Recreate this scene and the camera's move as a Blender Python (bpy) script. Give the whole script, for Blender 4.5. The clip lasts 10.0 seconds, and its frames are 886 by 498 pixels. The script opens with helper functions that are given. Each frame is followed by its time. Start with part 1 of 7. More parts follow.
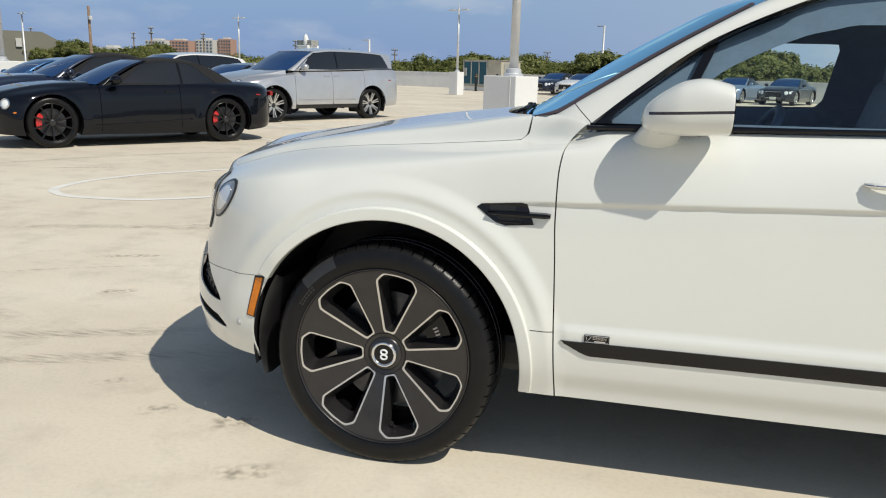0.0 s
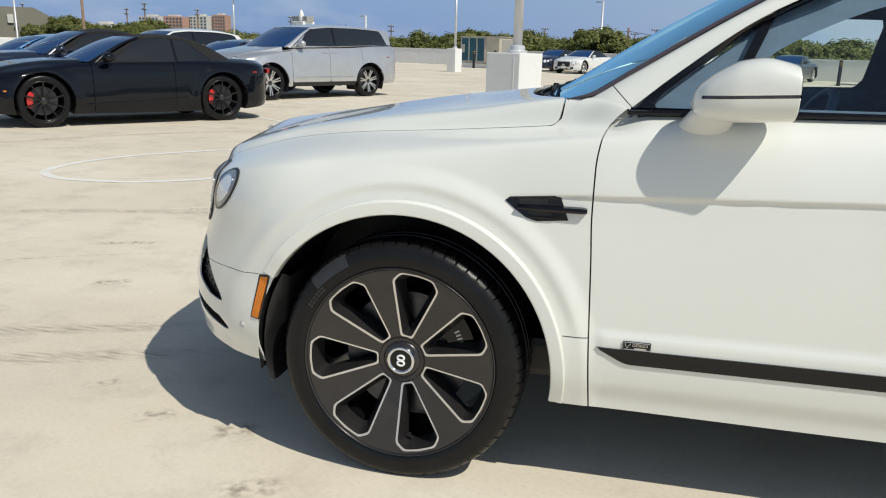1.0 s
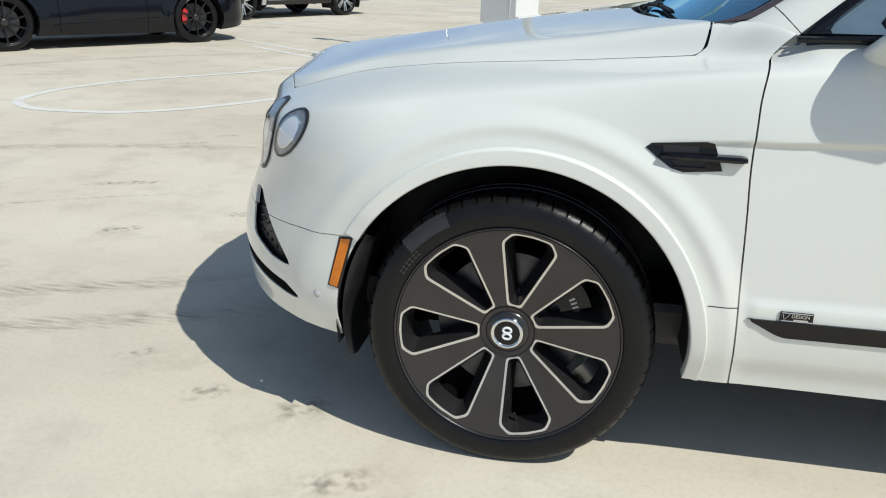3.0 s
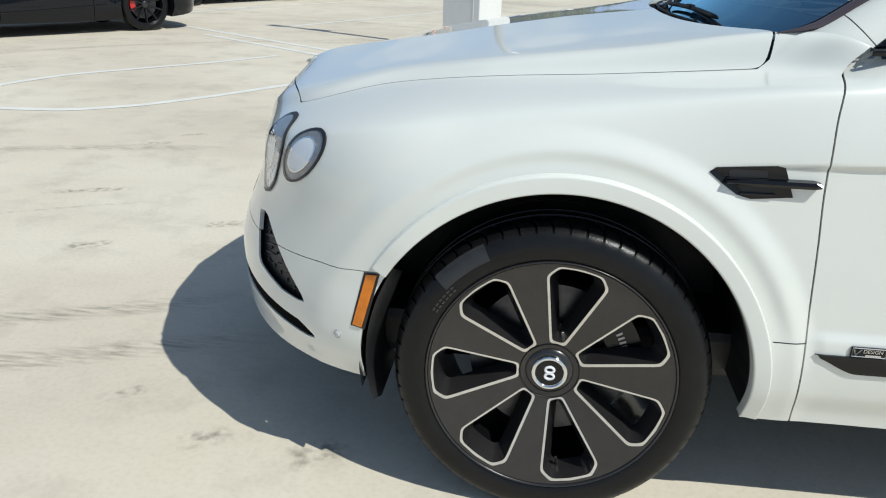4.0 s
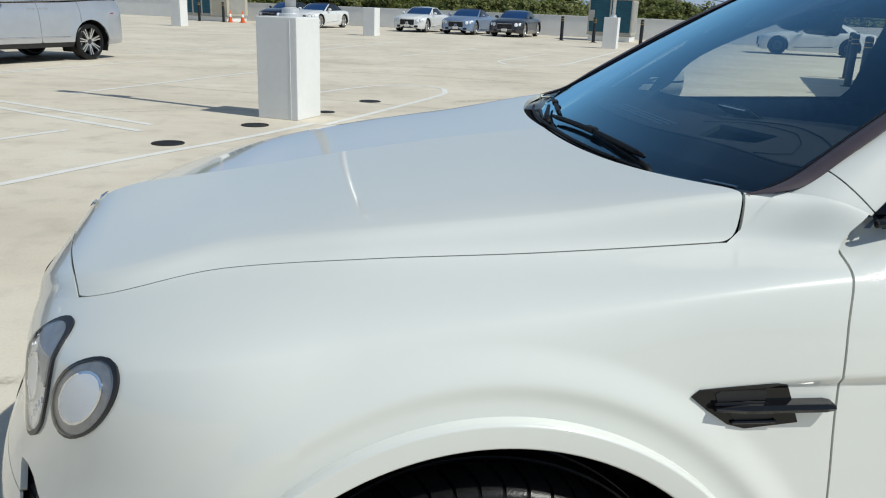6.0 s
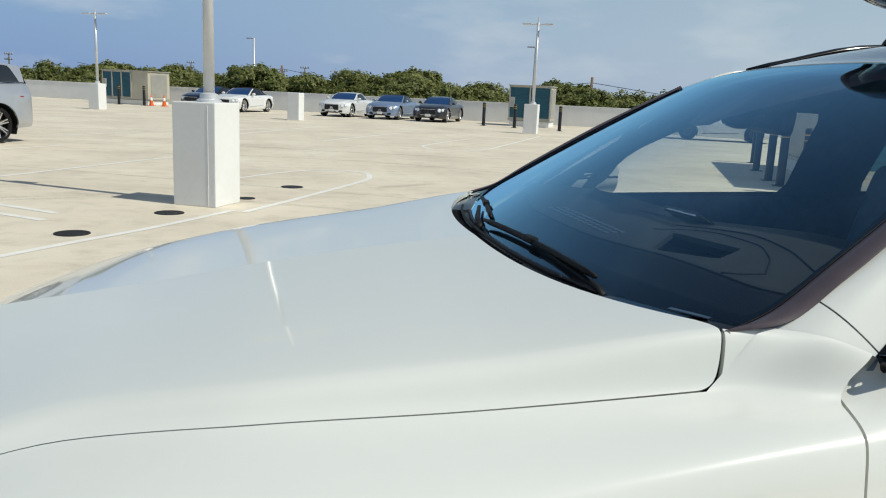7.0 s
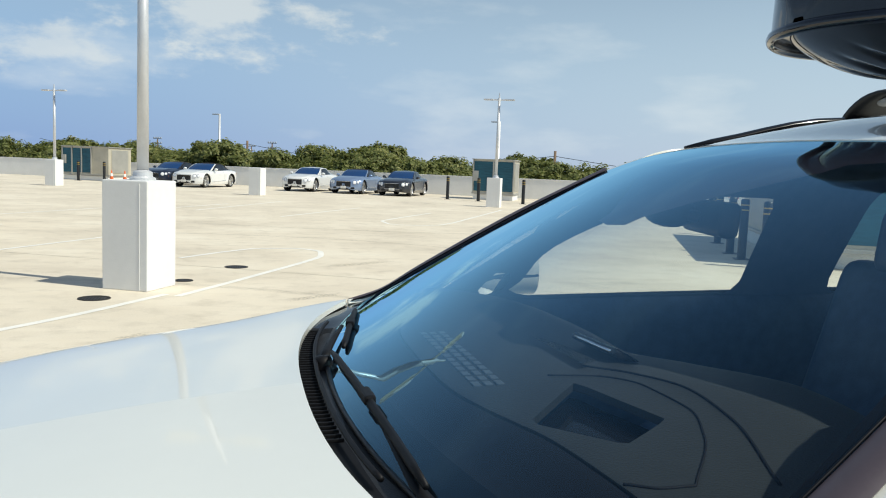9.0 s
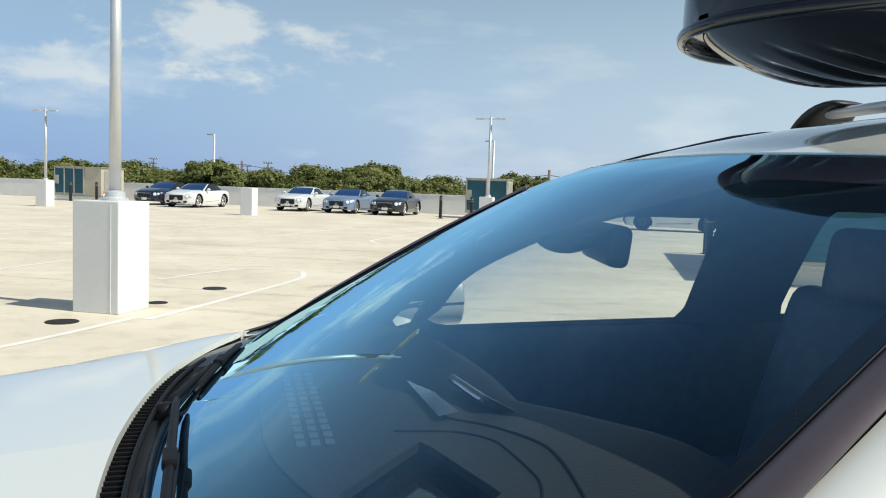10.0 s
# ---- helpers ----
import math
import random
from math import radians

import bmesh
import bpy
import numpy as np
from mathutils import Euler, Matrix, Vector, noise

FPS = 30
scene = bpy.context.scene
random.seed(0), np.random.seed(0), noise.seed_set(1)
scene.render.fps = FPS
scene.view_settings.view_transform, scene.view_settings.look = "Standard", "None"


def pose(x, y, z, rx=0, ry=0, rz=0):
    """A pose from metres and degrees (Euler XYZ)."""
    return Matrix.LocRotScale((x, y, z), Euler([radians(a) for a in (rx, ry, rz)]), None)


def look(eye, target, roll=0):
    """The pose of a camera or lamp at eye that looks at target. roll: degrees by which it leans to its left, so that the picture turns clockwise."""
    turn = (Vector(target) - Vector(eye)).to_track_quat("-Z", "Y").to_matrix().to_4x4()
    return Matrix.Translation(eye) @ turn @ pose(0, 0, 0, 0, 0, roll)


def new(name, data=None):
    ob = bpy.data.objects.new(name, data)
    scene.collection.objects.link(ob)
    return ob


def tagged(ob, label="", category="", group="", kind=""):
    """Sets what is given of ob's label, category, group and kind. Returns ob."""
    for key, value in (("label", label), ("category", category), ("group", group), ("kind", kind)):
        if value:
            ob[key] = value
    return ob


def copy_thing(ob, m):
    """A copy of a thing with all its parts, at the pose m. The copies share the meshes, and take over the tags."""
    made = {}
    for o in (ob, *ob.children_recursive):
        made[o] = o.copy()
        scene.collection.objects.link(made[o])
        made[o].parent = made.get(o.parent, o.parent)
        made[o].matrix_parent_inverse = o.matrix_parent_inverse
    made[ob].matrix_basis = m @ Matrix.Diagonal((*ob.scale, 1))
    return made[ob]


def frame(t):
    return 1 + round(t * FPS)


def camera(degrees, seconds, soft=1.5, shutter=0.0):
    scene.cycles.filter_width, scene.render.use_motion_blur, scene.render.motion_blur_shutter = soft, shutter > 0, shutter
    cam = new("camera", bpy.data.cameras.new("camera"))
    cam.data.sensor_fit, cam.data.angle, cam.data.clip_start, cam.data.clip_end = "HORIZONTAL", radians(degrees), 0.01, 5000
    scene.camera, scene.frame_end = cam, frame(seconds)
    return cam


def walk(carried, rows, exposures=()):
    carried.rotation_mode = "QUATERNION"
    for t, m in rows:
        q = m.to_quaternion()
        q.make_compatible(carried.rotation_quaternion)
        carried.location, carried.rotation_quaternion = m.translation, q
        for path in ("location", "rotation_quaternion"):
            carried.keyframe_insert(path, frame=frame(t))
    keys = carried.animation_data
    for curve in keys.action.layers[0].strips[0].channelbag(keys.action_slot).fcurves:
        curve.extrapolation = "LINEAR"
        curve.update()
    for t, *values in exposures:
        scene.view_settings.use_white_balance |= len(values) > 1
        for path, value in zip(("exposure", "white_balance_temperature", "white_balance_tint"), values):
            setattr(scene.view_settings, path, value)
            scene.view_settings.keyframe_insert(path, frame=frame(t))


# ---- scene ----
cam = camera(59.2, 10.0, soft=1.1)
PATH = [
    (0, (0.76, -3.379, 1.339), (0.32, -1.48, 0.893), 1.5),
    (0.5, (0.694, -3.264, 1.348), (0.254, -1.371, 0.877), 1.5),
    (1, (0.626, -3.165, 1.342), (0.199, -1.277, 0.841), 1.5),
    (1.5, (0.534, -3.063, 1.323), (0.121, -1.182, 0.783), 1.5),
    (2, (0.442, -2.99, 1.318), (0.05, -1.126, 0.711), 1.5),
    (2.5, (0.304, -2.938, 1.317), (-0.064, -1.085, 0.662), 1.5),
    (4, (-0.082, -2.677, 1.365), (-0.29, -0.824, 0.641), 1.6),
    (4.5, (-0.164, -2.53, 1.4), (-0.285, -0.671, 0.671), 1.7),
    (5, (-0.205, -2.341, 1.441), (-0.2135, -0.476, 0.72), 1.9),
    (5.5, (-0.233, -2.17, 1.468), (-0.114, -0.292, 0.791), 2.2),
    (6, (-0.221, -2.007, 1.49), (0.013, -0.112, 0.895), 2.2),
    (6.2, (-0.217, -1.941, 1.5), (0.07, -0.038, 0.954), 2.4),
    (7.5, (-0.11, -1.586, 1.511), (0.342, 0.335, 1.186), 2.6),
    (8, (-0.028, -1.437, 1.518), (0.442, 0.487, 1.237), 2.5),
    (8.5, (0.066, -1.327, 1.538), (0.548, 0.599, 1.299), 2.3),
    (9, (0.186, -1.261, 1.55), (0.679, 0.667, 1.348), 2.3),
    (9.5, (0.325, -1.205, 1.572), (0.822, 0.725, 1.398), 2.1),
    (10, (0.445, -1.139, 1.558), (0.944, 0.792, 1.405), 2.1),
]
walk(cam, [(t, look(eye, target, roll)) for t, eye, target, roll in PATH],
     [(0, 0.0, 6650, 8), (2.5, 0.03, 6250, 6), (4.5, 0.05, 6080, 5), (6, -0.11, 6170, 5), (7.5, 0.08, 6620, 4), (10, 0.32, 6620, 4)])

# ---- world, sun and sky ----
SUN_FROM = Vector((0.68, -0.44, 1.0)).normalized()
world = bpy.data.worlds.new("world")
scene.world = world
world.use_nodes = True
wn, wl = world.node_tree.nodes, world.node_tree.links
wn.clear()
w_out = wn.new("ShaderNodeOutputWorld")
w_bg = wn.new("ShaderNodeBackground")
w_sky = wn.new("ShaderNodeTexSky")
w_sky.sky_type = "NISHITA"
w_sky.sun_disc = False
w_sky.sun_elevation = math.asin(SUN_FROM.z)
w_sky.sun_rotation = math.atan2(SUN_FROM.x, SUN_FROM.y)
w_sky.air_density, w_sky.dust_density, w_sky.ozone_density = 1.1, 0.30, 2.4
w_bg.inputs["Strength"].default_value = 0.101
# soft clouds: noise on the direction, stretched towards the horizon
w_geo = wn.new("ShaderNodeTexCoord")
w_map = wn.new("ShaderNodeMapping")
w_map.inputs["Scale"].default_value = (2.2, 2.2, 7.0)
w_map.inputs["Location"].default_value = (0.35, 0.1, 0.0)
w_noise = wn.new("ShaderNodeTexNoise")
w_noise.inputs["Scale"].default_value = 1.6
w_noise.inputs["Detail"].default_value = 7.0
w_noise.inputs["Roughness"].default_value = 0.55
w_ramp = wn.new("ShaderNodeValToRGB")
w_ramp.color_ramp.elements[0].position = 0.53
w_ramp.color_ramp.elements[1].position = 0.78
w_mix = wn.new("ShaderNodeMixRGB")
w_mix.inputs["Color2"].default_value = (7.2, 7.4, 7.6, 1)
w_fac = wn.new("ShaderNodeMath")
w_fac.operation = "MULTIPLY"
w_fac.inputs[1].default_value = 0.75
wl.new(w_geo.outputs["Generated"], w_map.inputs["Vector"])
wl.new(w_map.outputs["Vector"], w_noise.inputs["Vector"])
wl.new(w_noise.outputs["Fac"], w_ramp.inputs["Fac"])
wl.new(w_ramp.outputs["Color"], w_fac.inputs[0])
wl.new(w_fac.outputs[0], w_mix.inputs["Fac"])
# pale haze towards the horizon
w_sep = wn.new("ShaderNodeSeparateXYZ")
w_hz = wn.new("ShaderNodeMapRange")
w_hz.inputs["From Min"].default_value, w_hz.inputs["From Max"].default_value = 0.0, 0.32
w_hz.inputs["To Min"].default_value, w_hz.inputs["To Max"].default_value = 0.86, 0.0
w_hz.interpolation_type = "SMOOTHSTEP"
w_haze = wn.new("ShaderNodeMixRGB")
# bluer away from the sun, paler on the sun's side
w_side = wn.new("ShaderNodeMapRange")
w_side.inputs["From Min"].default_value, w_side.inputs["From Max"].default_value = -0.45, 0.75
w_side.interpolation_type = "SMOOTHSTEP"
w_pale = wn.new("ShaderNodeMixRGB")
w_pale.inputs["Color1"].default_value, w_pale.inputs["Color2"].default_value = (1.05, 2.55, 5.8, 1), (3.75, 4.8, 6.5, 1)
wl.new(w_geo.outputs["Generated"], w_sep.inputs[0])
wl.new(w_sep.outputs["Z"], w_hz.inputs["Value"])
wl.new(w_sep.outputs["X"], w_side.inputs["Value"])
wl.new(w_side.outputs[0], w_pale.inputs["Fac"])
wl.new(w_pale.outputs["Color"], w_haze.inputs["Color2"])
# clouds thin out with height
w_thin = wn.new("ShaderNodeMapRange")
w_thin.inputs["From Min"].default_value, w_thin.inputs["From Max"].default_value = 0.16, 0.42
w_thin.inputs["To Min"].default_value, w_thin.inputs["To Max"].default_value = 0.50, 0.12
w_thin.interpolation_type = "SMOOTHSTEP"
wl.new(w_sep.outputs["Z"], w_thin.inputs["Value"])
wl.new(w_thin.outputs[0], w_fac.inputs[1])
wl.new(w_hz.outputs[0], w_haze.inputs["Fac"])
w_warm = wn.new("ShaderNodeMixRGB")
w_warm.blend_type = "MULTIPLY"
w_warm.inputs["Fac"].default_value = 1.0
w_warm.inputs["Color2"].default_value = (1.20, 1.04, 0.91, 1)
wl.new(w_sky.outputs["Color"], w_warm.inputs["Color1"])
wl.new(w_warm.outputs["Color"], w_haze.inputs["Color1"])
wl.new(w_haze.outputs["Color"], w_mix.inputs["Color1"])
# two fair-weather clouds over the trees, their outlines broken up by finer noise
w_last = w_mix
w_puff = wn.new("ShaderNodeTexNoise")
w_puff.inputs["Scale"].default_value, w_puff.inputs["Detail"].default_value, w_puff.inputs["Roughness"].default_value = 13.0, 8.0, 0.6
w_flat = wn.new("ShaderNodeMapping")
w_flat.inputs["Scale"].default_value = (1, 1, 2.2)
wl.new(w_geo.outputs["Generated"], w_flat.inputs["Vector"])
wl.new(w_flat.outputs["Vector"], w_puff.inputs["Vector"])
for c_dir, c_size, c_dense in (((-0.015, 0.984, 0.172), (0.175, 1.0, 0.066), 0.62), ((-0.185, 0.972, 0.118), (0.16, 1.0, 0.036), 0.5)):
    c_off, c_sc, c_len = wn.new("ShaderNodeVectorMath"), wn.new("ShaderNodeVectorMath"), wn.new("ShaderNodeVectorMath")
    c_off.operation, c_sc.operation, c_len.operation = "SUBTRACT", "DIVIDE", "LENGTH"
    c_off.inputs[1].default_value, c_sc.inputs[1].default_value = c_dir, c_size
    wl.new(w_geo.outputs["Generated"], c_off.inputs[0])
    wl.new(c_off.outputs[0], c_sc.inputs[0])
    wl.new(c_sc.outputs[0], c_len.inputs[0])
    c_sum, c_map, c_mix = wn.new("ShaderNodeMath"), wn.new("ShaderNodeMapRange"), wn.new("ShaderNodeMixRGB")
    c_sum.operation = "MULTIPLY_ADD"
    c_sum.inputs[1].default_value = -0.30
    wl.new(c_len.outputs["Value"], c_sum.inputs[0])
    wl.new(w_puff.outputs["Fac"], c_sum.inputs[2])
    c_map.interpolation_type = "SMOOTHSTEP"
    c_map.inputs["From Min"].default_value, c_map.inputs["From Max"].default_value = 0.26, 0.50
    c_map.inputs["To Max"].default_value = c_dense
    wl.new(c_sum.outputs[0], c_map.inputs["Value"])
    wl.new(c_map.outputs[0], c_mix.inputs["Fac"])
    c_mix.inputs["Color2"].default_value = (6.6, 6.7, 6.7, 1)
    wl.new(w_last.outputs["Color"], c_mix.inputs["Color1"])
    w_last = c_mix
wl.new(w_last.outputs["Color"], w_bg.inputs["Color"])
wl.new(w_bg.outputs[0], w_out.inputs[0])

sun_data = bpy.data.lights.new("sun", "SUN")
sun_data.energy = 3.6
sun_data.angle = radians(0.53)
sun_data.color = (1.0, 0.95, 0.86)
sun = new("sun", sun_data)
sun.matrix_world = look((20, -14, 30), Vector((20, -14, 30)) - SUN_FROM)


# ---- materials ----
def material(name, color, rough=0.5, metal=0.0, vary=0.0, scale=8.0, bump=0.0, bump_scale=60.0, coat=0.0,
             second=None, rand=0.0, spec=0.5, stretch=(1, 1, 1)):
    m = bpy.data.materials.new(name)
    m.use_nodes = True
    n, l = m.node_tree.nodes, m.node_tree.links
    b = n["Principled BSDF"]
    b.inputs["Base Color"].default_value = (*color, 1)
    b.inputs["Roughness"].default_value = rough
    b.inputs["Metallic"].default_value = metal
    b.inputs["Specular IOR Level"].default_value = spec
    b.inputs["Coat Weight"].default_value = coat
    b.inputs["Coat Roughness"].default_value = 0.03
    if vary or bump:
        tc = n.new("ShaderNodeTexCoord")
        mp = n.new("ShaderNodeMapping")
        mp.inputs["Scale"].default_value = stretch
        l.new(tc.outputs["Object"], mp.inputs["Vector"])
    if vary:
        big, fine = n.new("ShaderNodeTexNoise"), n.new("ShaderNodeTexNoise")
        big.inputs["Scale"].default_value, big.inputs["Detail"].default_value = scale, 5
        fine.inputs["Scale"].default_value, fine.inputs["Detail"].default_value = scale * 9, 4
        add = n.new("ShaderNodeMath")
        add.operation = "MULTIPLY_ADD"
        add.inputs[1].default_value = 0.45
        ramp = n.new("ShaderNodeValToRGB")
        lo = second or tuple(c * (1 - vary) for c in color)
        hi = tuple(min(1, c * (1 + vary * 0.7)) for c in color)
        ramp.color_ramp.elements[0].color, ramp.color_ramp.elements[0].position = (*lo, 1), 0.45
        ramp.color_ramp.elements[1].color, ramp.color_ramp.elements[1].position = (*hi, 1), 0.95
        l.new(mp.outputs[0], big.inputs["Vector"])
        l.new(mp.outputs[0], fine.inputs["Vector"])
        l.new(fine.outputs["Fac"], add.inputs[0])
        l.new(big.outputs["Fac"], add.inputs[2])
        l.new(add.outputs[0], ramp.inputs["Fac"])
        out = ramp.outputs["Color"]
        if rand:
            info, hsv = n.new("ShaderNodeObjectInfo"), n.new("ShaderNodeHueSaturation")
            mr = n.new("ShaderNodeMapRange")
            mr.inputs["To Min"].default_value, mr.inputs["To Max"].default_value = 1 - rand, 1 + rand
            l.new(info.outputs["Random"], mr.inputs["Value"])
            l.new(mr.outputs[0], hsv.inputs["Value"])
            l.new(out, hsv.inputs["Color"])
            out = hsv.outputs["Color"]
        l.new(out, b.inputs["Base Color"])
    if bump:
        bn, bp = n.new("ShaderNodeTexNoise"), n.new("ShaderNodeBump")
        bn.inputs["Scale"].default_value, bn.inputs["Detail"].default_value = bump_scale, 5
        bp.inputs["Strength"].default_value, bp.inputs["Distance"].default_value = bump, 0.01
        l.new(mp.outputs[0], bn.inputs["Vector"])
        l.new(bn.outputs["Fac"], bp.inputs["Height"])
        l.new(bp.outputs[0], b.inputs["Normal"])
    return m


def glass(name, tint, rough=0.0, ior=1.5, gloss=(1, 1, 1), power=5.0, gain=1.0):
    """Thin pane: mostly see-through, tinted, with a mirror-like surface that grows towards grazing angles, alike on both sides."""
    m = bpy.data.materials.new(name)
    m.use_nodes = True
    n, l = m.node_tree.nodes, m.node_tree.links
    n.remove(n["Principled BSDF"])
    tr, gl, mx, fr = n.new("ShaderNodeBsdfTransparent"), n.new("ShaderNodeBsdfGlossy"), n.new("ShaderNodeMixShader"), n.new("ShaderNodeLayerWeight")
    tr.inputs["Color"].default_value = (*tint, 1)
    gl.inputs["Roughness"].default_value = rough
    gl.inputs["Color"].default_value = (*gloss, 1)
    f0 = ((ior - 1) / (ior + 1)) ** 2
    fr.inputs["Blend"].default_value = 0.5
    pw, ad = n.new("ShaderNodeMath"), n.new("ShaderNodeMath")
    pw.operation, ad.operation = "POWER", "MULTIPLY_ADD"
    pw.inputs[1].default_value = power
    ad.inputs[1].default_value, ad.inputs[2].default_value = (1 - f0) * gain, f0
    l.new(fr.outputs["Facing"], pw.inputs[0])
    l.new(pw.outputs[0], ad.inputs[0])
    l.new(ad.outputs[0], mx.inputs["Fac"])
    l.new(tr.outputs[0], mx.inputs[1])
    l.new(gl.outputs[0], mx.inputs[2])
    l.new(mx.outputs[0], n["Material Output"].inputs["Surface"])
    return m


WHITE_PAINT = material("white_paint", (0.735, 0.745, 0.695), rough=0.32, coat=1.0, vary=0.015, scale=3)
FRIT_DARK = material("dark_ceramic_print", (0.003, 0.004, 0.007), rough=0.5, spec=0.15, vary=0.2, scale=40)
MOULDING = material("pillar_moulding", (0.075, 0.060, 0.070), rough=0.38, spec=0.4, vary=0.12, scale=30)
TAG_BLUE = material("tag_plastic", (0.030, 0.055, 0.090), rough=0.4, vary=0.15, scale=60)
FRIT = material("ceramic_print", (0.030, 0.024, 0.034), rough=0.35, spec=0.4, vary=0.2, scale=40)
BLACK_GLOSS = material("black_gloss", (0.005, 0.005, 0.006), rough=0.10, spec=0.4)
SLOT_BLACK = material("slot_black", (0.004, 0.004, 0.004), rough=0.95, spec=0.05)
BLACK_TRIM = material("black_trim", (0.012, 0.012, 0.013), rough=0.45, vary=0.3, scale=20, bump=0.1, bump_scale=400)
RUBBER = material("rubber", (0.008, 0.008, 0.0085), rough=0.30, spec=0.26, vary=0.35, scale=9, bump=0.08, bump_scale=300)
CHROME = material("chrome", (0.78, 0.79, 0.80), rough=0.08, metal=1.0)
SILVER_CUT = material("machined_aluminium", (0.72, 0.71, 0.69), rough=0.3, metal=0.9, vary=0.1, scale=30)
RIM_DARK = material("dark_rim_paint", (0.035, 0.033, 0.034), rough=0.28, metal=0.5, coat=0.5, vary=0.2, scale=12)
DISC_STEEL = material("brake_disc_steel", (0.10, 0.10, 0.105), rough=0.42, metal=0.9, vary=0.3, scale=30)
STEEL = material("brushed_steel", (0.35, 0.35, 0.36), rough=0.35, metal=1.0, vary=0.25, scale=40)
AMBER = material("amber_lens", (0.68, 0.19, 0.004), rough=0.15, coat=0.3, vary=0.15, scale=60)
LAMP_WHITE = material("lamp_diffuser", (0.84, 0.85, 0.86), rough=0.25, coat=0.5)
LAMP_CLEAR = glass("lamp_lens", (0.96, 0.97, 0.98), ior=1.4)
# gloss colour paints the sky reflection bluer; power and gain set its strength
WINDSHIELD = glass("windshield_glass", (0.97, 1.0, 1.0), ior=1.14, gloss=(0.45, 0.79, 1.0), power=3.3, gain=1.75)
TINTED = glass("tinted_glass", (0.94, 1.0, 0.97))
DARK_GLASS = material("privacy_glass", (0.012, 0.014, 0.017), rough=0.03, spec=0.7)
# parked cars' windshields: the blue of the mirrored sky is painted into the base colour
SKY_BLUE_GLASS = material("windshield_far", (0.010, 0.042, 0.13), rough=0.03, spec=0.45)
LEATHER = material("navy_leather", (0.060, 0.105, 0.180), rough=0.55, vary=0.2, scale=25, bump=0.05, bump_scale=250)
LINING = material("blue_grey_lining", (0.12, 0.17, 0.25), rough=0.8, vary=0.12, scale=25, bump=0.05, bump_scale=250)
LEATHER_GREY = material("grey_leather", (0.018, 0.022, 0.025), rough=0.55, vary=0.12, scale=18, bump=0.15, bump_scale=250)
VENT_GREY = material("vent_grey", (0.07, 0.09, 0.11), rough=0.4, vary=0.2, scale=60)
DASH_DARK = material("dash_dark", (0.006, 0.008, 0.013), rough=0.7, spec=0.2, vary=0.2, scale=60)
WIPER_BLACK = material("wiper_black", (0.006, 0.006, 0.007), rough=0.55, spec=0.2, vary=0.3, scale=50)
SENSOR = material("sensor_paint", (0.55, 0.55, 0.54), rough=0.3, coat=0.5)
LAMP_HOUSING = material("lamp_housing", (0.30, 0.30, 0.31), rough=0.35, metal=0.5, vary=0.2, scale=40)
BEZEL = material("lamp_bezel", (0.012, 0.012, 0.014), rough=0.4)
LAMP_BLUE = material("lamp_bowl", (0.74, 0.75, 0.78), rough=0.22, metal=0.45, vary=0.22, scale=45)
INDICATOR = material("indicator_strip", (0.05, 0.045, 0.06), rough=0.15, vary=0.6, scale=120)
MIRROR = material("mirror_glass", (0.85, 0.87, 0.88), rough=0.02, metal=1.0)
CONCRETE = material("deck_concrete", (0.60, 0.535, 0.43), rough=0.85, spec=0.25)


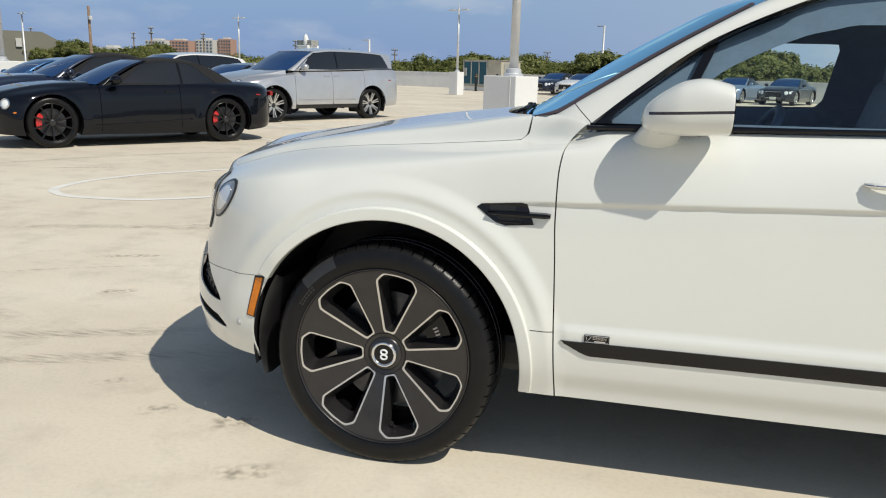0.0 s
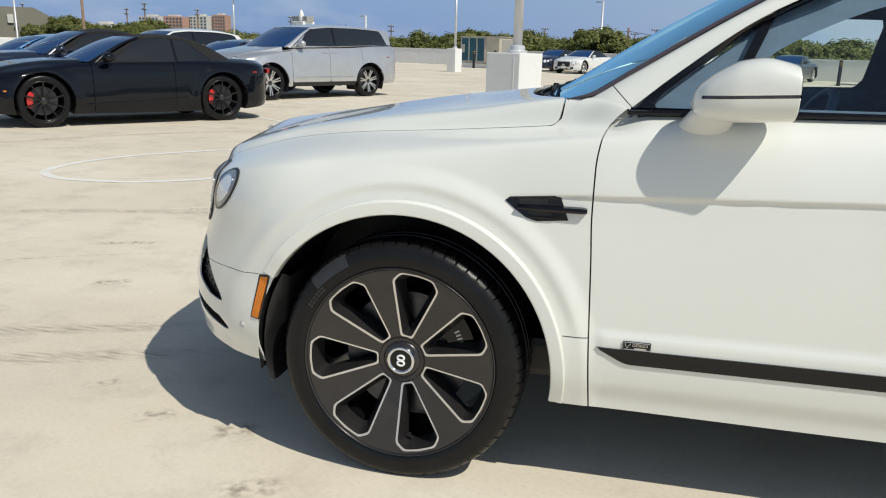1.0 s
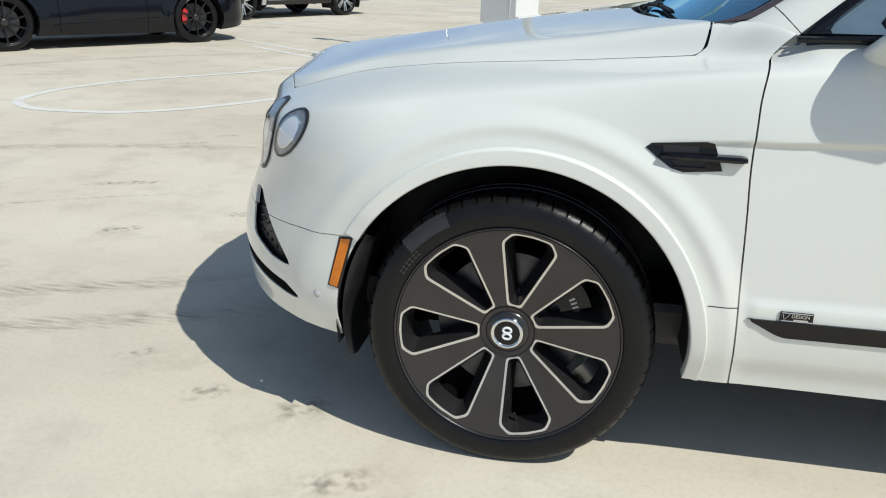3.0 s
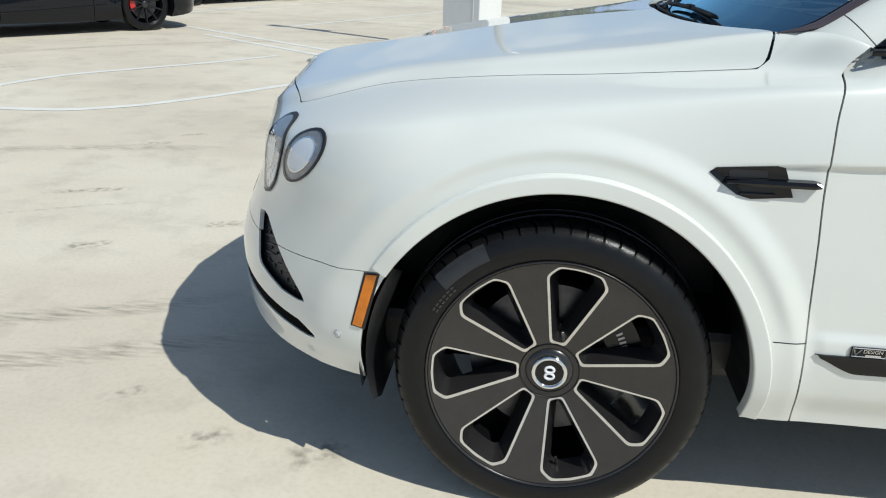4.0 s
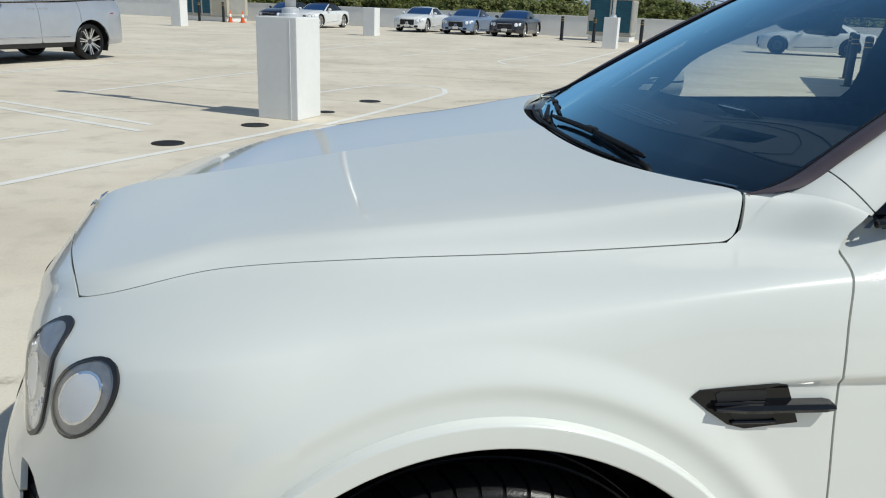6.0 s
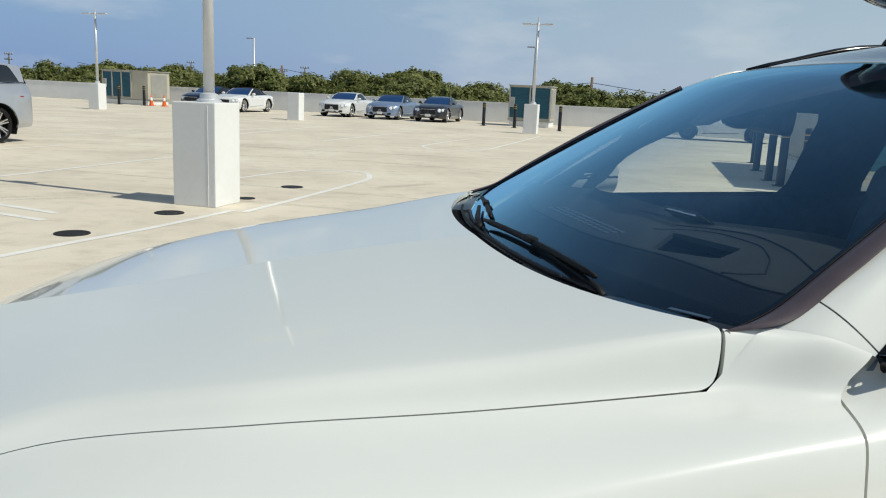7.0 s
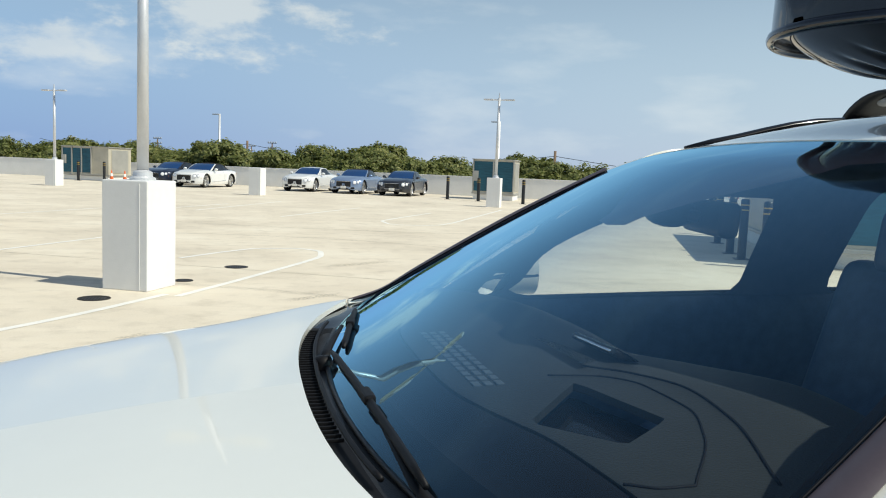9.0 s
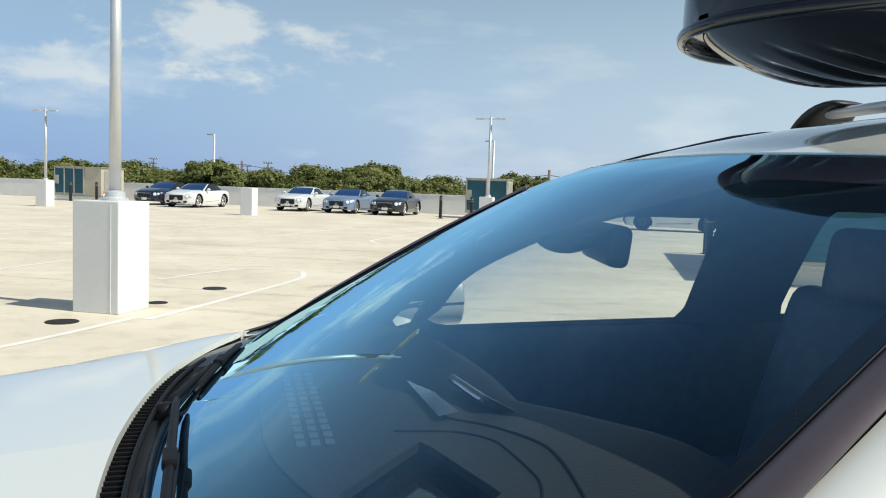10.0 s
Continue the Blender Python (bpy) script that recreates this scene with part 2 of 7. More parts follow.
def finish_concrete(m):
    """Cloudy stains, fine grain, hairline speckle and long faint sweeps on the deck."""
    n, l = m.node_tree.nodes, m.node_tree.links
    b = n["Principled BSDF"]
    tc = n.new("ShaderNodeTexCoord")

    def noise_(scale, detail=5, rough=0.55, stretch=(1, 1, 1), turn=0.0):
        mp, t = n.new("ShaderNodeMapping"), n.new("ShaderNodeTexNoise")
        mp.inputs["Scale"].default_value, mp.inputs["Rotation"].default_value = stretch, (0, 0, turn)
        t.inputs["Scale"].default_value, t.inputs["Detail"].default_value, t.inputs["Roughness"].default_value = scale, detail, rough
        l.new(tc.outputs["Object"], mp.inputs["Vector"])
        l.new(mp.outputs[0], t.inputs["Vector"])
        return t.outputs["Fac"]

    def ramp_(src, stops):
        r = n.new("ShaderNodeValToRGB")
        e = r.color_ramp.elements
        while len(e) < len(stops):
            e.new(0.5)
        for k, (p, c) in zip(e, stops):
            k.position, k.color = p, (*c, 1)
        l.new(src, r.inputs["Fac"])
        return r.outputs["Color"]

    def mul_(a, c, fac=1.0):
        mx = n.new("ShaderNodeMixRGB")
        mx.blend_type = "MULTIPLY"
        mx.inputs["Fac"].default_value = fac
        l.new(a, mx.inputs["Color1"])
        l.new(c, mx.inputs["Color2"])
        return mx.outputs["Color"]
    base = ramp_(noise_(0.45, 6), [(0.30, (0.60, 0.535, 0.43)), (0.52, (0.69, 0.62, 0.50)), (0.72, (0.75, 0.69, 0.57))])
    base = mul_(base, ramp_(noise_(2.6, 7, 0.65), [(0.30, (0.84, 0.83, 0.82)), (0.5, (1, 1, 1)), (0.75, (1.0, 0.99, 0.97))]))
    base = mul_(base, ramp_(noise_(1.2, 5, 0.6, (0.25, 2.2, 1), 0.9), [(0.36, (0.82, 0.81, 0.80)), (0.50, (1, 1, 1))]), 0.22)
    base = mul_(base, ramp_(noise_(0.8, 5, 0.6, (0.16, 2.6, 1), -0.5), [(0.34, (0.84, 0.83, 0.82)), (0.48, (1, 1, 1))]), 0.18)
    base = mul_(base, ramp_(noise_(55, 3), [(0.32, (0.94, 0.935, 0.93)), (0.55, (1, 1, 1))]))
    l.new(base, b.inputs["Base Color"])
    bp = n.new("ShaderNodeBump")
    bp.inputs["Strength"].default_value, bp.inputs["Distance"].default_value = 0.10, 0.006
    l.new(noise_(38, 6, 0.6), bp.inputs["Height"])
    l.new(bp.outputs[0], b.inputs["Normal"])


finish_concrete(CONCRETE)
WHITE_LINE = material("line_paint", (0.78, 0.76, 0.70), rough=0.7, vary=0.12, scale=5, bump=0.1, bump_scale=80)
WHITE_WALL = material("white_wall_paint", (0.76, 0.76, 0.74), rough=0.7, vary=0.06, scale=1.2, bump=0.12, bump_scale=50)
POLE_METAL = material("pole_metal", (0.62, 0.63, 0.64), rough=0.42, metal=0.35, vary=0.08, scale=4)


# ---- mesh helpers ----
def link(name, mesh, parent=None, mat=None, label=""):
    ob = new(name, mesh)
    if mat:
        mesh.materials.append(mat)
    if parent:
        ob.parent = parent
    if label:
        ob["label"] = label
    return ob


def mesh_of(name, verts, faces, smooth=True, normals=None):
    me = bpy.data.meshes.new(name)
    me.from_pydata([tuple(v) for v in verts], [], faces)
    me.validate()
    me.polygons.foreach_set("use_smooth", [smooth] * len(me.polygons))
    if normals is not None:
        me.normals_split_custom_set_from_vertices([tuple(n) for n in normals])
    me.update()
    return me


def part(name, bm, mat, parent, label="", smooth=False):
    me = bpy.data.meshes.new(name)
    bmesh.ops.recalc_face_normals(bm, faces=bm.faces)
    bm.to_mesh(me)
    bm.free()
    me.polygons.foreach_set("use_smooth", [smooth] * len(me.polygons))
    return link(name, me, parent, mat, label)


def thing(name, m, label, category, group="", kind=""):
    ob = new(name)
    ob.matrix_world = m
    ob.empty_display_size = 0.2
    return tagged(ob, label, category, group, kind)


def box(bm, size, at=(0, 0, 0), bevel=0.0, rz=0.0, m=None, segs=2):
    """A bevelled box of full sizes, centred at at."""
    t = (m or Matrix()) @ Matrix.Translation(at) @ Matrix.Rotation(rz, 4, "Z") @ Matrix.Diagonal((*size, 1))
    g = bmesh.ops.create_cube(bm, size=1.0, matrix=t)
    if bevel:
        es = list({e for v in g["verts"] for e in v.link_edges})
        bmesh.ops.bevel(bm, geom=es, offset=bevel, segments=segs, profile=0.6, affect="EDGES", clamp_overlap=True)
    return bm


def tube(bm, a, b, r0, r1=None, n=16, caps=True):
    """A round bar from a to b."""
    a, b = Vector(a), Vector(b)
    r1 = r0 if r1 is None else r1
    d = b - a
    t = Matrix.Translation((a + b) / 2) @ d.to_track_quat("Z", "Y").to_matrix().to_4x4()
    bmesh.ops.create_cone(bm, cap_ends=caps, segments=n, radius1=r0, radius2=r1, depth=d.length, matrix=t)
    return bm


def sweep(bm, pts, r, n=8, squash=1.0, closed=False):
    """A round bar along a line of points."""
    pts = [Vector(p) for p in pts]
    rings = []
    for i, p in enumerate(pts):
        a = pts[i - 1] if i or closed else pts[i]
        b = pts[(i + 1) % len(pts)] if i + 1 < len(pts) or closed else pts[i]
        d = (b - a).normalized()
        q = d.to_track_quat("Z", "Y").to_matrix()
        rr = r[i] if isinstance(r, (list, tuple)) else r
        rings.append([bm.verts.new(p + q @ Vector((math.cos(k * math.tau / n) * rr, math.sin(k * math.tau / n) * rr * squash, 0))) for k in range(n)])
    m = len(rings)
    for i in range(m if closed else m - 1):
        for k in range(n):
            bm.faces.new((rings[i][k], rings[i][(k + 1) % n], rings[(i + 1) % m][(k + 1) % n], rings[(i + 1) % m][k]))
    if not closed:
        bm.faces.new(rings[0])
        bm.faces.new(rings[-1][::-1])
    return bm


def lathe(bm, profile, axis="y", n=48, at=(0, 0, 0), phase=0.0, closed=False):
    """Turns (radius, along) points round an axis."""
    at = Vector(at)
    rings = []
    for r, h in profile:
        ring = []
        for k in range(n):
            c, s = math.cos(k * math.tau / n + phase) * r, math.sin(k * math.tau / n + phase) * r
            ring.append(bm.verts.new(at + (Vector((c, h, s)) if axis == "y" else Vector((c, s, h)))))
        rings.append(ring)
    m = len(rings)
    for i in range(m if closed else m - 1):
        for k in range(n):
            q = (rings[i][k], rings[i][(k + 1) % n], rings[(i + 1) % m][(k + 1) % n], rings[(i + 1) % m][k])
            bm.faces.new(q)
    return bm


def arc_block(bm, r0, r1, y0, y1, a0, a1, n=10):
    """A block bent round the y axis, between two radii and two angles."""
    rows = []
    for i in range(n + 1):
        a = a0 + (a1 - a0) * i / n
        k = 0.012 * (1 if i in (0, n) else 0)
        rows.append([bm.verts.new((math.cos(a) * r, y, math.sin(a) * r)) for r, y in ((r0 + k, y0 + k), (r1 - k, y0 + k), (r1 - k, y1), (r0 + k, y1))])
    for p, q in zip(rows, rows[1:]):
        for j in range(4):
            bm.faces.new((p[j], p[(j + 1) % 4], q[(j + 1) % 4], q[j]))
    bm.faces.new(rows[0])
    bm.faces.new(rows[-1][::-1])
    return bm


def spline(xs, ys, x):
    """Smooth curve through a few knots."""
    x = min(max(x, xs[0]), xs[-1])
    i = max(k for k in range(len(xs) - 1) if xs[k] <= x or k == 0)
    h = xs[i + 1] - xs[i]
    t = (x - xs[i]) / h

    def slope(k):
        if k == 0:
            return (ys[1] - ys[0]) / (xs[1] - xs[0])
        if k == len(xs) - 1:
            return (ys[-1] - ys[-2]) / (xs[-1] - xs[-2])
        a, b = (ys[k] - ys[k - 1]) / (xs[k] - xs[k - 1]), (ys[k + 1] - ys[k]) / (xs[k + 1] - xs[k])
        return 0.0 if a * b <= 0 else 2 * a * b / (a + b)
    m0, m1 = slope(i) * h, slope(i + 1) * h
    return ((2 * t**3 - 3 * t**2 + 1) * ys[i] + (t**3 - 2 * t**2 + t) * m0 + (-2 * t**3 + 3 * t**2) * ys[i + 1] + (t**3 - t**2) * m1)


def polyspline(pts, t):
    """Point at 0..1 along a smooth line through a few points."""
    ks = [i / (len(pts) - 1) for i in range(len(pts))]
    return Vector([spline(ks, [p[a] for p in pts], t) for a in range(3)])


def smooth(a, b, x):
    t = min(max((x - a) / (b - a), 0), 1)
    return t * t * (3 - 2 * t)


def soft_min(k, *ds):
    """The least of some distances, with rounded corners."""
    low = min(ds)
    return low - k * math.log(sum(math.exp(-(d - low) / k) for d in ds))


class Sheet:
    """A curved sheet of vertices with normals and faces, which can be cut along any line."""

    def __init__(self, verts, normals, faces):
        self.v, self.n, self.f = verts, normals, faces

    @classmethod
    def grid(cls, fn, us, vs):
        verts = [Vector(fn(u, v)) for u in us for v in vs]
        nv = len(vs)
        faces = [(i * nv + j, (i + 1) * nv + j, (i + 1) * nv + j + 1, i * nv + j + 1) for i in range(len(us) - 1) for j in range(nv - 1)]
        norm = [Vector() for _ in verts]
        for f in faces:
            a, b, c, d = (verts[k] for k in f)
            nn = (c - a).cross(d - b)
            for k in f:
                norm[k] += nn
        return cls(verts, [n.normalized() if n.length else Vector((0, 0, 1)) for n in norm], faces)

    def cut(self, fn):
        """The part in which fn(point) is above zero."""
        val = [fn(p) for p in self.v]
        verts, norms, faces, old, edge = [], [], [], {}, {}

        def keep(k):
            if k not in old:
                old[k] = len(verts)
                verts.append(self.v[k])
                norms.append(self.n[k])
            return old[k]

        def cross(a, b):
            key = (min(a, b), max(a, b))
            if key not in edge:
                t = val[a] / (val[a] - val[b])
                edge[key] = len(verts)
                verts.append(self.v[a].lerp(self.v[b], t))
                norms.append(self.n[a].lerp(self.n[b], t).normalized())
            return edge[key]
        for f in self.f:
            out = []
            for i, a in enumerate(f):
                b = f[(i + 1) % len(f)]
                if val[a] > 0:
                    out.append(keep(a))
                if (val[a] > 0) != (val[b] > 0):
                    out.append(cross(a, b))
            if len(set(out)) >= 3:
                faces.append(tuple(dict.fromkeys(out)))
        return Sheet(verts, norms, faces)

    def cut_poly(self, pts):
        """The part inside a convex outline in x and z, with sharp corners."""
        out = self
        area = sum(a[0] * b[1] - b[0] * a[1] for a, b in zip(pts, pts[1:] + pts[:1]))
        for a, b in zip(pts, pts[1:] + pts[:1]):
            d = Vector((b[0] - a[0], b[1] - a[1])).normalized() * (1 if area > 0 else -1)
            out = out.cut(lambda p: (p.x - a[0]) * -d.y + (p.z - a[1]) * d.x)
        return out

    def outward(self, centre):
        """Turns the faces so that they look away from a point."""
        c = Vector(centre)
        if sum((p - c).dot(n) for p, n in zip(self.v, self.n)) < 0:
            return Sheet(self.v, [-n for n in self.n], [f[::-1] for f in self.f])
        return self

    def mirrored(self):
        return Sheet([Vector((p.x, -p.y, p.z)) for p in self.v], [Vector((p.x, -p.y, p.z)) for p in self.n], [f[::-1] for f in self.f])

    def plus(self, other):
        k = len(self.v)
        return Sheet(self.v + other.v, self.n + other.n, self.f + [tuple(i + k for i in f) for f in other.f])

    def lifted(self, d):
        return Sheet([p + n * d for p, n in zip(self.v, self.n)], self.n, self.f)

    def mesh(self, name, rim=0.012):
        verts, norms, faces = list(self.v), list(self.n), list(self.f)
        if rim:
            once = {}
            for f in self.f:
                for i, a in enumerate(f):
                    b = f[(i + 1) % len(f)]
                    key = (min(a, b), max(a, b))
                    once[key] = None if key in once else (a, b)
            outer = {}
            for ab in once.values():
                if ab:
                    w = (self.v[ab[1]] - self.v[ab[0]]).cross(self.n[ab[0]])
                    for k in ab:
                        outer[k] = outer.get(k, Vector()) + w
            low = {}
            for ab in once.values():
                if ab:
                    for k in ab:
                        if k not in low:
                            low[k] = len(verts)
                            verts += [self.v[k].copy(), self.v[k] - self.n[k] * rim]
                            w = outer[k].normalized() if outer[k].length > 1e-9 else self.n[k]
                            norms += [w, w]
                    a, b = low[ab[0]], low[ab[1]]
                    faces.append((b, a, a + 1, b + 1))
        return mesh_of(name, verts, faces, True, norms)

    def part(self, name, mat, parent, label="", rim=0.012):
        return link(name, self.mesh(name, rim), parent, mat, label)


def span(a, b, n):
    return [a + (b - a) * i / n for i in range(n + 1)]


# ---- cars: shell, cabin and wheels ----
# A car stands with its nose towards -x, its front axle over the origin, its left side at -y.
SUV = dict(
    x=[-0.95, -0.727, -0.45, -0.2, 0.1, 0.57, 0.7, 1.3, 2.4, 3.3, 4.19],
    wb=[0.95, 0.955, 0.955, 0.955, 0.955, 0.955, 0.953, 0.95, 0.95, 0.955, 0.94], zb=[0.34, 0.33, 0.32, 0.31, 0.31, 0.305, 0.304, 0.30, 0.30, 0.31, 0.36],
    w1=[1.0, 0.998, 0.995, 0.99, 0.985, 0.985, 0.984, 0.98, 0.985, 0.995, 0.98], z1=[0.47, 0.47, 0.47, 0.48, 0.5, 0.5, 0.5, 0.5, 0.5, 0.5, 0.5],
    w2=[0.985, 0.985, 0.985, 0.978, 0.968, 0.958, 0.957, 0.955, 0.965, 0.985, 0.965], z2=[0.70, 0.74, 0.80, 0.85, 0.88, 0.915, 0.925, 0.968, 0.98, 0.98, 0.95],
    wu=[0.915, 0.935, 0.937, 0.925, 0.925, 0.925, 0.924, 0.915, 0.92, 0.93, 0.90], zu=[0.84, 0.895, 0.957, 1.0, 1.04, 1.10, 1.105, 1.12, 1.14, 1.15, 1.12],
    ws=[0.78, 0.76, 0.68, 0.725, 0.766, 0.815, 0.852, 0.87, 0.875, 0.85, 0.78], zs=[0.905, 0.957, 1.032, 1.068, 1.093, 1.14, 1.166, 1.18, 1.21, 1.26, 1.28],
    wh=[0.72, 0.70, 0.615, 0.67, 0.715, 0.775, 0.787, 0.8, 0.8, 0.8, 0.7], zh=[0.945, 0.985, 1.062, 1.105, 1.145, 1.21, 1.205, 1.2, 1.2, 1.25, 1.28],
    zc=[1.03, 1.045, 1.085, 1.13, 1.175, 1.22, 1.225, 1.25, 1.25, 1.3, 1.3],
    nose=(-0.30, 0.65, 2.30, 2.0, 8.0, 0.60), tail=(3.72, 0.47, 3.0, 2.2, 6.0, 0.75), wheelbase=2.995, lip=0.085, arch=0.475, radius=0.394, hub=0.385)
COUPE = dict(
    x=[-0.86, -0.65, -0.4, -0.1, 0.25, 0.75, 1.4, 2.3, 3.1, 3.95],
    wb=[0.90, 0.90, 0.90, 0.90, 0.90, 0.90, 0.90, 0.90, 0.91, 0.90], zb=[0.22, 0.21, 0.20, 0.19, 0.19, 0.19, 0.18, 0.18, 0.19, 0.26],
    w1=[0.96, 0.96, 0.96, 0.955, 0.95, 0.945, 0.94, 0.955, 0.97, 0.95], z1=[0.38] * 10,
    w2=[0.94, 0.945, 0.95, 0.945, 0.935, 0.925, 0.925, 0.94, 0.96, 0.93], z2=[0.55, 0.60, 0.66, 0.71, 0.74, 0.75, 0.76, 0.78, 0.80, 0.78],
    wu=[0.86, 0.87, 0.885, 0.89, 0.89, 0.89, 0.885, 0.90, 0.905, 0.84], zu=[0.66, 0.72, 0.79, 0.84, 0.87, 0.88, 0.89, 0.92, 0.94, 0.90],
    ws=[0.72, 0.72, 0.70, 0.74, 0.78, 0.81, 0.83, 0.82, 0.76, 0.66], zs=[0.74, 0.79, 0.85, 0.90, 0.93, 0.95, 0.955, 0.985, 1.0, 0.96],
    wh=[0.55, 0.55, 0.55, 0.58, 0.6, 0.62, 0.62, 0.62, 0.6, 0.5], zh=[0.78, 0.83, 0.895, 0.95, 0.985, 1.0, 1.0, 1.02, 1.03, 0.99],
    zc=[0.80, 0.85, 0.91, 0.965, 1.0, 1.01, 1.01, 1.03, 1.04, 1.0],
    nose=(-0.36, 0.50, 1.7, 2.0, 7.0, 0.50), tail=(3.30, 0.65, 2.4, 2.2, 5.0, 0.65), wheelbase=2.85, arch=0.432, radius=0.388, hub=0.385)
ROWS7 = (("wb", "zb"), ("w1", "z1"), ("w2", "z2"), ("wu", "zu"), ("ws", "zs"), ("wh", "zh"), (None, "zc"))


def section(P, x, s):
    """Half-width and height of the shell at station x; s runs from the sill (0) over the shoulder (4) to the middle (6)."""
    ws = [spline(P["x"], P[a], x) if a else 0.0 for a, _ in ROWS7]
    zs = [spline(P["x"], P[b], x) for _, b in ROWS7]
    ks = list(range(7))
    return spline(ks, ws, s), spline(ks, zs, s)


def shell(P, us, vs, crease=None, flare=0.024, cove=0.0):
    """The left half of the lower body as a sheet over stations us and section steps vs."""
    n0, nl, npow, nq, nz, nzn = P["nose"]
    t0, tl, tpow, tq, tz, tzn = P["tail"]
    cache = {}

    def at(u, s):
        if (u, s) in cache:
            return cache[u, s]
        w, z = section(P, u, s)
        for start, length, p, q, pz, zn, sign in ((n0, nl, npow, nq, nz, nzn, -1), (t0, tl, tpow, tq, tz, tzn, 1)):
            r = (u - start) * sign / length
            if r > 0:
                r = min(r, 1)
                w *= max(1 - r**p, 0) ** (1 / q)
                z = zn + (z - zn) * max(1 - r**pz, 0) ** (1 / 3)
        for ax in (0.0, P["wheelbase"]):
            r = math.hypot(u - ax, z - P["hub"])
            a = P["arch"]
            if w > 0.6:
                w += flare * smooth(a + 0.115 + 5.6 * cove, a + 0.052 + 5.6 * cove, r) * smooth(0.0, 1.0, s + 0.4)
                if cove:
                    w -= cove * smooth(a + 0.076 + 3.2 * cove, a + 0.042 + 3.2 * cove, r) * smooth(0.50, 0.62, z)
        if crease and s < 4 and w > 0.6:
            w += crease(u, z)
        r = max((n0 - u) / nl, 0)
        x = u - P.get("lip", 0.0) * r * smooth(0.78, 0.50, z)
        cache[u, s] = (x, -w, z)
        return cache[u, s]
    return Sheet.grid(at, us, vs).outward((1.5, 0, 0.65))


def nose_steps(P, n):
    start, length = P["nose"][0], P["nose"][1]
    return [start - length * math.sin(math.pi / 2 * (1 - i / n)) for i in range(n)]


def tail_steps(P, n):
    start, length = P["tail"][0], P["tail"][1]
    return [start + length * math.sin(math.pi / 2 * (i + 1) / n) for i in range(n)]


def ribbon(a, b, na, nb, bulge=None):
    """A sheet between two lines of points."""
    def at(u, v):
        p = polyspline(a, u).lerp(polyspline(b, u), v)
        return p + bulge(u, v) if bulge else p
    return Sheet.grid(at, span(0, 1, na), span(0, 1, nb))


def tyre_mesh(R, r_in, width, n=96, sipes=True):
    """A tyre with rounded shoulders, circumferential grooves and cut shoulder blocks; it stands at y = 0 (outer face) to y = width."""
    h = R - r_in
    prof = [(r_in, 0.022), (r_in + 0.02 * h, 0.010), (r_in + 0.12 * h, 0.004), (r_in + 0.35 * h, 0.0), (r_in + 0.62 * h, 0.004), (r_in + 0.78 * h, 0.012),
            (r_in + 0.86 * h, 0.020), (R - 0.08 * h, 0.030), (R - 0.035 * h, 0.042), (R - 0.010 * h, 0.056), (R, 0.075), (R, 0.090), (R - 0.008, 0.092), (R - 0.008, 0.102), (R, 0.104),
            (R, width / 2 - 0.006), (R - 0.008, width / 2 - 0.004), (R - 0.008, width / 2 + 0.004), (R, width / 2 + 0.006), (R, width - 0.07),
            (R - 0.03 * h, width - 0.04), (R - 0.3 * h, width - 0.005), (r_in + 0.3 * h, width), (r_in, width - 0.02)]
    verts, faces = [], []
    m = len(prof)
    if sipes:
        pitch = n // 4
        steps = [((k + fr) * math.tau / pitch, deep) for k in range(pitch) for fr, deep in ((0.0, 0), (0.40, 0), (0.435, 1), (0.53, 1), (0.565, 0))]
    else:
        steps = [(k * math.tau / n, 0) for k in range(n)]
    n = len(steps)
    for a, deep in steps:
        for i, (r, y) in enumerate(prof):
            if deep and 6 <= i <= 11:
                r -= (0.003, 0.006, 0.008, 0.009, 0.009, 0.009)[i - 6]
                y += (0.003, 0.003, 0.002, 0, 0, 0)[i - 6]
            tw = (y - 0.03) * (0.9 if i >= 8 else 0) * (i < 12)
            verts.append((math.cos(a + tw) * r, y, math.sin(a + tw) * r))
    for k in range(n):
        for i in range(m - 1):
            a, b = k * m + i, ((k + 1) % n) * m + i
            faces.append((a, b, b + 1, a + 1))
    return verts, faces


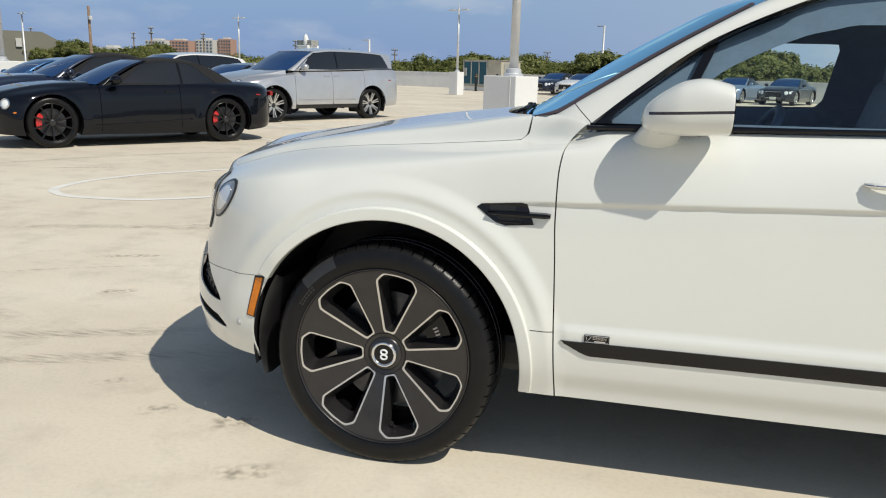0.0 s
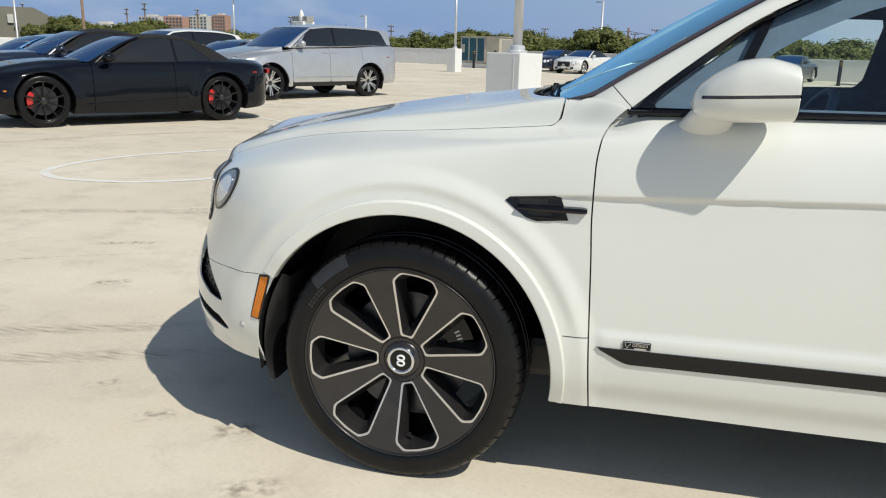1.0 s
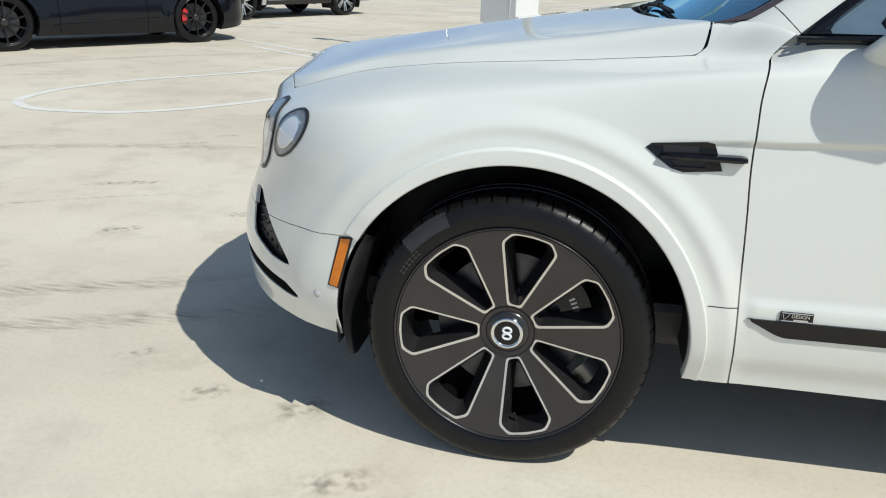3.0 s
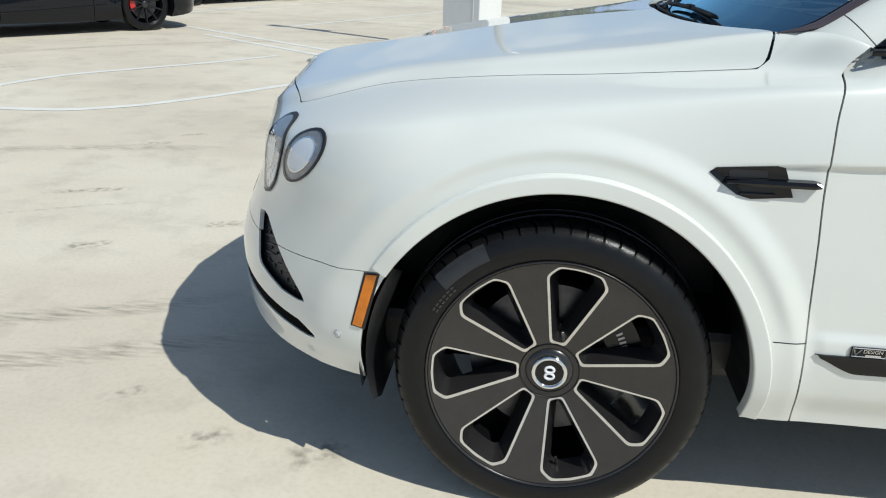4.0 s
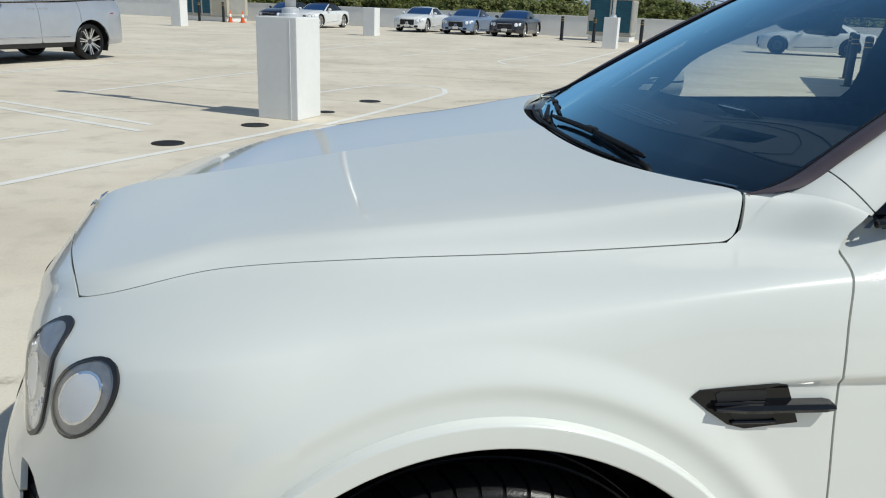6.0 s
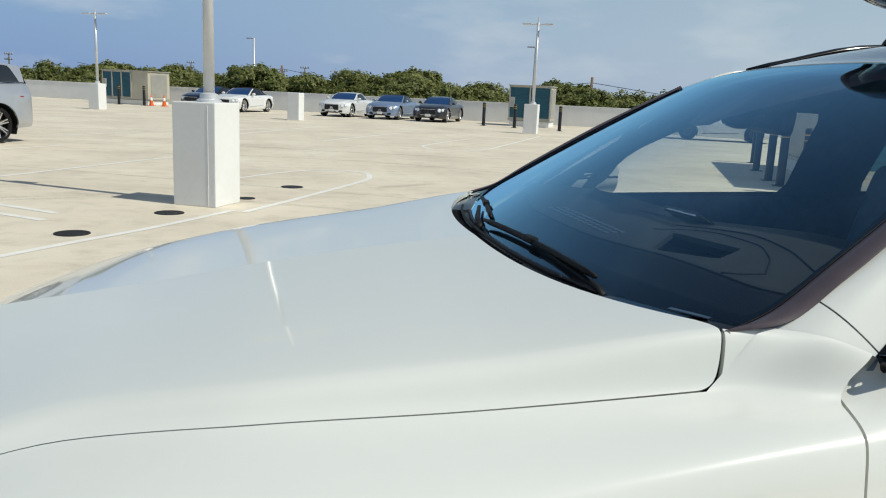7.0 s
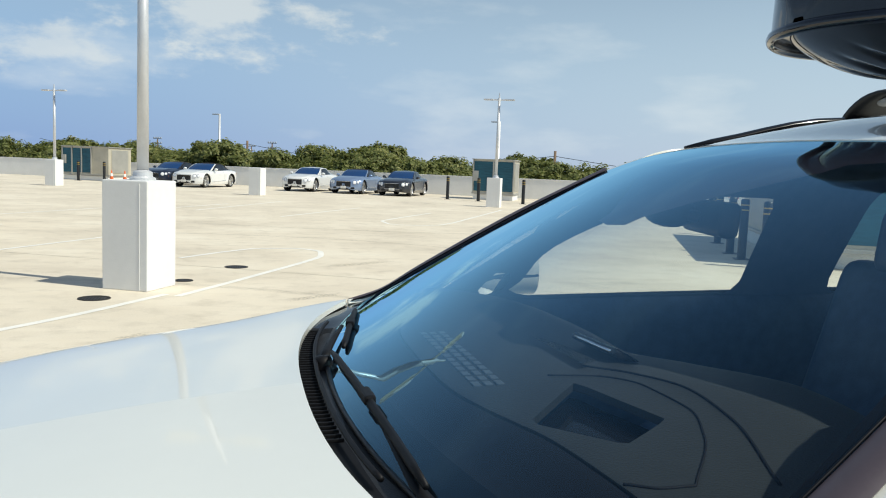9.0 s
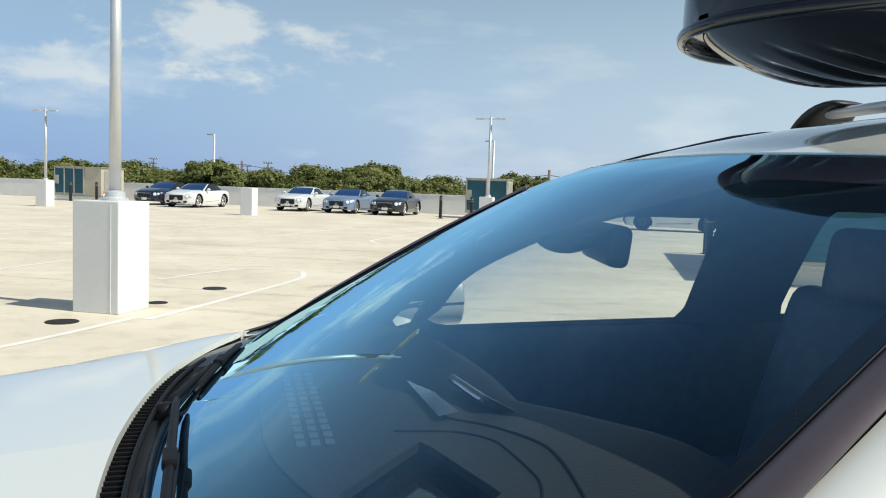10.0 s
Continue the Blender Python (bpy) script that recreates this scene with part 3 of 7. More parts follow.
def simple_wheel(P, parent, x, side, style, width=0.24):
    """A wheel of a parked car: tyre, rim with spokes, disc."""
    R, rim_mat, spokes, caliper = P["radius"], style["rim"], style["spokes"], style.get("caliper")
    ri = R * 0.76
    w = new("wheel")
    w.parent = parent
    yo = (P["w1"][4] - 0.035) * -1
    w.matrix_basis = Matrix.Translation((x, yo * (1 if side < 0 else -1), P["radius"])) @ Matrix.Rotation(0 if side < 0 else math.pi, 4, "Z")
    v, f = tyre_mesh(R, ri, width, 48, False)
    link("tyre", mesh_of("tyre", v, f), w, RUBBER)
    bm = bmesh.new()
    lathe(bm, [(ri * 1.005, 0.012), (ri * 0.985, 0.006), (ri * 0.95, 0.012), (ri * 0.93, 0.05), (ri * 0.93, 0.2), (0.06, 0.2)], n=48)
    part("rim", bm, rim_mat, w, smooth=True)
    for k in range(spokes):
        bm = bmesh.new()
        a = k * math.tau / spokes + 0.3
        m = Matrix.Rotation(-a, 4, "Y")
        for off in ((-0.018, 0.018) if style.get("twin", True) else (0,)):
            vs = [bm.verts.new(m @ Vector(p)) for p in ((0.05, 0.035, off * 0.6 - 0.014), (0.05, 0.035, off * 0.6 + 0.014), (ri * 0.95, 0.012, off * 1.8 + 0.011), (ri * 0.95, 0.012, off * 1.8 - 0.011),
                                                       (0.05, 0.075, off * 0.6 - 0.014), (0.05, 0.075, off * 0.6 + 0.014), (ri * 0.95, 0.05, off * 1.8 + 0.011), (ri * 0.95, 0.05, off * 1.8 - 0.011))]
            for q in ((0, 1, 2, 3), (7, 6, 5, 4), (0, 4, 5, 1), (1, 5, 6, 2), (2, 6, 7, 3), (3, 7, 4, 0)):
                bm.faces.new([vs[i] for i in q])
        part("spoke", bm, style.get("spoke") or rim_mat, w)
    bm = bmesh.new()
    lathe(bm, [(0.001, 0.02), (0.03, 0.022), (0.055, 0.03), (0.06, 0.08)], n=24)
    part("hub_cap", bm, style.get("cap", rim_mat), w, smooth=True)
    bm = bmesh.new()
    lathe(bm, [(0.06, 0.11), (ri * 0.72, 0.11), (ri * 0.72, 0.14), (0.06, 0.14)], n=32)
    part("brake_disc", bm, DISC_STEEL, w)
    if caliper:
        bm = bmesh.new()
        lo, hi = (0.78, 1.15) if side < 0 else (-0.15, 0.22)
        arc_block(bm, ri * 0.52, ri * 0.80, 0.055, 0.115, math.pi * lo, math.pi * hi)
        part("brake_caliper", bm, caliper, w)
    return w


def cabin(P, G, parent, mats, res=1):
    """Glass, pillars and roof above the shell. G gives the lines of the left side, from bottom to top or front to back."""
    A1, A2 = G["wind"], G["frame"]
    cant, belt = G["cant"], G["belt"]
    k = res
    # windshield
    b0, b1 = G["bow"]

    def wind(u, v):
        q = v * 2 - 1
        p = polyspline(A1, max(u, 0))
        if u < 0:
            p = p + (Vector(A1[0]) - Vector(A1[1])) * (-u * (len(A1) - 1)) * (1 - q**6)
        rise = G.get("rise", 0.010) * (smooth(0, 0.55, u) if "tuck" in G else 1)
        return Vector((p.x - (b0 + (b1 - b0) * max(u, 0)) * (1 - q * q), p.y * -q, p.z + rise * (1 - q * q)))
    sheets = {}
    sheets["windshield"] = Sheet.grid(wind, ([-G["tuck"], -G["tuck"] / 2] if "tuck" in G else []) + span(0, 1, 10 * k), span(1, 0, 14 * k))
    sheets["pillar"] = ribbon(A1, A2, 14 * k, 4 * k, lambda u, v: Vector((-0.006, -0.012, 0.012)) * (4 * v * (1 - v)))
    # roof between the two cant rails
    def roof(u, v):
        p = polyspline(cant, u)
        q = v * 2 - 1
        fx = (b1 * (1 - q * q)) * (1 - u)
        return Vector((p.x - fx, p.y * -q, p.z + (0.002 + G.get("rise", 0.010)) * (1 - q * q) + G["crown"] * (1 - q * q) * smooth(0.0, 0.5, u)))
    sheets["roof"] = Sheet.grid(roof, span(0, 1, 16 * k), span(1, 0, 16 * k))
    # side glass between belt and cant rail
    def side(u, v):
        a, b = polyspline(belt, u), polyspline(cant, u)
        p = a.lerp(b, v)
        p.y -= 0.02 * 4 * v * (1 - v) * 0.5
        return p
    sheets["side"] = Sheet.grid(side, span(0, 1, 28 * k), span(0, 1, 8 * k))
    # back glass
    C, D = G["back_top"], G["back_low"]

    def back(u, v):
        p = Vector(C).lerp(Vector(D), u)
        q = v * 2 - 1
        return Vector((p.x + 0.10 * (1 - q * q), p.y * -q, p.z + 0.02 * (1 - q * q)))
    sheets["back"] = Sheet.grid(back, span(0, 1, 8 * k), span(1, 0, 12 * k))
    return {k: s.outward((2.2, 0, 0.9)) for k, s in sheets.items()}


def parked_car(m, label, category, P, G, paint, style, group="parked cars", soft_top=None, trim=None, grille=True, scale=(1, 1, 1), lamps=True, side_glass=None):
    """A whole parked car out of parts."""
    car = thing("parked_car", m @ Matrix.Diagonal((*scale, 1)), label, category, group)
    us = nose_steps(P, 12) + span(P["nose"][0], P["tail"][0], 72) + tail_steps(P, 10)
    arches = [(0.0, P["hub"]), (P["wheelbase"], P["hub"])]

    def out_of_arch(p):
        return min(math.hypot(p.x - ax, p.z - az) for ax, az in arches) - P["arch"]
    side = shell(P, us, span(0, 4, 20)).cut(out_of_arch)
    x_w, x_b = G["cowl"], G["deck"]
    top = shell(P, us, span(4, 6, 10))
    d0, d1 = G["doors"]
    g = 0.004
    both = lambda s: s.plus(s.mirrored())
    side.cut(lambda p: d0 - g - p.x).part("front_fender", paint, car, rim=0.03)
    side.cut(lambda p: d0 - g - p.x).mirrored().part("front_fender", paint, car, rim=0.03)
    for s in (side, side.mirrored()):
        low = G.get("sill", 0.0)
        dm = G.get("split", d1)
        s.cut(lambda p: min(p.x - d0 - g, dm - g - p.x, p.z - low)).part("door", paint, car, rim=0.03)
        if dm < d1:
            s.cut(lambda p: min(p.x - dm - g, d1 - g - p.x, p.z - low)).part("rear_door", paint, car, rim=0.03)
        if low:
            s.cut(lambda p: min(p.x - d0 - g, d1 - g - p.x, low - g - p.z)).lifted(-0.006).part("side_sill", BLACK_TRIM, car, rim=0.02)
        s.cut(lambda p: p.x - d1 - g).part("rear_quarter", paint, car, rim=0.03)
    both(top.cut(lambda p: x_w - p.x)).part("hood", paint, car, rim=0.02)
    both(top.cut(lambda p: p.x - x_b)).part("boot_lid", paint, car, rim=0.02)
    for ax, az in arches:
        for sg in (-1, 1):
            bm = bmesh.new()
            y0, y1 = 0.60 * sg, (P["w1"][4] - 0.01) * sg
            for i in range(14):
                a0, a1 = math.radians(-25 + i * 230 / 14), math.radians(-25 + (i + 1) * 230 / 14)
                r = P["arch"] * 1.01
                q = [bm.verts.new((ax + math.cos(a) * r, y, az + math.sin(a) * r)) for a, y in ((a0, y0), (a1, y0), (a1, y1), (a0, y1))]
                bm.faces.new(q)
            part("wheel_well", bm, BLACK_TRIM, car)
    bm = bmesh.new()
    box(bm, (P["x"][-1] - P["x"][0] - 0.5, 1.3, 0.2), ((P["x"][-1] + P["x"][0]) / 2, 0, P["zb"][4] + 0.14))
    part("underbody", bm, BLACK_TRIM, car)
    sh = cabin(P, G, car, None, 1)
    glass_side = side_glass or DARK_GLASS
    roof_mat = soft_top or paint
    sh["windshield"].part("windshield", SKY_BLUE_GLASS, car, rim=0.01)
    sh["roof"].part("soft_top" if soft_top else "roof", roof_mat, car, "black fabric soft top" if soft_top else "", rim=0.02)
    sh["back"].part("back_window", soft_top or DARK_GLASS, car, rim=0.01)
    for mirror in (False, True):
        side_s = sh["side"].mirrored() if mirror else sh["side"]
        pil = sh["pillar"].mirrored() if mirror else sh["pillar"]
        pil.part("pillar", G.get("pillar_mat") or paint, car, rim=0.01)
        x0, x1, b = G["glass"]
        h = lambda p: p.z - G["glass_low"]
        top_z = lambda p: spline([q[0] for q in G["cant"]], [q[2] for q in G["cant"]], p.x) - 0.035 - p.z
        rake = lambda p: p.x - (x0 + (p.z - G["glass_low"]) * G["rake"][0])
        rear = lambda p: (x1 + (p.z - G["glass_low"]) * G["rake"][1]) - p.x
        f = lambda p: min(h(p), top_z(p), rake(p), rear(p))
        win = side_s.cut(f)
        win.cut(lambda p: b - 0.02 - p.x).lifted(-0.004).part("side_window", glass_side, car, rim=0.0)
        win.cut(lambda p: p.x - b - 0.02).lifted(-0.004).part("side_window", glass_side, car, rim=0.0)
        win.cut(lambda p: p.x - b + 0.021).cut(lambda p: b + 0.021 - p.x).lifted(0.001).part("window_post", BLACK_GLOSS, car, rim=0.0)
        side_s.cut(lambda p: -f(p)).part("window_frame", soft_top or paint, car, rim=0.01)
    if trim:
        for sg in (-1, 1):
            bm = bmesh.new()
            sweep(bm, [Vector((p[0], p[1] * -sg, p[2] + 0.006)) for p in G["belt"]], 0.008, 6)
            part("window_trim", bm, trim, car)
    for ax in (0.0, P["wheelbase"]):
        for sg in (-1, 1):
            simple_wheel(P, car, ax, sg, style)
    # mirrors, lamps, grille, handles
    zb = G["belt"][1][2]
    for sg in (-1, 1):
        bm = bmesh.new()
        bmesh.ops.create_uvsphere(bm, u_segments=16, v_segments=10, radius=1, matrix=Matrix.Translation((G["mirror"], sg * 0.99, zb + 0.08)) @ Matrix.Diagonal((0.09, 0.11, 0.075, 1)))
        box(bm, (0.08, 0.12, 0.03), (G["mirror"] + 0.01, sg * 0.90, zb + 0.02), 0.01)
        part("door_mirror", bm, style.get("mirror") or paint, car, smooth=True)
        bm = bmesh.new()
        hx = G.get("split", d1) - 0.16
        box(bm, (0.19, 0.022, 0.024), (hx, sg * (spline(P["x"], P["wu"], hx) + 0.02), spline(P["x"], P["zu"], hx) - 0.05), 0.008)
        part("door_handle", bm, trim or BLACK_GLOSS, car)
        if "split" in G:
            bm = bmesh.new()
            hx = G["split"] + 0.14
            box(bm, (0.19, 0.022, 0.024), (hx, sg * (spline(P["x"], P["wu"], hx) + 0.02), spline(P["x"], P["zu"], hx) - 0.05), 0.008)
            part("door_handle", bm, trim or BLACK_GLOSS, car)
        if "strip" in G:
            (xa, sa), (xb, sb) = G["strip"]
            bm = bmesh.new()
            sweep(bm, [(x, sg * (0.004 - full_y(P, x, sa + (sb - sa) * k)), section(P, x, sa + (sb - sa) * k)[1]) for k, x in ((i / 10, xa + (xb - xa) * i / 10) for i in range(11))], 0.011, 6)
            part("side_strip", bm, trim or BLACK_GLOSS, car, smooth=True)
        # red marker behind the rear wheel
        bm = bmesh.new()
        mx = P["wheelbase"] + P["arch"] + 0.16
        box(bm, (0.085, 0.012, 0.022), (mx, sg * (0.002 - full_y(P, mx, 2.1)), section(P, mx, 2.1)[1]), 0.004)
        part("rear_marker", bm, TAIL_RED, car)
    full = shell(P, us, span(0, 6, 40))
    n0, nl = P["nose"][0], P["nose"][1]
    if lamps:
        for lx, ly, lz, r in G["lamps"]:
            for sg in (-1, 1):
                best = min(zip(full.v, full.n), key=lambda q: (q[0].x > 0.1) * 9 + (q[0].y + ly) ** 2 + (q[0].z - lz) ** 2)
                p, nrm = Vector((best[0].x, best[0].y * -sg, best[0].z)), Vector((best[1].x, best[1].y * -sg, best[1].z))
                if nrm.x > 0:
                    nrm = -nrm
                t = Matrix.Translation(p) @ nrm.to_track_quat("Z", "Y").to_matrix().to_4x4()
                bm = bmesh.new()
                bmesh.ops.create_uvsphere(bm, u_segments=20, v_segments=10, radius=1, matrix=t @ Matrix.Diagonal((r, r, 0.03, 1)))
                lamp = part("headlight", bm, LAMP_WHITE, car, smooth=True)
                bm = bmesh.new()
                lathe(bm, [(r, -0.01), (r * 1.12, 0.0), (r * 1.12, 0.02), (r, 0.03)], "z", 24, closed=True)
                bm.transform(t)
                part("lamp_ring", bm, BLACK_GLOSS if style.get("dark") else CHROME, lamp, smooth=True)
    gw, gz0, gz1 = G["grille"]
    xg = P["x"][0]
    bm = bmesh.new()
    box(bm, (0.05, gw * 2, gz1 - gz0), (xg + 0.028, 0, (gz0 + gz1) / 2), 0.02)
    gr = part("grille", bm, BLACK_TRIM, car)
    bm = bmesh.new()
    gy, gz = gw, (gz0 + gz1) / 2
    sweep(bm, [(xg - 0.002, -gy, gz0), (xg - 0.002, gy, gz0), (xg - 0.002, gy * 0.96, gz1), (xg - 0.002, -gy * 0.96, gz1)], 0.013, 8, closed=True)
    part("grille_frame", bm, trim or BLACK_GLOSS, gr)
    for k in range(9):
        bm = bmesh.new()
        y = -gw + (k + 1) * gw * 2 / 10
        box(bm, (0.012, 0.008, gz1 - gz0 - 0.03), (xg - 0.002, y, gz))
        part("grille_bar", bm, BLACK_GLOSS, gr)
    bm = bmesh.new()
    box(bm, (0.06, 1.25, 0.12), (xg + 0.09, 0, P["zb"][0] + 0.11), 0.03)
    part("lower_intake", bm, BLACK_TRIM, car)
    bm = bmesh.new()
    box(bm, (0.02, 0.32, 0.14), (xg - 0.01, 0, gz0 - 0.03), 0.006)
    part("number_plate", bm, WHITE_LINE, car)
    for sg in (-1, 1):
        bm = bmesh.new()
        tx = P["x"][-1] - 0.10
        box(bm, (0.06, 0.26, 0.09), (tx, sg * 0.56, spline(P["x"], P["zu"], tx) - 0.08), 0.025)
        part("tail_lamp", bm, TAIL_RED, car)
        bm = bmesh.new()
        mx = -0.50
        box(bm, (0.09, 0.012, 0.022), (mx, sg * (-full_y(P, mx, 1.6)), 0), 0.004)
        part("side_marker", bm, AMBER, car).location = (0, 0, section(P, mx, 1.6)[1])
    return car


def full_y(P, x, s):
    """The half-width of the rounded shell at a place, as a negative number."""
    w, _ = section(P, x, s)
    r = (P["nose"][0] - x) / P["nose"][1]
    if r > 0:
        w *= (1 - r ** P["nose"][2]) ** (1 / P["nose"][3])
    return -w - 0.002


TAIL_RED = material("tail_lamp_red", (0.35, 0.01, 0.01), rough=0.15, coat=0.7)
RED_CALIPER = material("red_caliper", (0.55, 0.02, 0.02), rough=0.3, coat=0.5)
FABRIC = material("soft_top_fabric", (0.010, 0.010, 0.011), rough=0.95, vary=0.3, scale=30, bump=0.3, bump_scale=500)


def paint(name, color, metal=0.3, rough=0.3):
    return material(name, color, rough=rough, metal=metal, coat=1.0, vary=0.06, scale=4)


P_BLACK = material("black_paint", (0.003, 0.004, 0.007), rough=0.05, spec=0.34, coat=0.12, vary=0.05, scale=4)
P_NAVY = paint("navy_paint", (0.012, 0.018, 0.04), 0.3)
P_BLUE = paint("blue_paint", (0.03, 0.12, 0.28), 0.4)
P_SILVER = paint("silver_paint", (0.52, 0.53, 0.55), 0.6, 0.34)
P_STEELBLUE = paint("steel_blue_paint", (0.24, 0.32, 0.47), 0.45, 0.33)
P_GREY = paint("charcoal_paint", (0.035, 0.037, 0.045), 0.5, 0.3)
P_WHITE = paint("parked_white_paint", (0.74, 0.74, 0.72), 0.0)

BLACK_RIM = material("black_rim", (0.008, 0.008, 0.009), rough=0.25, spec=0.4)
G_COUPE = dict(
    wind=[(0.72, -0.72, 0.96), (1.0, -0.70, 1.12), (1.30, -0.64, 1.27), (1.52, -0.58, 1.345)],
    frame=[(0.80, -0.80, 0.945), (1.08, -0.74, 1.12), (1.38, -0.68, 1.275), (1.58, -0.62, 1.335)],
    bow=(0.20, 0.08), crown=0.045,
    cant=[(1.55, -0.60, 1.34), (1.9, -0.61, 1.37), (2.35, -0.60, 1.34), (2.75, -0.58, 1.22), (3.05, -0.56, 1.07)],
    belt=[(0.82, -0.815, 0.95), (1.4, -0.835, 0.958), (2.0, -0.83, 0.97), (2.6, -0.80, 0.99), (3.1, -0.74, 1.0)],
    back_top=(2.55, -0.585, 1.28), back_low=(3.12, -0.54, 1.035), cowl=0.60, deck=3.0, doors=(0.72, 2.02), glass=(1.08, 2.75, 2.1), glass_low=0.985, rake=(1.35, -1.3),
    mirror=0.95, lamps=[(0, 0.62, 0.66, 0.10), (0, 0.80, 0.68, 0.075)], grille=(0.42, 0.40, 0.70), strip=((0.62, 0.80), (2.20, 1.10)))
G_SUV = dict(
    wind=[(0.50, -0.78, 1.20), (0.75, -0.75, 1.34), (1.05, -0.70, 1.53), (1.30, -0.66, 1.66)],
    frame=[(0.64, -0.86, 1.185), (0.90, -0.80, 1.37), (1.18, -0.74, 1.56), (1.45, -0.70, 1.68)],
    bow=(0.16, 0.07), crown=0.05,
    cant=[(1.35, -0.69, 1.68), (1.9, -0.71, 1.74), (2.6, -0.70, 1.74), (3.2, -0.68, 1.70), (3.75, -0.64, 1.60)],
    belt=[(0.66, -0.87, 1.19), (1.4, -0.88, 1.21), (2.2, -0.88, 1.24), (3.0, -0.86, 1.27), (3.9, -0.78, 1.30)],
    back_top=(3.70, -0.62, 1.62), back_low=(4.02, -0.66, 1.28), cowl=0.45, deck=3.9, doors=(0.60, 2.75), glass=(0.86, 3.72, 1.95), glass_low=1.235, rake=(0.95, -0.55),
    mirror=0.85, lamps=[(0, 0.70, 0.86, 0.10)], grille=(0.38, 0.55, 0.98))

def lower_roof(G, k):
    """The same cabin with a flatter roof."""
    low = lambda pts: [(x, y, z if z < 1.2 else 1.2 + (z - 1.2) * k) for x, y, z in pts]
    return {key: low(v) if key in ("wind", "frame", "cant", "belt") else low([v])[0] if key.startswith("back") else v for key, v in G.items()}


G_ESTATE = lower_roof(G_SUV, 0.82)
# the silver one is boxier: a long flat roof and an upright tail
G_TALL = dict(lower_roof(G_SUV, 0.97), cant=[(1.35, -0.70, 1.665), (1.9, -0.72, 1.715), (2.6, -0.72, 1.718), (3.3, -0.70, 1.695), (3.9, -0.66, 1.645)], back_top=(3.88, -0.64, 1.645), back_low=(4.06, -0.68, 1.27), glass=(0.86, 3.80, 1.95), split=1.72, sill=0.40, strip=((0.66, 1.05), (2.42, 1.05)))
S_BLACK = dict(rim=BLACK_RIM, spokes=10, twin=False, caliper=RED_CALIPER, cap=RIM_DARK)
S_BRIGHT = dict(rim=BLACK_RIM, spoke=SILVER_CUT, spokes=7, cap=RIM_DARK)
S_FIVE = dict(rim=SILVER_CUT, spokes=5)
S_DARK = dict(rim=BLACK_RIM, spokes=10, twin=False)


# ---- the roof deck ----
TURN = radians(-27)
U, V = Vector((math.cos(TURN), math.sin(TURN), 0)), Vector((-math.sin(TURN), math.cos(TURN), 0))


def deck(u, v, z=0.0, rz=0.0):
    """A pose in the deck's own grid: u along the far parapet, v towards it."""
    return Matrix.Translation(U * u + V * v + Vector((0, 0, z))) @ Matrix.Rotation(TURN + radians(rz), 4, "Z")


U0, U1, V0, V1 = -64.0, 34.0, -30.0, 46.7
bm = bmesh.new()
box(bm, (U1 - U0, V1 - V0, 0.3), ((U0 + U1) / 2, (V0 + V1) / 2, -0.15))
bm.transform(deck(0, 0))
tagged(part("deck_floor", bm, CONCRETE, None), "sunlit beige concrete roof deck with tyre marks and stains", "floor", kind="structure")
bm = bmesh.new()
box(bm, (6000, 6000, 1), (0, 0, -10.5))
GROUND = material("ground_green", (0.06, 0.075, 0.035), rough=0.95, vary=0.5, scale=0.02)
tagged(part("ground", bm, GROUND, None), "far flat ground with grass and earth", "ground", kind="structure")


def parapet(name, a, b):
    a, b = Vector((*a, 0)), Vector((*b, 0))
    d = b - a
    bm = bmesh.new()
    rz = math.atan2(d.y, d.x)
    box(bm, (d.length, 0.22, 1.16), (*((a + b) / 2).xy, 0.58), 0.012, rz)
    box(bm, (d.length, 0.27, 0.05), (*((a + b) / 2).xy, 1.187), 0.012, rz)
    bm.transform(deck(0, 0))
    return tagged(part(name, bm, WHITE_WALL, None), "long white painted concrete parapet wall", "wall", kind="structure")


parapet("wall_north", (U0, V1 + 0.11), (U1, V1 + 0.11))
parapet("wall_west", (U0 - 0.11, V0), (U0 - 0.11, V1))
parapet("wall_east", (U1 + 0.11, V0), (U1 + 0.11, V1))
parapet("wall_south", (U0, V0 - 0.11), (U1, V0 - 0.11))


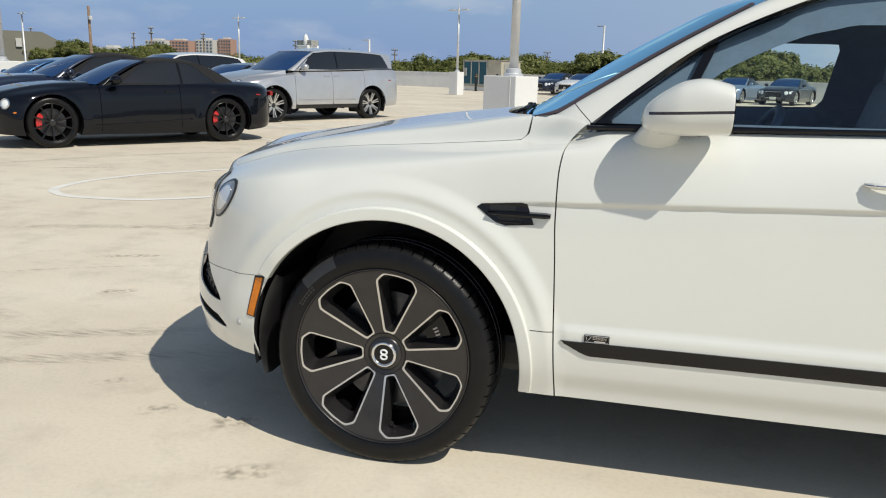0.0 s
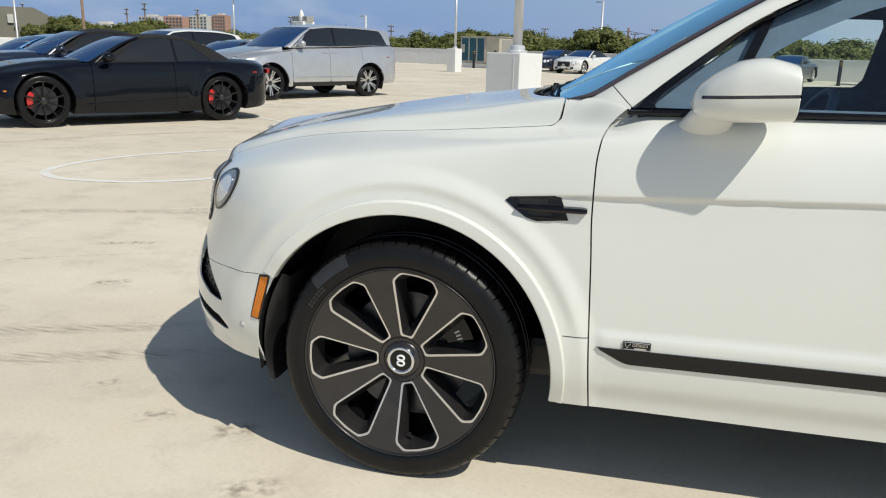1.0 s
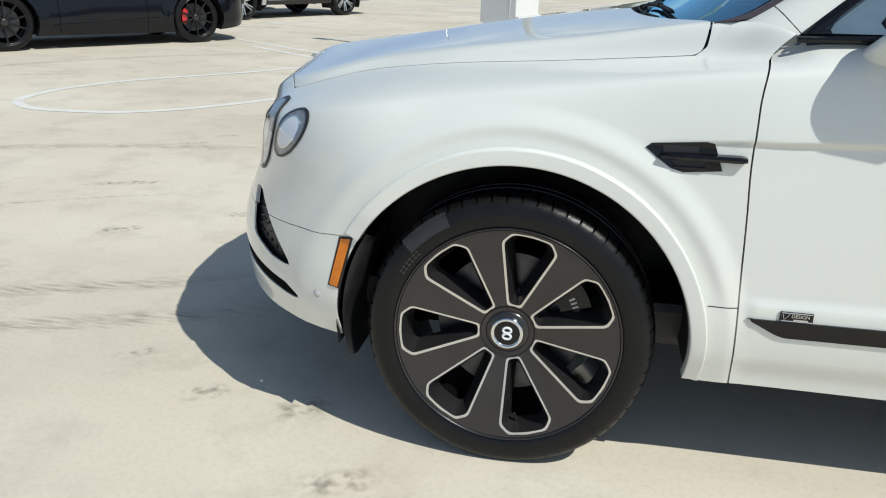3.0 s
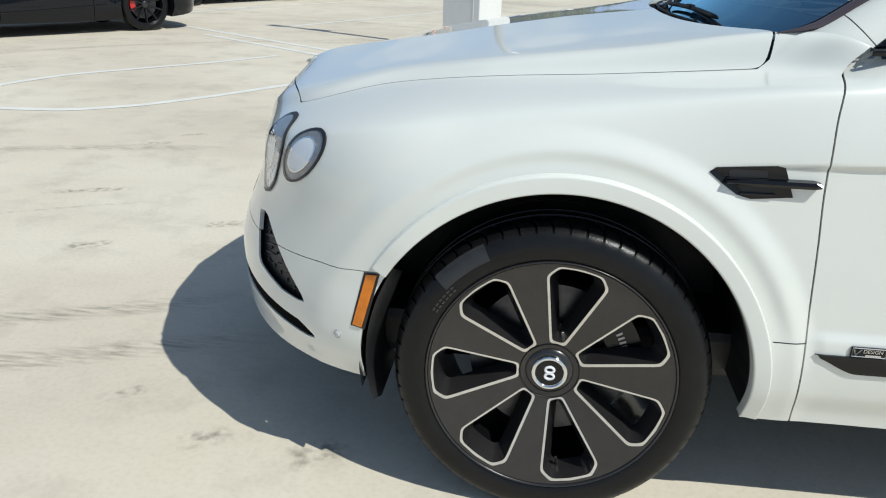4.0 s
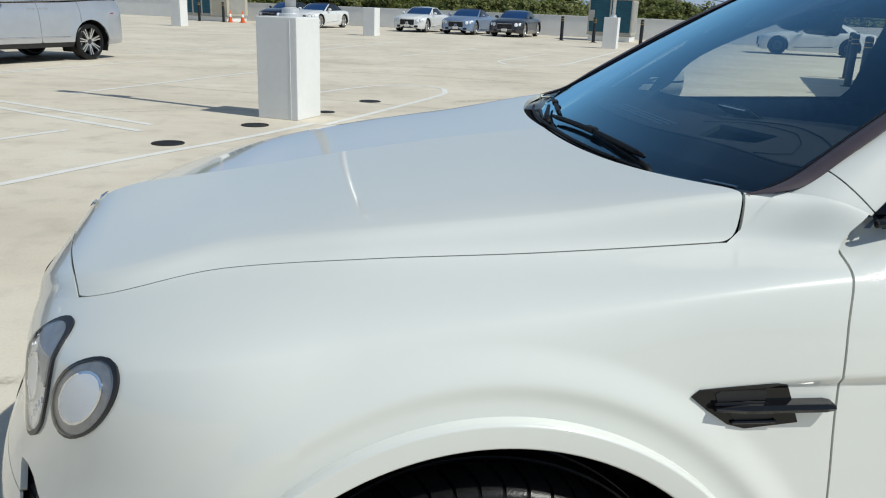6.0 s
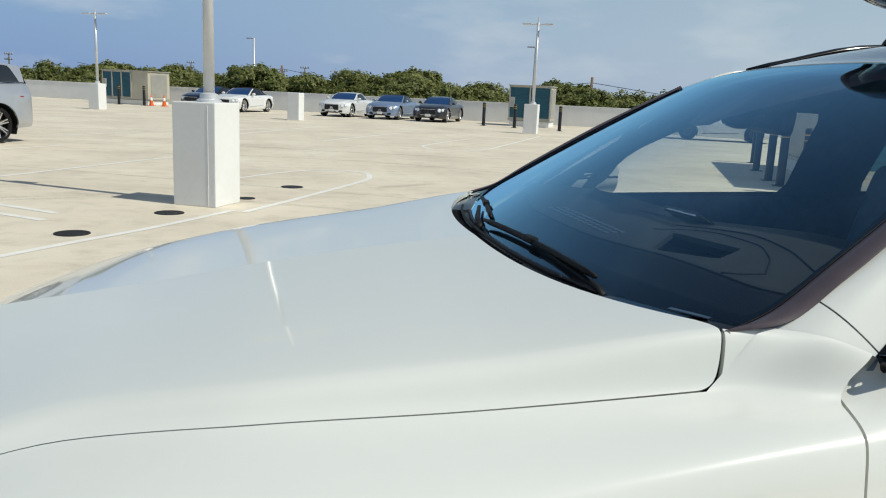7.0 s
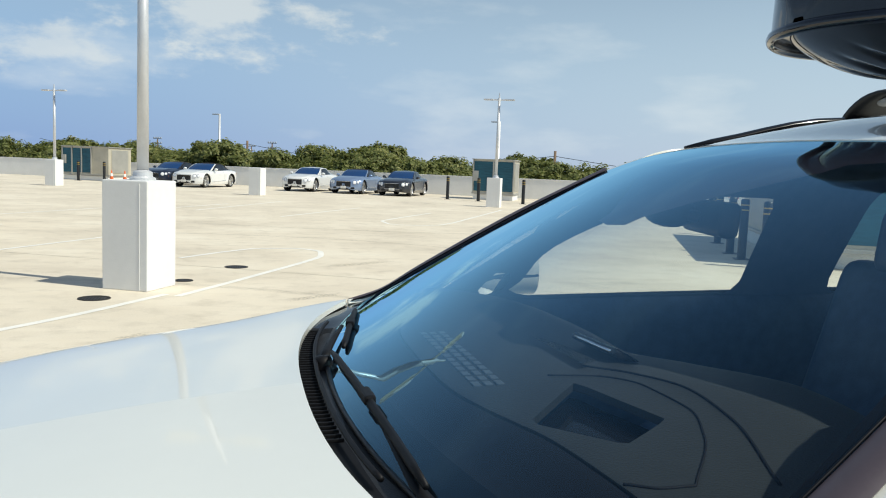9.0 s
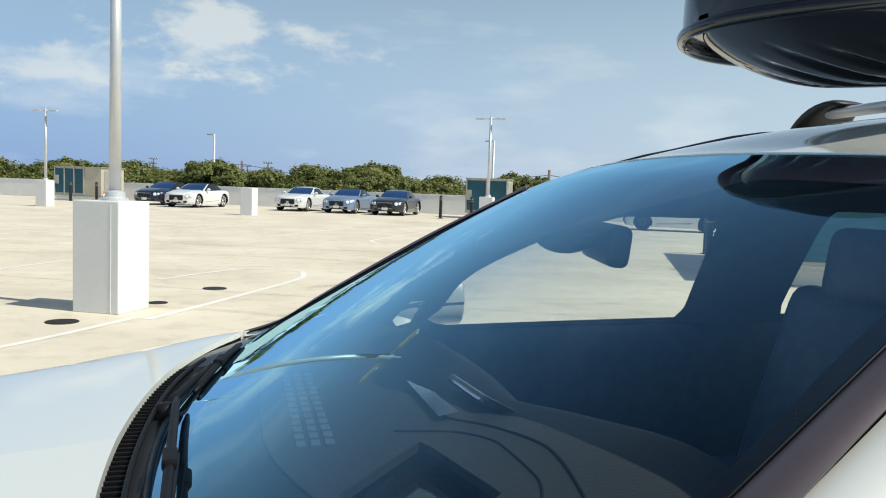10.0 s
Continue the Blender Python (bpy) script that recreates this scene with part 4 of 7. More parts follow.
def lamp_block(u, v, tall=4.75, lamp=True):
    """White concrete pedestal and, on it, a round lamp pole with two heads."""
    w = 0.595
    ob = thing("lamp_pedestal", deck(u, v), "white painted square concrete pedestal with conduit joint", "pedestal", "lamp pedestals")
    bm = bmesh.new()
    box(bm, (w, w, 1.285), (0, 0, 0.6425), 0.014)
    part("pedestal_body", bm, WHITE_WALL, ob)
    bm = bmesh.new()
    box(bm, (0.007, 0.005, 1.24), (w * 0.33, -w / 2 - 0.002, 0.63), 0.001)
    part("joint_strip", bm, WHITE_WALL, ob)
    if not lamp:
        return ob
    pole = thing("street_lamp", deck(u + 0.04, v, 1.285), "tall round grey metal lamp pole with two flat lamp heads", "lamp", "deck lamps")
    bm = bmesh.new()
    tube(bm, (0, 0, 0.0), (0, 0, tall - 1.285), 0.069, 0.055, 24)
    part("pole", bm, POLE_METAL, pole, smooth=True)
    bm = bmesh.new()
    lathe(bm, [(0.001, 0.0), (0.15, 0.0), (0.15, 0.03), (0.115, 0.045), (0.11, 0.10), (0.075, 0.115), (0.07, 0.12)], "z", 24)
    part("base_collar", bm, POLE_METAL, pole)
    bm = bmesh.new()
    tube(bm, (0, 0, tall - 1.285), (0, 0, tall - 1.285 + 0.22), 0.03, 0.02, 12)
    part("top_spike", bm, POLE_METAL, pole)
    for sg in (-1, 1):
        bm = bmesh.new()
        box(bm, (0.42, 0.19, 0.07), (sg * 0.47, 0, tall - 1.36), 0.025)
        tube(bm, (sg * 0.04, 0, tall - 1.37), (sg * 0.3, 0, tall - 1.36), 0.028, n=10)
        part("lamp_head", bm, POLE_METAL, pole)
    return ob


for u, v in ((-4.85, 7.24), (-4.7, 33.0), (-16.1, 33.2), (-26.75, 32.6), (-47.2, 32.4), (-19.9, 5.74)):
    lamp_block(u, v, lamp=u != -16.1)

# ---- parked cars ----
def stand(wx, wy, heading, half=0.93):
    """Pose of a car whose left front wheel stands at (wx, wy); heading: direction of its tail in degrees."""
    h = radians(heading)
    side = Vector((math.sin(h), -math.cos(h), 0))
    return Matrix.Translation(Vector((wx, wy, 0)) - side * half) @ Matrix.Rotation(h, 4, "Z")


parked_car(stand(-7.90, 7.10, 53), "glossy black convertible with a black soft top and red brake calipers", "car", COUPE, G_COUPE, P_BLACK, S_BLACK, soft_top=FABRIC, scale=(1, 1, 1.02))
parked_car(stand(-7.68, 14.4, 63.5), "silver luxury off-road estate with dark tinted rear windows", "car", SUV, G_TALL, P_SILVER, S_BRIGHT, trim=CHROME, scale=(1.1, 1.02, 1.04))
parked_car(stand(-10.2, 8.95, 55), "dark navy convertible with chrome window trim", "car", COUPE, G_COUPE, P_NAVY, S_BLACK, soft_top=FABRIC, trim=CHROME, scale=(1, 1, 1.08))
parked_car(stand(-12.9, 17.0, 66), "white estate car with dark side windows", "car", SUV, G_ESTATE, P_WHITE, S_DARK)
parked_car(stand(-10.1, 15.7, 65), "dark blue coupe with chrome window line", "car", COUPE, G_COUPE, P_NAVY, S_DARK, trim=CHROME)
parked_car(stand(-12.4, 10.5, 56), "bright blue coupe with dark windows", "car", COUPE, G_COUPE, P_BLUE, S_DARK)
parked_car(deck(2.05, 37.0, 0, 0), "white coupe with dark alloy wheels", "car", COUPE, G_COUPE, P_WHITE, S_DARK)
for px_u, lab, mat_, soft, sty in ((-26.2, "dark blue convertible with a closed black soft top", P_NAVY, FABRIC, S_DARK), (-23.1, "white convertible with a black soft top", P_WHITE, FABRIC, S_FIVE),
                             (-17.2, "pearl white coupe with dark windows", P_WHITE, None, S_FIVE), (-14.3, "steel blue coupe with a dark soft top", P_STEELBLUE, FABRIC, S_FIVE), (-11.5, "charcoal grey coupe with an upright grille", P_GREY, None, S_FIVE)):
    parked_car(deck(px_u, 39.2 if px_u == -23.1 else 40.9, 0, 90), lab, "car", COUPE, G_COUPE, mat_, sty, soft_top=soft, trim=CHROME)


# ---- the white car in front ----
car = thing("white_suv", Matrix(), "pearl white luxury off-road car with dark machined wheels", "car")
DOOR_X = ([0.30, 0.50, 0.76, 0.90, 1.02, 1.10, 1.15, 1.20], [0.588, 0.576, 0.564, 0.557, 0.558, 0.568, 0.598, 0.650])


def door_seam(z):
    return spline(*DOOR_X, z)


def crease(x, z):
    if x < 0.26:
        return 0.0
    zc = 0.943 + 0.037 * (x - 0.565)
    foot_ = 0.009 * smooth(0.562, 0.543, z) * smooth(0.33, 0.40, z)
    fold = 0.010 * smooth(zc - 0.007, zc + 0.003, z) * smooth(zc + 0.20, zc + 0.01, z) * smooth(0.26, 0.62, x)
    return fold + foot_ * smooth(0.57, 0.62, x)


P = SUV
ARCH = P["arch"]
us = nose_steps(P, 34) + span(P["nose"][0], 0.78, 190) + span(0.81, P["tail"][0], 74) + tail_steps(P, 14)
full_side = shell(P, us, span(0, 4, 150), crease, flare=0.014, cove=0.006)
full_top = shell(P, [u for u in us if u < 0.68], span(4, 4.9, 20) + span(5, 6, 20))


def out_of_arch(p):
    return min(math.hypot(p.x, p.z - 0.385), math.hypot(p.x - P["wheelbase"], p.z - 0.385)) - ARCH


def seam_y(x):
    return -shell_point(x, 4).y


def shell_point(x, s):
    return shell(P, [x], [s]).v[0]


SEAM = [(x, seam_y(x)) for x in span(-0.80, 0.66, 120)]


SEAM_X, SEAM_Y = [q[0] for q in SEAM], [q[1] for q in SEAM]


def hood_in(p):
    y = abs(p.y)
    d1 = np.interp(p.x, SEAM_X, SEAM_Y) - y
    d2 = 0.282 + 0.16 * y * y + 0.26 * y**4 - p.x
    d3 = p.x + 0.885 - 0.158 * (y / 0.579) ** 1.5
    r = 0.085
    c = r - math.hypot(max(r - d1, 0), max(r - d2, 0)) if d1 < r and d2 < r else min(d1, d2)
    return min(c, d3)


def in_poly(pts):
    """Distance inside a convex outline in x and z (positive inside)."""
    edges = []
    area = sum(a[0] * b[1] - b[0] * a[1] for a, b in zip(pts, pts[1:] + pts[:1]))
    for a, b in zip(pts, pts[1:] + pts[:1]):
        d = Vector((b[0] - a[0], b[1] - a[1])).normalized() * (1 if area > 0 else -1)
        edges.append((a, d))
    return lambda p: min((p.x - a[0]) * -d.y + (p.z - a[1]) * d.x for a, d in edges)


GAP = 0.0022
side = full_side.cut(out_of_arch)
bump_z = lambda p: p.z - (0.632 + 0.05 * (p.x + 0.45))
both = lambda s: s.plus(s.mirrored())
hood = both(full_top.cut(lambda p: hood_in(p) - 0.0019))
hood.part("hood", WHITE_PAINT, car)
INTAKE = [(-0.83, 0.662), (-0.785, 0.676), (-0.745, 0.632), (-0.668, 0.557), (-0.622, 0.498), (-0.71, 0.505), (-0.81, 0.54)]
fender = side.cut(lambda p: door_seam(p.z) - GAP - p.x).cut(lambda p: max(bump_z(p) - 0.0011, p.x + 0.2)).cut(lambda p: -in_poly(INTAKE)(p))
bumper = side.cut(lambda p: min(-bump_z(p) - 0.0011, -0.2 - p.x))
corner = full_top.cut(lambda p: -hood_in(p) - 0.0019)
corner_f, corner_b = corner.cut(lambda p: -0.3 - p.x), corner.cut(lambda p: p.x + 0.3).cut(lambda p: 0.66 - p.x).cut(lambda p: abs(p.y) - 0.758 - 0.008 * smooth(0.44, 0.46, p.x))
for s in (False, True):
    f = lambda q: q.mirrored() if s else q
    f(fender).part("front_fender", WHITE_PAINT, car)
    f(corner_b).part("fender_corner", WHITE_PAINT, car)
    f(side.cut(lambda p: min(p.x - door_seam(p.z) - GAP, 1.72 - GAP - p.x))).part("front_door", WHITE_PAINT, car)
    f(side.cut(lambda p: min(p.x - 1.72 - GAP, 2.72 + 0.25 * (p.z - 0.6) - GAP - p.x))).part("rear_door", WHITE_PAINT, car)
    f(side.cut(lambda p: p.x - (2.72 + 0.25 * (p.z - 0.6)) - GAP)).part("rear_quarter", WHITE_PAINT, car)


in_intake = in_poly(INTAKE)
slot_h = lambda p: min(0.019, max(0.004, 0.45 * (-0.60 - p.x)))
slot_z = lambda p: p.z - (0.421 - 0.15 * (p.x + 0.63))
skin = bumper.cut(lambda p: -in_intake(p))
slotted = skin.cut(lambda p: -0.605 - p.x)
front_low = skin.cut(lambda p: p.x + 0.605).plus(slotted.cut(lambda p: slot_z(p) - slot_h(p))).plus(slotted.cut(lambda p: -slot_z(p) - slot_h(p)))
both(front_low).part("front_bumper", WHITE_PAINT, car, rim=0.005)
for s in (False, True):
    f = lambda q: q.mirrored() if s else q
    vent_ = f(side.cut(lambda p: in_intake(p) + 0.01).lifted(-0.03)).part("side_intake", BLACK_TRIM, car, rim=0)
    f(side.cut(lambda p: -0.6 - p.x).cut(lambda p: slot_z(p) + 0.03).cut(lambda p: 0.03 - slot_z(p)).lifted(-0.004)).part("lower_intake", SLOT_BLACK, car, rim=0)
    for k in range(7):
        zz = 0.505 + k * 0.022
        f(side.cut(lambda p: min(in_intake(p) + 0.006, 0.0034 - abs(p.z - zz - 0.3 * (p.x + 0.72)))).lifted(-0.016)).part("mesh_bar", BLACK_TRIM, vent_, rim=0.012)["kind"] = "stuff"
    for k in range(9):
        xx = -0.81 + k * 0.022
        f(side.cut(lambda p: min(in_intake(p) + 0.006, 0.0034 - abs(p.x - xx + 0.4 * (p.z - 0.55)))).lifted(-0.016)).part("mesh_bar", BLACK_TRIM, vent_, rim=0.012)["kind"] = "stuff"
both(corner_f).part("front_panel", WHITE_PAINT, car)
# dark structure behind the panel gaps
inner = both(full_side.cut(lambda p: out_of_arch(p) - 0.012).cut(lambda p: p.z - 0.33)).lifted(-0.02)
inner.part("inner_body", BLACK_TRIM, car, rim=0)
both(full_top.cut(lambda p: 0.5 - p.x)).lifted(-0.022).part("inner_hood", BLACK_TRIM, car, rim=0)
for ax in (0.0, P["wheelbase"]):
    for sg in (-1, 1):
        bm = bmesh.new()
        r = ARCH * 1.012
        n = 30
        rows = []
        for i in range(n + 1):
            a = math.radians(-8 + i * 198 / n)
            rows.append([bm.verts.new((ax + math.cos(a) * r, sg * y, 0.385 + math.sin(a) * r)) for y in (0.50, 0.70, 0.97)] + [bm.verts.new((ax + math.cos(a) * 0.05, sg * 0.50, 0.385 + math.sin(a) * 0.05))])
        for a, b in zip(rows, rows[1:]):
            for j in range(2):
                bm.faces.new((a[j], b[j], b[j + 1], a[j + 1]))
            bm.faces.new((a[0], b[0], b[3], a[3]))
        part("wheel_well", bm, BLACK_TRIM, car)


def surface_w(x, z):
    """Half-width of the flared flank at a place."""
    a, b = 0.0, 4.0
    for _ in range(13):
        m_ = (a + b) / 2
        a, b = (m_, b) if section(P, x, m_)[1] < z else (a, m_)
    return -shell_point(x, a).y


LIP = ((-0.004, -0.030), (-0.003, -0.002), (-0.001, 0.0015), (0.002, 0.003), (0.034, 0.0046), (0.0365, 0.0040), (0.0385, 0.0016), (0.0400, -0.004), (0.0410, -0.024))
for ax in (0.0, P["wheelbase"]):
    def lip_at(u, v):
        dr, up = LIP[v]
        a = math.radians(-8.6 + 157.6 * u)
        x, z = math.cos(a) * (ARCH + max(dr, 0)), 0.385 + math.sin(a) * (ARCH + max(dr, 0))
        y = surface_w(x, max(z, 0.31))
        up -= 0.006 * smooth(0.93, 1.0, u)
        return (ax + math.cos(a) * (ARCH + dr), -y - up - 0.001, 0.385 + math.sin(a) * (ARCH + dr))
    lip = Sheet.grid(lip_at, span(0, 1, 90), list(range(len(LIP)))).outward((ax, 0, 0.385))
    for sh in (lip, lip.mirrored()):
        sh.part("arch_moulding", WHITE_PAINT, car, rim=0)
for sh in (full_side, full_side.mirrored()):
    sh.cut(lambda p: p.z - 0.5335).cut(lambda p: 0.536 - p.z).cut(lambda p: p.x - 0.50).cut(lambda p: door_seam(p.z) - p.x).lifted(0.0005).part("panel_joint", BLACK_TRIM, car, rim=0)
bm = bmesh.new()
box(bm, (1.95, 1.86, 0.05), (1.5, 0, 0.335), 0.02)
part("floor_pan", bm, BLACK_TRIM, car)
bm = bmesh.new()
box(bm, (4.3, 1.5, 0.14), (1.6, 0, 0.36), 0.03)
part("underbody", bm, BLACK_TRIM, car)

# cabin lines of the left side
G_MAIN = dict(
    wind=[(0.515, -0.780, 1.205), (0.617, -0.770, 1.268), (0.881, -0.715, 1.430), (1.120, -0.655, 1.566), (1.20, -0.630, 1.600)],
    frame=[(0.640, -0.842, 1.182), (0.78, -0.800, 1.30), (0.978, -0.75, 1.446), (1.264, -0.692, 1.578), (1.42, -0.668, 1.634)],
    bow=(0.14, 0.06), crown=0.045, rise=0.026, tuck=0.10,
    cant=[(1.20, -0.63, 1.60), (1.42, -0.668, 1.634), (2.1, -0.69, 1.685), (2.8, -0.67, 1.66), (3.6, -0.62, 1.56)],
    belt=[(0.632, -0.860, 1.172), (1.4, -0.875, 1.19), (2.2, -0.875, 1.21), (3.0, -0.85, 1.25), (3.75, -0.76, 1.28)],
    back_top=(3.50, -0.60, 1.58), back_low=(3.95, -0.70, 1.28))
cab = cabin(P, G_MAIN, car, None, 2)
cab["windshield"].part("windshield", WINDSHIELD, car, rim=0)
cab["roof"].part("roof", WHITE_PAINT, car, rim=0.02)
cab["back"].part("back_window", DARK_GLASS, car, rim=0)
G = G_MAIN
joint = lambda p: p.x - 0.582 + 1.02 * (p.z - 1.249)


def foot_at(u, v):
    """The fender flowing up into the foot of the windshield pillar."""
    a0, a1 = Vector(G["wind"][0]), Vector(G["frame"][0])
    top = a0.lerp(a1, u) + Vector((-0.006, -0.012, 0.012)) * (4 * u * (1 - u))
    d0, d1 = (a0 - Vector(G["wind"][1])).normalized(), (a1 - Vector(G["frame"][1])).normalized()
    down = (d0.lerp(d1, u) + Vector((0, -0.35, -0.10))).normalized()
    x = 0.37 + 0.268 * u
    low = shell_point(x, 3.55)
    along = (shell_point(x, 3.65) - low).normalized()
    d = (top - low).length
    a, b = low + along * d * 0.42, top + down * d * 0.30
    w = 1 - v
    p = low * w**3 + a * 3 * w * w * v + b * 3 * w * v * v + top * v**3
    k = smooth(0.0, 0.8, u)
    k += (1 - k) * smooth(0.25, 1.0, v) * smooth(0.0, 0.3, u)
    q = shell_point(x + (0.515 - x) * v * (1 - u), 3.55 + 1.43 * v)
    return q.lerp(p, k) + Vector((0, -0.001, 0.0014)) * smooth(0, 0.12, v) * smooth(0, 0.3, u)


foot = Sheet.grid(foot_at, span(0, 1, 26), span(0, 1, 16)).outward((0.6, 0, 0.6))
clear_of_glass = lambda p: max(abs(p.y) - 0.769 + 0.1 * max(p.x - 0.5, 0), 0.447 - p.x)
# its shading flows out of the fender's
for i in range(18):
    for j in range(17):
        u, v = i / 26, j / 16
        x = 0.37 + 0.268 * u
        x, s_ = x + (0.515 - x) * v * (1 - u), 3.55 + 1.43 * v
        n_ = (shell_point(x + 0.006, s_) - shell_point(x - 0.006, s_)).cross(shell_point(x, s_ + 0.03) - shell_point(x, s_ - 0.03)).normalized()
        n_ = n_ if n_.y < 0 or n_.z > 0.9 else -n_
        foot.n[i * 17 + j] = n_.lerp(foot.n[i * 17 + j], smooth(0.0, 0.66, u)).normalized()
for s in (False, True):
    f = lambda q: q.mirrored() if s else q
    f(cab["pillar"].cut(lambda p: joint(p) - 0.002)).part("windshield_pillar", WHITE_PAINT, car, rim=0.02)
    f(cab["pillar"].cut(lambda p: -joint(p) - 0.002)).part("pillar_foot", WHITE_PAINT, car, rim=0)
    f(foot.cut(lambda p: door_seam(p.z) - GAP - p.x).cut(clear_of_glass)).part("fender_top", WHITE_PAINT, car, rim=0)
    top_z = lambda p: spline([q[0] for q in G["cant"]], [q[2] for q in G["cant"]], p.x) - 0.03 - p.z
    line = lambda p: p.x - spline([q[2] for q in G["frame"]], [q[0] for q in G["frame"]], p.z)
    flank = cab["side"].cut(lambda p: line(p) - 0.002)
    low_z = lambda p: p.z - 1.195 - 0.012 * (p.x - 1.0)
    inside = lambda p: min(low_z(p), top_z(p), line(p) - 0.030, 3.35 - p.x)
    win = flank.cut(low_z).cut(top_z).cut(lambda p: line(p) - 0.030).cut(lambda p: 3.35 - p.x)
    seat_line = [Vector(G["belt"][0]).lerp(Vector(G["cant"][0]), k / 4) + Vector((0.002, -0.01 * k * (4 - k) / 4, 0)) for k in range(5)]
    f(ribbon([Vector(q) for q in G["frame"]][:4] + [Vector(G["cant"][0])], seat_line, 20, 3).outward((2.2, 0, 0.9)).lifted(-0.003)).part("frame_gasket", BLACK_GLOSS, car, rim=0)
    f(win.cut(lambda p: 1.69 + 0.15 * (p.z - 1.2) - p.x)).part("front_window", TINTED, car, rim=0)
    f(win.cut(lambda p: p.x - 1.95 - 0.20 * (p.z - 1.2))).part("rear_window", TINTED, car, rim=0)
    f(win.cut(lambda p: p.x - 1.69 - 0.15 * (p.z - 1.2)).cut(lambda p: 1.95 + 0.20 * (p.z - 1.2) - p.x).lifted(0.001)).part("window_post", BLACK_GLOSS, car, rim=0.01)
    f(flank.cut(lambda p: -inside(p))).part("window_frame", BLACK_GLOSS, car, rim=0.01)
    post = lambda p: p.x - 0.935 - 0.45 * (p.z - 1.3)
    f(win.cut(lambda p: post(p) + 0.014).cut(lambda p: 0.014 - post(p)).lifted(0.002)).part("quarter_post", BLACK_GLOSS, car, rim=0.01)


def main_wheel(parent, ax, sg):
    """Big dark wheel with seven machined windows."""
    w = new("wheel")
    w.parent = parent
    w.matrix_basis = Matrix.Translation((ax, sg * 0.999, 0.384)) @ Matrix.Rotation(0 if sg < 0 else math.pi, 4, "Z") @ Matrix.Rotation(radians(-2.2), 4, "X")
    w["label"] = "dark alloy wheel with seven machined silver-edged windows"
    v, f = tyre_mesh(0.393, 0.303, 0.285, 240)
    v = [(x, y, max(z, -0.3835)) for x, y, z in v]
    tyre = link("tyre", mesh_of("tyre", v, f), w, RUBBER)
    tyre.data.set_sharp_from_angle(angle=radians(32))
    # smooth sidewall sector, its bright sky sheen painted on as paler rubber
    for a0, a1 in ((118, 140),):
        bm = bmesh.new()
        rows = [[bm.verts.new((math.cos(math.radians(a)) * r, y, math.sin(math.radians(a)) * r)) for r, y in ((0.340, -0.0012), (0.352, 0.0010), (0.362, 0.0038), (0.372, 0.0085), (0.3800, 0.0160))] for a in span(a0, a1, 16)]
        for r0, r1 in zip(rows, rows[1:]):
            for j in range(4):
                bm.faces.new((r0[j], r0[j + 1], r1[j + 1], r1[j]))
        part("sidewall_patch", bm, RUBBER_SHEEN, tyre, smooth=True)
    # small raised marks in two rows on the sidewall
    for r in (0.322, 0.331):
        for a0 in (137, 139.4, 141.8, 144.2, 146.6, 149.0):
            bm = bmesh.new()
            rows = [[bm.verts.new((math.cos(math.radians(a)) * q, y, math.sin(math.radians(a)) * q)) for q, y in ((r, -0.0014), (r + 0.0025, -0.0020), (r + 0.005, -0.0014))] for a in span(a0, a0 + 1.7, 3)]
            for r0, r1 in zip(rows, rows[1:]):
                for j in range(2):
                    bm.faces.new((r0[j], r0[j + 1], r1[j + 1], r1[j]))
            part("sidewall_mark", bm, RUBBER_MARK, tyre, smooth=True)
    n_win, step = 7, math.tau / 7
    phase = math.radians(WHEEL_PHASE)
    wedge = [(0.080, -0.016), (0.258, -0.070), (0.286, -0.050), (0.292, 0.0), (0.286, 0.050), (0.258, 0.070), (0.080, 0.016)]
    edges = []
    for a, b in zip(wedge, wedge[1:] + wedge[:1]):
        d = Vector((b[0] - a[0], b[1] - a[1])).normalized()
        edges.append((a, d))

    def win(p):
        r, a = math.hypot(p.x, p.z), math.atan2(p.z, p.x) - phase
        a = (a + step / 2) % step - step / 2
        x, y = r * math.cos(a), r * math.sin(a)
        ds = [(x - q[0]) * -d.y + (y - q[1]) * d.x for q, d in edges]
        k = 0.0032
        return -k * math.log(sum(math.exp(-min(max(d, -0.3), 0.3) / k) for d in ds))

    def face(r, a):
        return (math.cos(a) * r, 0.008 + 0.058 * max(1 - r / 0.300, 0), math.sin(a) * r)
    plate = Sheet.grid(face, span(0.052, 0.300, 44), [phase + math.tau * i / 420 for i in range(421)]).outward((0, 0.5, 0))
    plate.cut(lambda p: -win(p) - 0.0045).part("rim_face", RIM_DARK, w, rim=0.004)
    # machined edge, sloping into each window
    cut_edge = plate.cut(lambda p: min(win(p) + 0.0045, 0.0015 - win(p)))
    cut_edge.v = [p + Vector((0, max(0, win(p) + 0.0045) * 0.5, 0)) for p in cut_edge.v]
    for i in range(n_win):
        c = Vector((math.cos(phase + i * step), 0, math.sin(phase + i * step)))
        mine = cut_edge.cut(lambda p: Vector((p.x, 0, p.z)).normalized().dot(c) - math.cos(step / 2))
        mine.part("machined_edge", SILVER_CUT, w, rim=0.002)
        # walls of the window, narrowing inwards
        wall = plate.cut(lambda p: min(win(p) - 0.0012, 0.022 - win(p))).cut(lambda p: Vector((p.x, 0, p.z)).normalized().dot(c) - math.cos(step / 2))
        wall.v = [p + Vector((0, 0.003 + max(0, win(p) - 0.0012) * 2.6, 0)) for p in wall.v]
        wall.n = [(n * 0.35 + Vector((p.x, 0, p.z)).normalized() * 0.3).normalized() for p, n in zip(wall.v, wall.n)]
        link("window_wall", mesh_of("window_wall", wall.v, wall.f), w, RIM_DARK)
    bm = bmesh.new()
